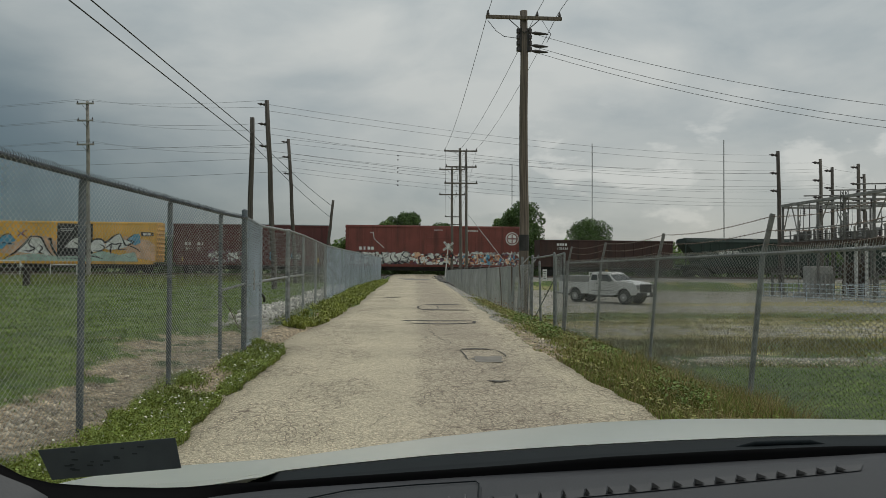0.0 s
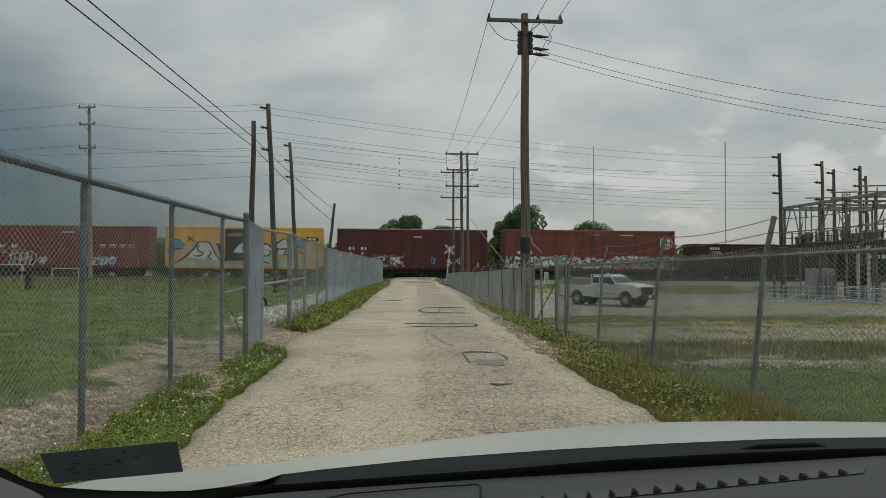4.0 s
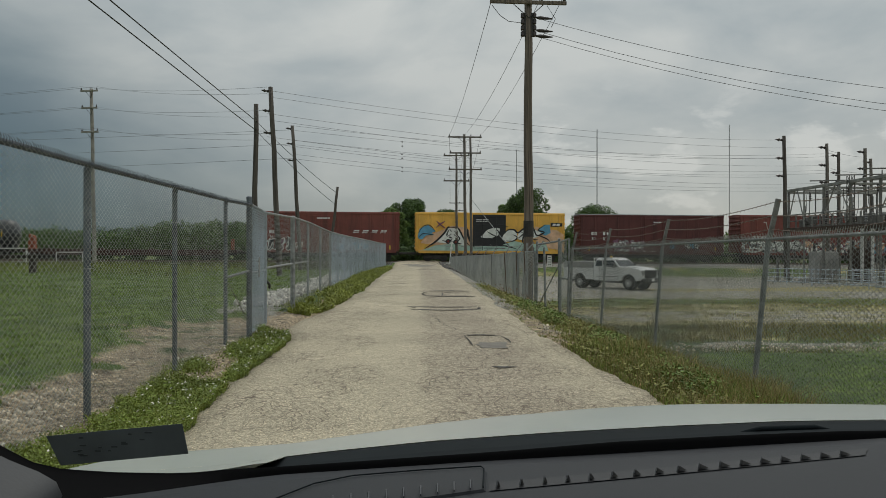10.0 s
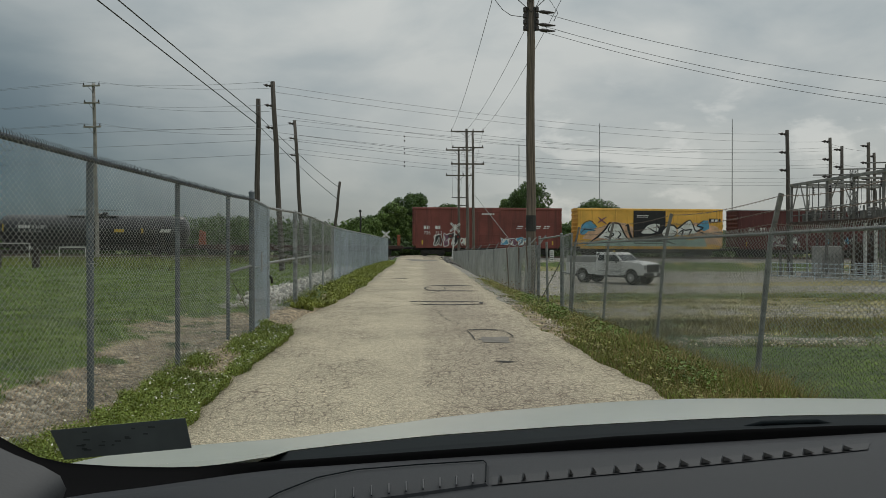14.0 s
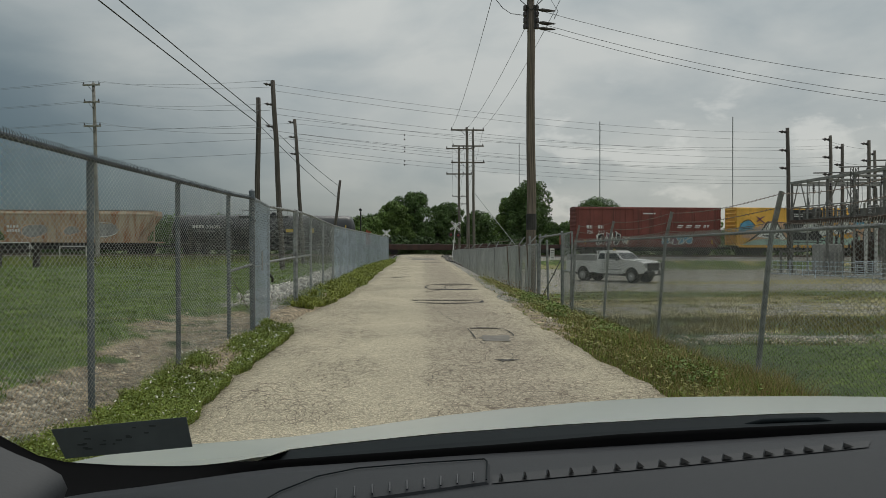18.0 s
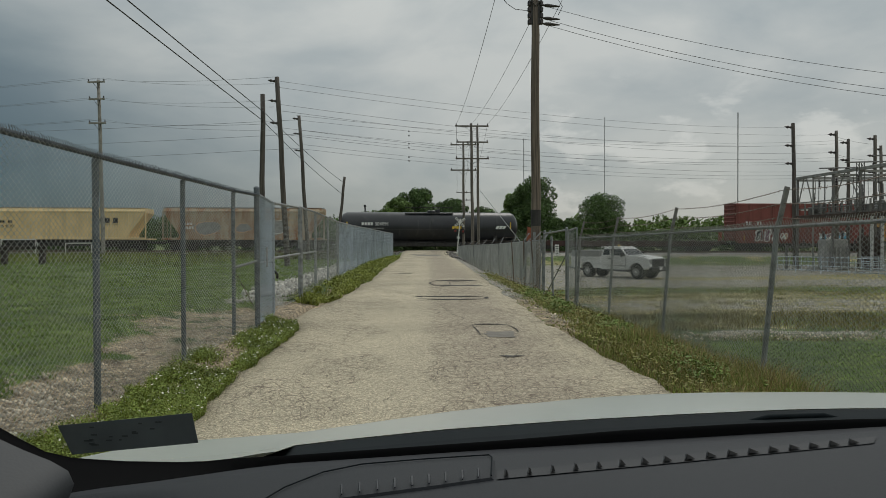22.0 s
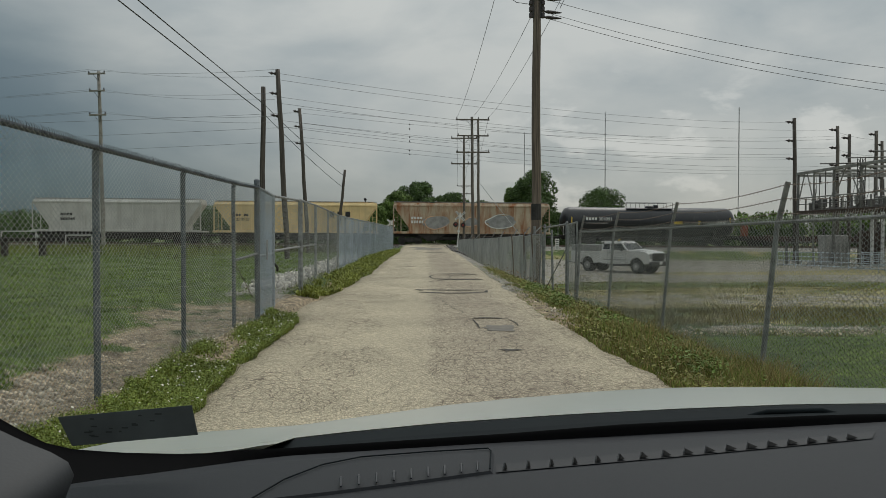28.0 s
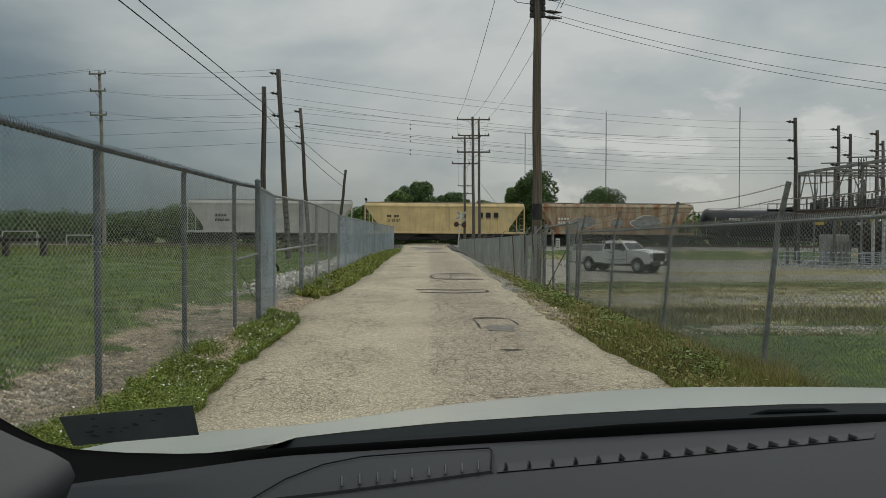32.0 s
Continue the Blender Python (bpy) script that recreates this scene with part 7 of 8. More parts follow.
def dash_drop(y):
    """The near part of the dashboard rolls off towards the driver."""
    return 0.5 * max(0.0, 0.56 - y) ** 2


dash = part("dashboard", Shape().grid([[(x, mix(0.30, far_edge(x), v), dash_z(x, mix(0.30, far_edge(x), v)) - dash_drop(mix(0.30, far_edge(x), v))) for x in span(-0.62, 1.35, 40)] for v in span(0, 1, 16)]
                                      + [[(x, far_edge(x) + 0.004, dash_z(x, far_edge(x)) - 0.12) for x in span(-0.62, 1.35, 40)]]), M_plastic, car, "dark grey grained plastic dashboard", True)
part("dash_front", Shape().grid([[(x, 0.30, dash_z(x, 0.3) - 0.034) for x in span(-0.62, 1.35, 8)], [(x, 0.34, 0.55) for x in span(-0.62, 1.35, 8)]]), M_plastic, car)


def poly(pts, x):
    """Straight-line look-up through pairs."""
    return float(np.interp(x, [p[0] for p in pts], [p[1] for p in pts]))


HOOD_A = [(-0.9, 0.90), (-0.62, 0.955), (-0.40, 0.975), (-0.26, 0.985), (-0.22, 0.992), (-0.13, 1.002), (0.02, 1.016), (0.21, 1.028), (0.38, 1.036), (0.55, 1.042), (0.9, 1.045), (1.3, 1.03)]
HOOD_B = [(-0.95, 0.725), (-0.62, 0.761), (-0.31, 0.78), (-0.16, 0.80), (0.04, 0.83), (0.22, 0.849), (0.37, 0.859), (0.52, 0.868), (0.68, 0.874), (0.99, 0.872), (1.3, 0.868), (1.75, 0.83)]
TRIM_UP = [(-0.70, 1.15), (-0.62, 1.10), (-0.545, 1.052), (-0.50, 1.027), (-0.473, 1.018), (-0.40, 1.012), (-0.325, 1.010), (-0.275, 1.011), (-0.25, 1.0145), (-0.19, 1.0165), (0.03, 1.030), (0.11, 1.035), (0.255, 1.046), (0.405, 1.053), (0.555, 1.058), (0.9, 1.06), (1.35, 1.05)]
part("hood_edge", Shape().grid([[(x, 0.985, poly(HOOD_A, x) + 0.0245) for x in span(-0.62, -0.2, 18)], [(x, 1.1205, poly(HOOD_A, x) - 0.0052) for x in span(-0.62, -0.2, 18)]]), M_hood, car, "", True)
rows = []
for v in span(0, 1, 14):
    y = 1.12 + 0.88 * v
    rows.append([(x, y, mix(poly(HOOD_A, x) - 0.005, poly(HOOD_B, x), v) + 0.010 * math.sin(math.pi * v)
                  + 0.003 * sm(x, 0.08 + 0.22 * v, 0.16 + 0.26 * v) * v) for x in span(-0.62, 1.45, 64)])
for dy, dz in ((0.10, -0.05), (0.2, -0.13), (0.28, -0.28), (0.3, -0.5)):
    rows.append([(x, 2.0 + dy, poly(HOOD_B, x) + dz) for x in span(-0.62, 1.45, 64)])
part("hood", Shape().grid(rows), M_hood, car, "glossy pearl white hood", True)
rows = [[(x, 1.0, poly(TRIM_UP, x) - 0.012 - 0.03 * (1 - sm(x, -0.30, -0.18))) for x in span(-0.28, 1.35, 40)],
        [(x, 1.05, mix(poly(TRIM_UP, x) - 0.012, poly(HOOD_A, x), 0.5) - 0.004 - 0.03 * (1 - sm(x, -0.30, -0.18))) for x in span(-0.28, 1.35, 40)],
        [(x, 1.117, poly(HOOD_A, x) - 0.0055 - 0.02 * (1 - sm(x, -0.30, -0.20))) for x in span(-0.28, 1.35, 40)], [(x, 1.13, poly(HOOD_A, x) - 0.06) for x in span(-0.28, 1.35, 40)]]
part("cowl", Shape().grid(rows), M_cowl, car, "black plastic cowl below the windscreen", True)
part("wiper", Shape().tube([(0.46, 1.06, 1.034), (0.49, 1.06, 1.040), (0.57, 1.06, 1.042), (0.60, 1.06, 1.036)], [0.002, 0.004, 0.004, 0.002], 8), M_cowl, car, "black windscreen wiper arm", True)
rows = [[(x, 0.972, poly(TRIM_UP, x)) for x in span(-0.70, 1.35, 60)], [(x, 0.966, poly(TRIM_UP, x) - 0.004) for x in span(-0.70, 1.35, 60)],
        [(x, mix(0.962, far_edge(x) + 0.012, sm(-x, 0.15, 0.3)), mix(poly(TRIM_UP, x) - 0.03, dash_z(x, far_edge(x)) - 0.02, sm(-x, 0.15, 0.3))) for x in span(-0.70, 1.35, 60)]]
part("windscreen_seal", Shape().grid(rows), M_darkplastic, car, "black windscreen seal", True)
# pillar foot
pf = [(-0.50, 1.165), (-0.435, 1.105), (-0.398, 1.083), (-0.372, 1.070), (-0.355, 1.060), (-0.349, 1.049), (-0.358, 1.030), (-0.42, 0.96)]
rows = []
for k in range(7):
    u = k / 6
    rows.append([(mix(p[0], p[0] - 0.10, u * u), 0.74 - 0.25 * u, p[1] + 0.012 * math.sin(math.pi * i / 7) - 0.03 * u) for i, p in enumerate(pf)])
M_pillar = material("pillar_plastic", (0.042, 0.045, 0.05), 0.6, vary=0.1, scale=4, fine=300, bump=0.03)
part("pillar_trim", Shape().grid(rows), M_pillar, car, "grey plastic pillar trim", True)
part("windscreen_pillar", Shape().tube([(-0.63, 0.92, 1.02), (-0.57, 0.58, 1.32), (-0.42, 0.28, 1.54)], 0.045, 8), M_hood, car)
part("windscreen_pillar", Shape().tube([(1.42, 0.92, 1.02), (1.38, 0.58, 1.32), (1.26, 0.28, 1.54)], 0.045, 8), M_hood, car)
# defroster outlet with its fins
LOW = [(0.060, 0.775), (0.072, 0.773), (0.273, 0.803), (0.495, 0.842), (0.53, 0.85)]
HIGH = [(0.07, 0.868), (0.088, 0.865), (0.526, 0.895), (0.56, 0.90)]


def on_dash(x, y, up=0.0):
    return (x, y, dash_z(x, y) - dash_drop(y) + up)


vent = part("defroster_outlet", Shape().grid([[on_dash(x, poly(LOW, x), 0.0006) for x in span(0.074, 0.51, 30)], [on_dash(x + 0.012, mix(poly(LOW, x), poly(HIGH, x), 0.55), 0.0006) for x in span(0.074, 0.51, 30)]]), M_plastic, car, "slotted defroster outlet")
M_groove = material("groove_shade", (0.0105, 0.0125, 0.0165), 0.6, vary=0.1, scale=4, fine=500, bump=0.05)
M_fin = material("pale_fin_edge", (0.034, 0.038, 0.046), 0.5, vary=0.1, scale=6, fine=300, bump=0.03)
# flat strip on the dash, coloured darker for the shade in the channel
part("vent_channel", Shape().grid([[on_dash(x * (1 + q * 0.055), poly(LOW, x) + 0.042 * q, 0.0012) for x in span(0.072, 0.515, 30)] for q in (0, 1)]), M_groove, vent, "darker strip for the shade in the channel behind the fins")
for k in range(17):
    x = 0.078 + 0.0252 * k
    y = poly(LOW, x) + 0.004
    d = mix(0.034, 0.028, k / 16)
    e = x * d / y
    op = mix(0.25, 1.0, sm(k, 1, 11))
    # flat black face that paints the shade beside each fin
    part("vent_slot", Shape().add([on_dash(x + 0.0036, y, 0.0026), on_dash(x + 0.0036 + 0.0125 * op, y + 0.002, 0.003), on_dash(x + e + 0.0052, y + d, 0.0026), on_dash(x + e + 0.0036, y + d, 0.0026)], [(0, 1, 2, 3)]), M_darkplastic, vent)
    # the first nine fins are paler than the dash plastic
    part("vent_fin", Shape().add([on_dash(x + 0.0012, y, 0.0024), on_dash(x + 0.0036, y, 0.0060), on_dash(x + e + 0.0036, y + d, 0.0045), on_dash(x + e + 0.0024, y + d, 0.0024)], [(0, 1, 2, 3)]), M_fin if k < 9 else M_plastic, vent)
# raised panel with ribs beside it
edge = [(-0.165, 0.70), (-0.150, 0.78), (-0.120, 0.852), (-0.079, 0.888), (0.0, 0.898), (0.074, 0.899), (0.076, 0.88), (0.066, 0.775), (0.0, 0.750), (-0.09, 0.72)]
pan = part("dash_panel", Shape().add([on_dash(x, y, 0.003) for x, y in edge] + [on_dash(mix(x, -0.02, -0.05), mix(y, 0.8, -0.05), -0.001) for x, y in edge],
                                     [tuple(range(len(edge)))[::-1]] + [(i, (i + 1) % len(edge), len(edge) + (i + 1) % len(edge), len(edge) + i) for i in range(len(edge))]), M_plastic, car, "raised grey speaker panel in the dashboard")
part("panel_gap", Shape().tube([on_dash(x, y, 0.005) for x, y in edge[:8]], 0.0009, 5), M_cowl, pan)
for k in range(9):
    x = -0.085 + 0.0172 * k
    y = 0.732 + 0.30 * (x + 0.085)
    part("panel_rib", Shape().tube([on_dash(x * (1 - 0.008 / y), y - 0.008, 0.006), on_dash(x * (1 + 0.012 / y), y + 0.012, 0.010), on_dash(x * (1 + 0.028 / y), y + 0.028, 0.008)], [0.0009, 0.0017, 0.0009], 6), M_fin, pan)
# sticker on the windscreen
M_sticker = material("sticker_back", (0.10, 0.112, 0.112), 0.6, vary=0.12, scale=20, bump=0)
M_print = material("sticker_print", (0.050, 0.056, 0.056), 0.6, vary=0.1, bump=0)
q = [(-0.419, 1.089), (-0.268, 1.102), (-0.261, 1.068), (-0.403, 1.056)]
st = part("windscreen_sticker", Shape().prism(q, 1, 0.850, 0.8506), M_sticker, car, "dark back of a small paper sticker")
rg = random.Random(12)
for k in range(16):
    u, w = rg.uniform(0.15, 0.8), rg.uniform(0.15, 0.75)
    x = mix(mix(-0.419, -0.268, u), mix(-0.403, -0.261, u), w)
    z = mix(mix(1.089, 1.102, u), mix(1.056, 1.068, u), w)
    part("printed_bar", Shape().box((x, 0.8496, z), (rg.uniform(0.003, 0.009), 0.0004, 0.0018)), M_print, st)
# the rest of the car around the view
CX, CW = 0.42, 1.01
M_glasscar = material("tinted_glass", (0.02, 0.025, 0.027), 0.1, vary=0.1, bump=0)


def side_outline(top):
    return [(-2.55, 0.35), (2.0, 0.30), (2.25, 0.45), (2.22, 0.62), (1.1, top), (-2.2, top + 0.02), (-2.6, top - 0.1)]


for s_ in (-1, 1):
    x = CX + s_ * CW
    part("body_side", Shape().prism(side_outline(0.96), 0, x - 0.05, x + 0.05), M_hood, car, "white painted body side")
    part("mirror", Shape().box((x + s_ * 0.16, 0.55, 1.02), (0.22, 0.12, 0.15), 0.04), M_hood, car)
    part("rear_side_window", Shape().prism([(-2.0, 1.0), (-0.85, 1.0), (-0.8, 1.45), (-1.55, 1.45)], 0, x - s_ * 0.16 - 0.01, x - s_ * 0.16 + 0.01), M_glasscar, car)
    part("side_pillar", Shape().tube([(x - s_ * 0.04, -0.75, 0.95), (x - s_ * 0.17, -0.72, 1.5)], 0.05, 6), M_darkplastic, car)
    part("roof_rail", Shape().tube([(x - s_ * 0.24, -2.0, 1.5), (x - s_ * 0.20, -0.7, 1.58), (x - s_ * 0.22, 0.30, 1.55)], 0.05, 8), M_hood, car)
    part("headlight", Shape().box((CX + s_ * 0.68, 2.24, 0.62), (0.4, 0.12, 0.14), 0.04), M_glasscar, car)
    for y in (1.45, -1.35):
        w = part("wheel", Shape().tube([(x - 0.16 * s_, y, 0.32), (x - 0.14 * s_, y, 0.32), (x + 0.03 * s_, y, 0.32), (x + 0.06 * s_, y, 0.32)], [0.29, 0.33, 0.33, 0.29], 22), M_darkplastic, car)
        part("rim", Shape().tube([(x + 0.05 * s_, y, 0.32), (x + 0.07 * s_, y, 0.32)], [0.22, 0.19], 16), M_galv, w)
roof_rows = [[(x, y, 1.60 - 0.06 * ((x - CX) / 0.75) ** 2 - 0.05 * ((y + 0.7) / 1.2) ** 2) for x in span(CX - 0.75, CX + 0.75, 10)] for y in span(-2.0, 0.32, 10)]
part("roof", Shape().grid(roof_rows), M_hood, car, "white painted roof", True)
part("headliner", Shape().grid([[(x, y, z - 0.04) for x, y, z in r] for r in roof_rows]), M_lining, car, "", True)
part("tailgate", Shape().grid([[(CX - 0.85, -2.58, 0.4), (CX + 0.85, -2.58, 0.4)], [(CX - 0.88, -2.62, 0.9), (CX + 0.88, -2.62, 0.9)], [(CX - 0.85, -2.5, 1.0), (CX + 0.85, -2.5, 1.0)]]), M_hood, car)
part("rear_window", Shape().grid([[(CX - 0.82, -2.48, 1.0), (CX + 0.82, -2.48, 1.0)], [(CX - 0.7, -2.0, 1.53), (CX + 0.7, -2.0, 1.53)]]), M_glasscar, car)
part("cabin_floor", Shape().box((CX, -0.6, 0.30), (1.75, 3.6, 0.12), 0.03), M_lining, car)
for x in (0.05, 0.9):
    part("seat", Shape().box((x, -0.55, 0.75), (0.52, 0.16, 0.85), 0.06), M_lining, car)
part("front_bumper", Shape().box((CX, 2.27, 0.42), (1.85, 0.16, 0.3), 0.06), M_hood, car)
part("grille", Shape().box((CX, 2.30, 0.56), (0.8, 0.08, 0.16), 0.03), M_darkplastic, car)


# ---- rocks, weeds and grass ----
def boulders(spots, rg):
    """Rough broken stones; spots: rows of x, y, z, size."""
    gold = (1 + 5 ** 0.5) / 2
    base = np.array([(-1, gold, 0), (1, gold, 0), (-1, -gold, 0), (1, -gold, 0), (0, -1, gold), (0, 1, gold), (0, -1, -gold), (0, 1, -gold), (gold, 0, -1), (gold, 0, 1), (-gold, 0, -1), (-gold, 0, 1)]) / 1.9
    tri = np.array([(0, 11, 5), (0, 5, 1), (0, 1, 7), (0, 7, 10), (0, 10, 11), (1, 5, 9), (5, 11, 4), (11, 10, 2), (10, 7, 6), (7, 1, 8), (3, 9, 4), (3, 4, 2), (3, 2, 6), (3, 6, 8), (3, 8, 9), (4, 9, 5), (2, 4, 11), (6, 2, 10), (8, 6, 7), (9, 8, 1)])
    V, Fc = [], []
    for k, (x, y, z, s) in enumerate(spots):
        m = np.array(Euler(rg.uniform(0, 6.28, 3)).to_matrix())
        v = base * rg.uniform(0.6, 1.25, (12, 1)) * np.array([1, rg.uniform(0.6, 1), rg.uniform(0.45, 0.8)]) * s
        V.append(v @ m.T + np.array([x, y, z]))
        Fc.append(tri + 12 * k)
    return np.concatenate(V), np.concatenate(Fc)


rg = np.random.default_rng(3)
spots = []
for k in range(2600):
    y = rg.uniform(15.2, 37)
    x = -3.25 - 0.02 * (y - 16) + rg.normal() * 0.24
    if x > -2.75 - 0.02 * (y - 14):
        continue
    spots.append((x, y, ground_z(x, y) + rg.uniform(-0.02, 0.07), rg.uniform(0.03, 0.10)))
v, f = boulders(spots, rg)
tagged(new("stone_riprap", quick_mesh("stone_riprap", v, f, M_rock)), "heap of pale broken limestone behind the fence", "stones", kind="stuff")
spots = []
for k in range(420):
    y = rg.uniform(50, 76)
    x = 2.35 + 0.12 * sm(y, 40, 70) + rg.normal() * 0.28
    spots.append((x, y, ground_z(x, y) + rg.uniform(0, 0.08), rg.uniform(0.04, 0.12)))
for k in range(260):
    y = rg.uniform(66, 77)
    x = rg.choice((rg.uniform(2.2, 5), rg.uniform(-6, -2.6)))
    spots.append((x, y, ground_z(x, y) + rg.uniform(0, 0.08), rg.uniform(0.06, 0.18)))
v, f = boulders(spots, rg)
M_darkrock = material("grey_rubble", (0.20, 0.19, 0.18), 0.95, vary=0.35, scale=5, fine=30, bump=0.4, island=True)
tagged(new("rubble", quick_mesh("rubble", v, f, M_darkrock)), "dark grey rubble along the road edge by the crossing", "stones", kind="stuff")
spots = []
for k in range(6000):
    y = 3.2 + 9.5 * rg.random() ** 1.3
    x = -2.75 + rg.normal() * 0.65
    if x > -2.0 or cover(x, y)[0] < 0.3:
        continue
    spots.append((x, y, ground_z(x, y) + 0.001, rg.uniform(0.004, 0.015) if k % 12 else rg.uniform(0.015, 0.028)))
for k in range(500):
    y = rg.uniform(4.6, 6.6)
    x = -3.05 + rg.normal() * 0.28
    spots.append((x, y, ground_z(x, y) + 0.004, rg.uniform(0.012, 0.030)))
for k in range(170):
    y = 11.5 + 12 * rg.random() ** 1.5
    x = road_edge(1, y) + 0.10 + abs(rg.normal()) * 0.3
    spots.append((x, y, ground_z(x, y) + rg.uniform(0.0, 0.02), rg.uniform(0.012, 0.04)))
for k in range(1500):
    y = rg.uniform(12.8, 25) if k % 2 else 13.2 + rg.normal() * 0.28
    x = rg.uniform(4.2, 10)
    spots.append((x, y, ground_z(x, y) + 0.005, rg.uniform(0.012, 0.035)))
v, f = boulders(spots, rg)
M_gravel = material("tan_gravel", (0.56, 0.49, 0.385), 0.95, vary=0.4, scale=5, fine=30, bump=0.3, island=True)
tagged(new("loose_gravel", quick_mesh("loose_gravel", v, f, M_gravel)), "loose pale gravel scattered on bare dirt", "gravel", kind="stuff")


def blades(pts, h, w, mat, name, label, category, rg, bend=0.5):
    """Two-piece blades of grass at pts (x, y, z), with heights h and widths w."""
    n = len(pts)
    a = rg.uniform(0, 6.28, n)
    side = np.stack([np.cos(a), np.sin(a), 0 * a], 1) * (w / 2)[:, None]
    lean = rg.normal(size=(n, 3)) * np.array([1, 1, 0]) * (h * bend)[:, None]
    mid = pts + lean * 0.35 + np.array([0, 0, 1]) * (h * 0.6)[:, None]
    tip = pts + lean + np.array([0, 0, 1]) * h[:, None]
    low = pts - np.array([0, 0, 0.02])
    v = np.stack([low - side, low + side, mid + side * 0.7, mid - side * 0.7, tip], 1).reshape(-1, 3)
    k = np.arange(n)[:, None] * 5
    f = np.concatenate([k + np.array([0, 1, 2]), k + np.array([0, 2, 3]), k + np.array([3, 2, 4])])
    return tagged(new(name, quick_mesh(name, v, f, mat)), label, category, kind="stuff")


def lay(xy, rg, sink=0.0):
    return np.array([(x, y, ground_z(x, y) - sink) for x, y in xy])


def scatter(n, rule, rg):
    """Points for which rule gives a chance of growth."""
    out_ = []
    while len(out_) < n:
        x, y, c = rule(rg)
        if rg.random() < c:
            out_.append((x, y))
    return out_


def clump(x, y, s, seed):
    return noise.noise(Vector((x * s, y * s, seed)))


rg = np.random.default_rng(9)


def field_left(r):
    y = 3.2 + 44 * r.random() ** 1.8
    x = -2.55 - (4 + 0.75 * y) * r.random() ** 1.2
    d = cover(x, y)
    return x, y, max(0.015, 1 - sm(d[0], 0.22, 0.42)) * (1 - 0.9 * min(1, d[2])) * (0.5 + 0.5 * (clump(x, y, 0.7, 2) > -0.1))


p = lay(scatter(95000, field_left, rg), rg, 0.005)
dist = p[:, 1]
tuft = np.array([0.55 + 0.9 * max(0.0, clump(x, y * 1.6, 1.5, 6) + 0.2) for x, y, z in p])
blades(p, (rg.uniform(0.025, 0.075, len(p)) + 0.0003 * dist) * tuft, 0.006 + 0.0008 * dist, M_grass, "lawn_grass", "rough mown green grass of the field", "grass", rg, 1.0)
M_rough = material("rough_field_grass", (0.27, 0.31, 0.085), 0.85, vary=0.4, scale=0.3, fine=4, bump=0, island=True)


def rough_left(r):
    y = 31 + 26 * r.random()
    return -10 - 0.62 * y * r.random(), y, 0.3 + 0.7 * (clump(y * 0.3, y, 0.6, 14) > -0.2)


p = lay(scatter(9000, rough_left, rg), rg)
blades(p, rg.uniform(0.12, 0.42, len(p)), np.full(len(p), 0.03), M_rough, "field_weeds", "taller pale green weeds at the back of the field", "weeds", rg, 0.4)


M_yardgrass = material("yard_grass_blade", (0.15, 0.235, 0.035), 0.8, vary=0.3, scale=0.9, fine=5, bump=0, island=(0.8, 1.25))


def field_right(r):
    y = 3.5 + 10 * r.random() ** 1.2
    x = 3.9 + 9 * r.random()
    return x, y, 1 - sm(y, 11.5, 13)


p = lay(scatter(22000, field_right, rg), rg)
blades(p, rg.uniform(0.015, 0.035, len(p)), 0.005 + 0.0009 * p[:, 1], M_yardgrass, "lawn_grass", "green grass inside the yard fence", "grass", rg, 1.2)


M_verge = material("verge_blade", (0.235, 0.285, 0.06), 0.8, vary=0.35, scale=1.2, fine=8, bump=0, island=True)


def verge_right(r):
    y = 4.6 + 24 * r.random() ** 1.5
    x = 1.75 + 2.5 * r.random()
    return x, y, max(1 - 0.75 * abs(x - 2.9) / 1.4, 2.4 * (x < road_edge(1, y) + 0.3) * (y < 10)) * (1 if y < 11 else 0.1 + 0.9 * sm(x - road_edge(1, y) + 0.5 * clump(x, y, 0.9, 27), 0.2, 0.6)) * (0.35 + 0.65 * (clump(x, y, 1.1, 5) > -0.05)) * (1 if x > road_edge(1, y) - 0.02 else 0)


def verge_height(p):
    """Low beside the lane, tall against the fence, in uneven tufts, and thinner further on."""
    t = np.array([0.55 + 0.9 * max(0.0, clump(x, y, 1.3, 15) + 0.35) for x, y, z in p])
    return t * (0.16 + 0.84 * np.clip((p[:, 0] - 2.05) / 0.7, 0, 1)) * (1 - 0.62 * np.clip((p[:, 1] - 8.5) / 5, 0, 1))


p = lay(scatter(46000, verge_right, rg), rg)
blades(p, rg.uniform(0.10, 0.30, len(p)) * verge_height(p), 0.005 + 0.0006 * p[:, 1], M_verge, "verge_grass", "long green grass on the verge below the road", "grass", rg, 0.42)
p = lay(scatter(24000, verge_right, rg), rg)
blades(p, rg.uniform(0.14, 0.40, len(p)) * verge_height(p), 0.0032 + 0.0005 * p[:, 1], M_dry, "dry_grass", "dry straw-coloured grass stalks on the verge", "grass", rg, 0.35)


M_yarddry = material("yard_dry_grass", (0.33, 0.29, 0.125), 0.85, vary=0.45, scale=0.8, fine=5, bump=0, island=True)


def yard_dry(r):
    y = 12.5 + 30 * r.random() ** 1.4
    x = 3.8 + 20 * r.random()
    g = cover(x, y)[2]
    return x, y, max(0.0, 1 - 1.5 * g) * (0.2 + 0.8 * (clump(x, y * 1.8, 0.5, 8) > 0.0))


p = lay(scatter(22000, yard_dry, rg), rg)
blades(p, rg.uniform(0.015, 0.06, len(p)), 0.010 + 0.0006 * p[:, 1], M_yarddry, "dry_grass", "patchy dry weeds on the gravel yard", "grass", rg, 1.5)
p = lay(scatter(7000, yard_dry, rg), rg)
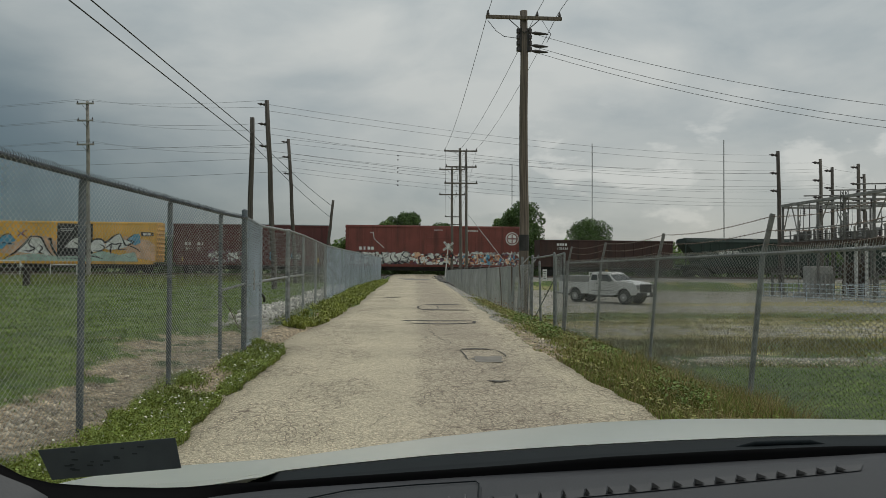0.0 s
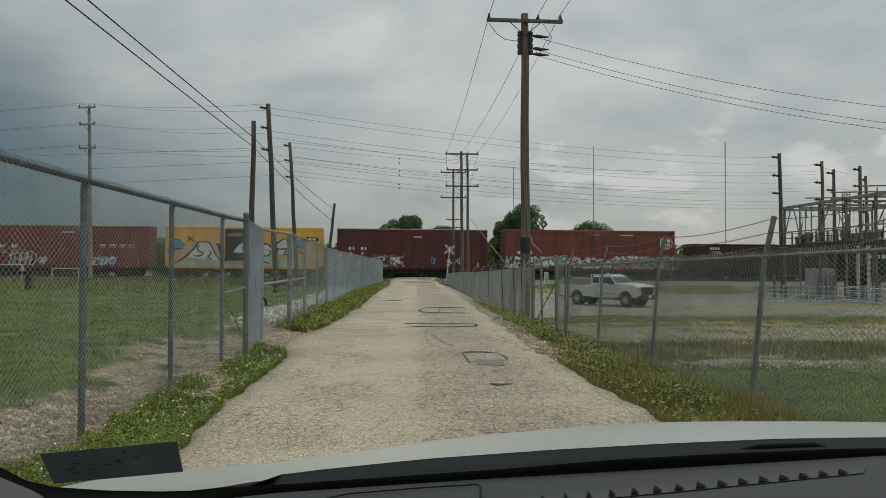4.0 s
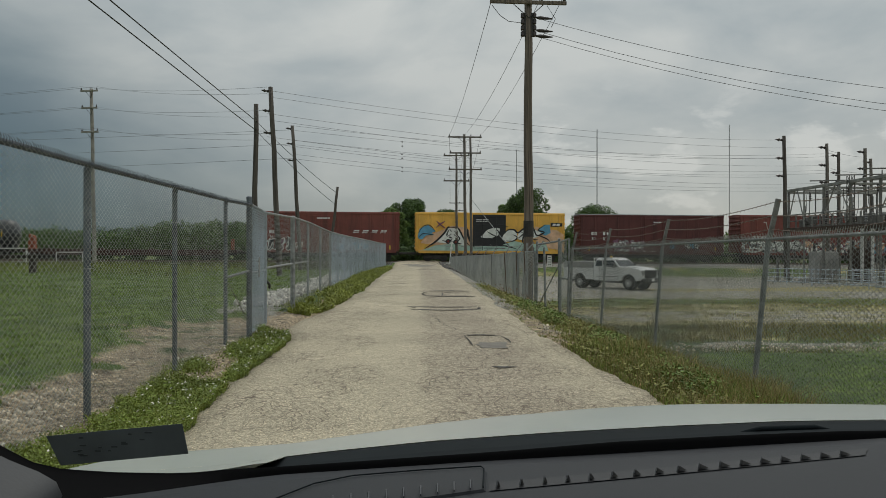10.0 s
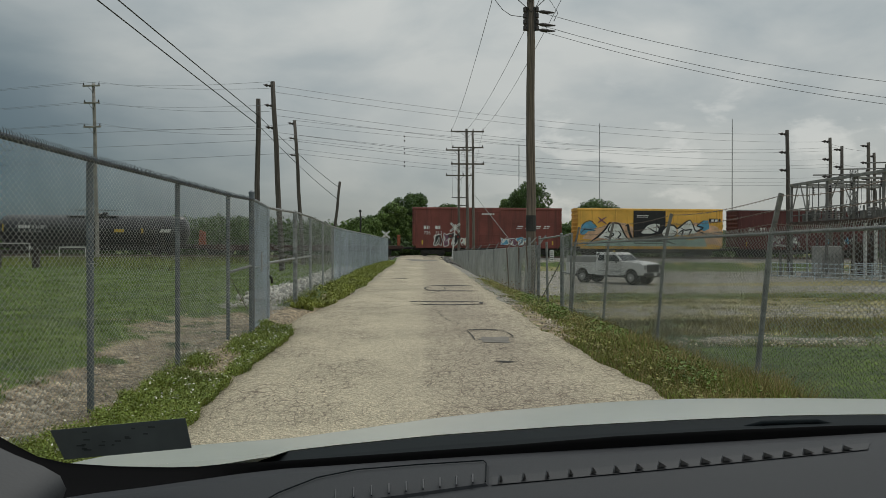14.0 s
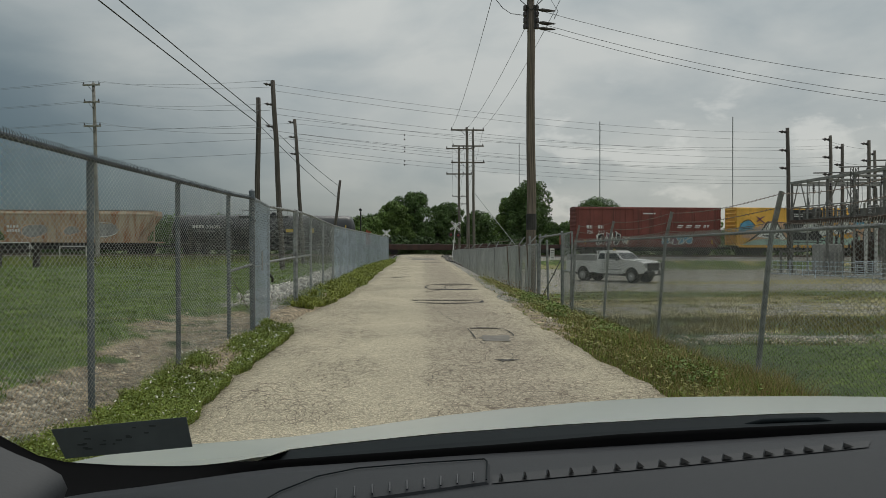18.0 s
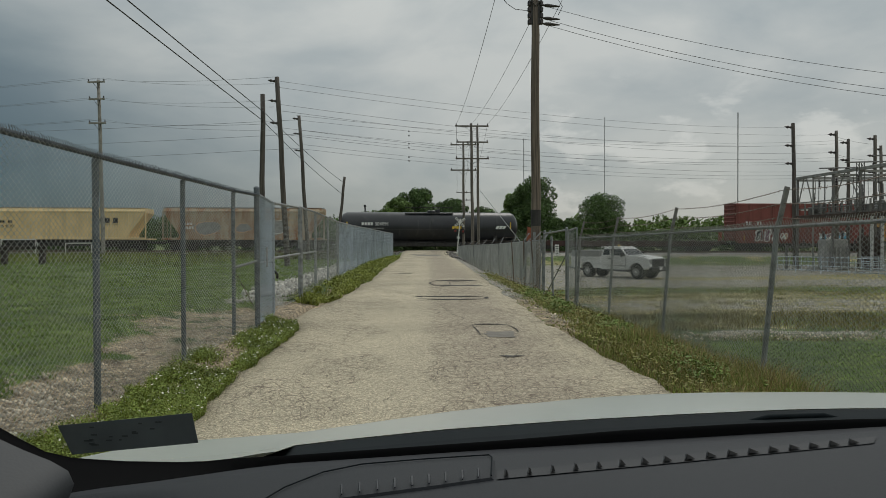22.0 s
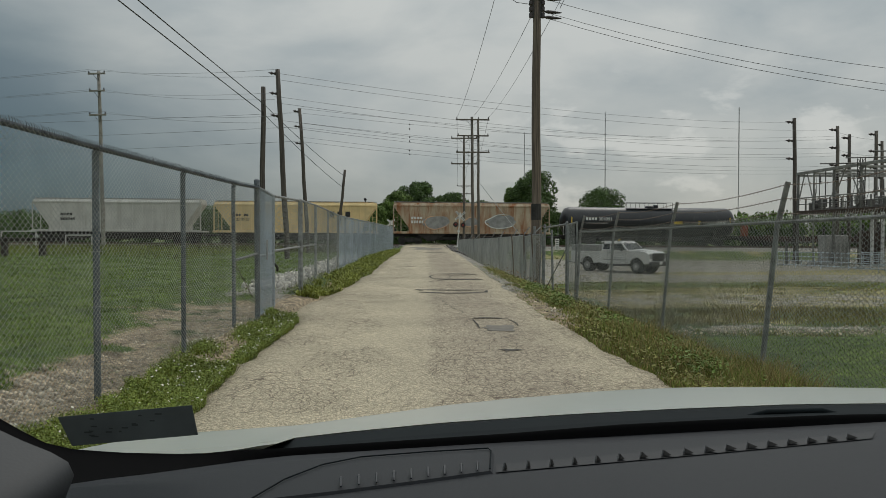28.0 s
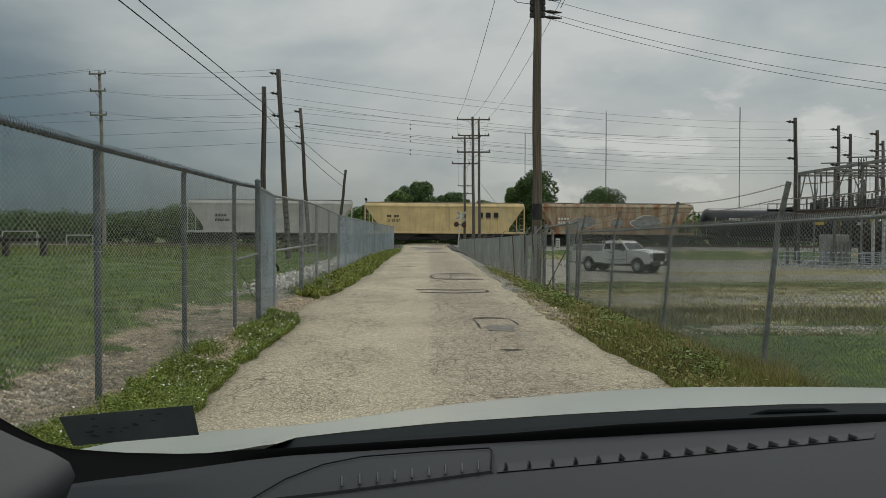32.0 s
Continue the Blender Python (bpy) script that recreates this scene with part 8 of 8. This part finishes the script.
blades(p, rg.uniform(0.02, 0.07, len(p)), 0.010 + 0.0008 * p[:, 1], M_weed, "yard_weeds", "patchy green weeds on the gravel yard", "weeds", rg)


def yard_band(r):
    y = 13.9 + 4.4 * r.random()
    x = 3.9 + 11 * r.random()
    return x, y, (0.35 + 0.65 * (clump(x, y, 0.8, 18) > -0.1)) * (1 - sm(y, 16.8, 18.3)) * (1 - 0.8 * (cover(x, y)[2] > 0.45))


p = lay(scatter(9000, yard_band, rg), rg)
M_brownweed = material("brown_green_weed", (0.29, 0.245, 0.10), 0.85, vary=0.4, scale=0.6, fine=5, bump=0, island=True)
blades(p, rg.uniform(0.04, 0.16, len(p)), np.full(len(p), 0.012), M_brownweed, "yard_weeds", "knee-high brown and green weeds inside the yard fence", "weeds", rg, 0.5)


M_olive = material("olive_grass", (0.30, 0.29, 0.09), 0.85, vary=0.4, scale=0.3, fine=4, bump=0, island=True)


M_bank = material("bank_grass", (0.115, 0.12, 0.042), 0.85, vary=0.4, scale=0.3, fine=4, bump=0, island=True)


def bank_grass(r):
    y = 46 + 28 * r.random()
    x = r.uniform(-45, 45)
    return x, y, 0.0 if -3.4 < x < 4.4 else (0.8 if x < 0 else 0.10 * sm(y, 50, 55))


p = lay(scatter(16000, bank_grass, rg), rg)
blades(p, rg.uniform(0.08, 0.35, len(p)) * np.where(p[:, 0] > 0, 0.4, 1.0), np.full(len(p), 0.07), M_bank, "embankment_grass", "taller rough grass on the railway bank", "grass", rg)


# low clover and weeds along the road edge
def weeds(name, label, count, rule, low, high, size, mat, seed):
    r = np.random.default_rng(seed)
    xy = scatter(count, rule, r)
    c = lay(xy, r) + np.stack([np.zeros(count), np.zeros(count), r.uniform(low, high, count)], 1)
    u = r.normal(size=(count, 3)) * np.array([1, 1, 0.45]); u /= np.linalg.norm(u, axis=1)[:, None]
    w = np.cross(u, np.array([0, 0, 1]) + 0.5 * r.normal(size=(count, 3))); w /= np.linalg.norm(w, axis=1)[:, None]
    s = (size * r.uniform(0.5, 1.3, count) * (1 + 0.045 * c[:, 1]))[:, None]
    v = np.stack([c - u * s, c - w * s * 0.6, c + u * s, c + w * s * 0.6], 1).reshape(-1, 3)
    tagged(new(name, quick_mesh(name, v, np.arange(count * 4).reshape(-1, 4), mat)), label, "weeds", kind="stuff")


def verge_left(r):
    """One thick mat beside the near posts, a thin strip, and a second mat before the gate."""
    y = 3.6 + 8.2 * r.random()
    e = -road_edge(-1, y)
    x = -e - 0.85 * r.random() + 0.07
    v = -x - e
    ragged = 0.5 * clump(x, y, 2.2, 11) + 0.3 * clump(x, y, 6.0, 13)
    first = (1 - sm(y + 0.5 * ragged, 6.8, 7.3)) * (1 - sm(v + 0.4 * ragged, 0.50, 0.62)) * (0.25 + 0.75 * (clump(x, y, 3.1, 17) > -0.22))
    strip = 0.8 * (1 - sm(v, 0.08, 0.18)) * (clump(x, y, 2.0, 4) > -0.25) * (1 - sm(y, 10.9, 11.5))
    second = sm(y + 0.6 * ragged, 8.3, 8.8) * (1 - sm(y + 0.5 * ragged, 10.9, 11.5)) * (1 - sm(v + 0.4 * ragged, 0.30, 0.46)) * (0.25 + 0.75 * (clump(x, y, 2.6, 19) > -0.25))
    tuft = math.exp(-((x + 2.34) / 0.14) ** 2 - ((y - 7.7) / 0.25) ** 2)
    return x, y, max(first, strip, second, tuft)


def verge_left_far(r):
    y = 14.1 + 42 * r.random() ** 1.4
    e = -road_edge(-1, y)
    wdt = max(0.25, 2.5 + 0.012 * y - e)
    x = -e - wdt * r.random() - 0.01
    return x, y, (0.08 + 0.92 * (clump(x, y, 1.1, 12) > -0.05)) * (1 - 0.8 * sm((-x - e) / wdt, 0.55, 0.9))


weeds("verge_weeds", "olive and brown low weeds beside the lane", 12000, verge_right, 0.0, 0.16, 0.014, M_olive, 25)
weeds("clover_patch", "low green clover and weeds along the road edge", 70000, verge_left, 0.0, 0.075, 0.0085, M_cloverleaf, 21)
weeds("clover_flowers", "small white clover flowers in the verge", 380, verge_left, 0.07, 0.105, 0.0105, M_clover, 22)
weeds("verge_weeds", "bright green low weeds between fence and lane", 11000, verge_left_far, 0.0, 0.11, 0.020, M_weed, 23)
p = lay(scatter(12000, verge_left, rg), rg)
blades(p, rg.uniform(0.03, 0.11, len(p)), np.full(len(p), 0.007), M_weed, "verge_grass", "tufts of grass along the road edge", "grass", rg, 0.6)
p = lay(scatter(7000, verge_left_far, rg), rg)
blades(p, rg.uniform(0.05, 0.18, len(p)), 0.007 + 0.0006 * p[:, 1], M_weed, "verge_grass", "grass tufts below the long fence", "grass", rg, 0.5)


def broad_weeds(r):
    cx, cy, q = ((3.0, 8.2, 0.38), (2.55, 7.0, 0.22), (2.75, 10.6, 0.28), (2.45, 13.6, 0.25), (2.4, 16.4, 0.3), (3.3, 6.2, 0.3))[r.integers(6)]
    return cx + q * r.normal() * 0.6, cy + q * r.normal(), 1.0


M_broad = material("broadleaf_weed", (0.16, 0.24, 0.045), 0.75, vary=0.35, scale=1.2, fine=8, bump=0, island=(0.6, 1.35))
weeds("broadleaf_weeds", "clumps of dark green broadleaf weeds in the verge", 5200, broad_weeds, 0.02, 0.26, 0.013, M_broad, 28)


def red_weeds(r):
    y = 17 + 12 * r.random()
    return 2.55 + 1.3 * r.random(), y, 0.4 + 0.6 * (clump(y, 1, 1.2, 3) > 0)


M_redweed = material("reddish_weed", (0.27, 0.17, 0.09), 0.85, vary=0.35, scale=1, fine=8, bump=0, island=True)
weeds("dock_weeds", "reddish brown dried dock weeds by the pole", 500, red_weeds, 0.05, 0.38, 0.014, M_redweed, 24)


# ---- what moves ----
# seconds and metres that the train has rolled since the start
ROLLED = [(0, 0.0), (2, 8.56), (6, 25.77), (9, 38.97), (13, 56.47), (16.5, 72.09), (18, 78.79), (19, 83.18), (23, 100.43), (24, 104.61), (28, 120.65), (29, 124.73), (32, 136.63)]


def motions():
    for th, u in TRAIN:
        rows = []
        for t, s in ROLLED:
            x = (u + s) * math.cos(radians(TRACK_TURN))
            rows.append((t, pose(x, TRACK_Y + x * TA, rail_z(max(-70, min(70, x))), 0, math.degrees(math.atan(GRADE)), TRACK_TURN)))
        walk(th, rows)
    # each wheelset turns as its car rolls
    ts = [k / 8 for k in range(257)]
    turn = [math.degrees(float(np.interp(t, [r[0] for r in ROLLED], [r[1] for r in ROLLED])) / 0.43) for t in ts]
    for th, u in TRAIN:
        for ws in [o for o in th.children_recursive if o.name.startswith("wheelset")]:
            at = ws.matrix_basis.translation.copy()
            walk(ws, [(t, pose(*at, 0, a, 0)) for t, a in zip(ts, turn)])


motions()
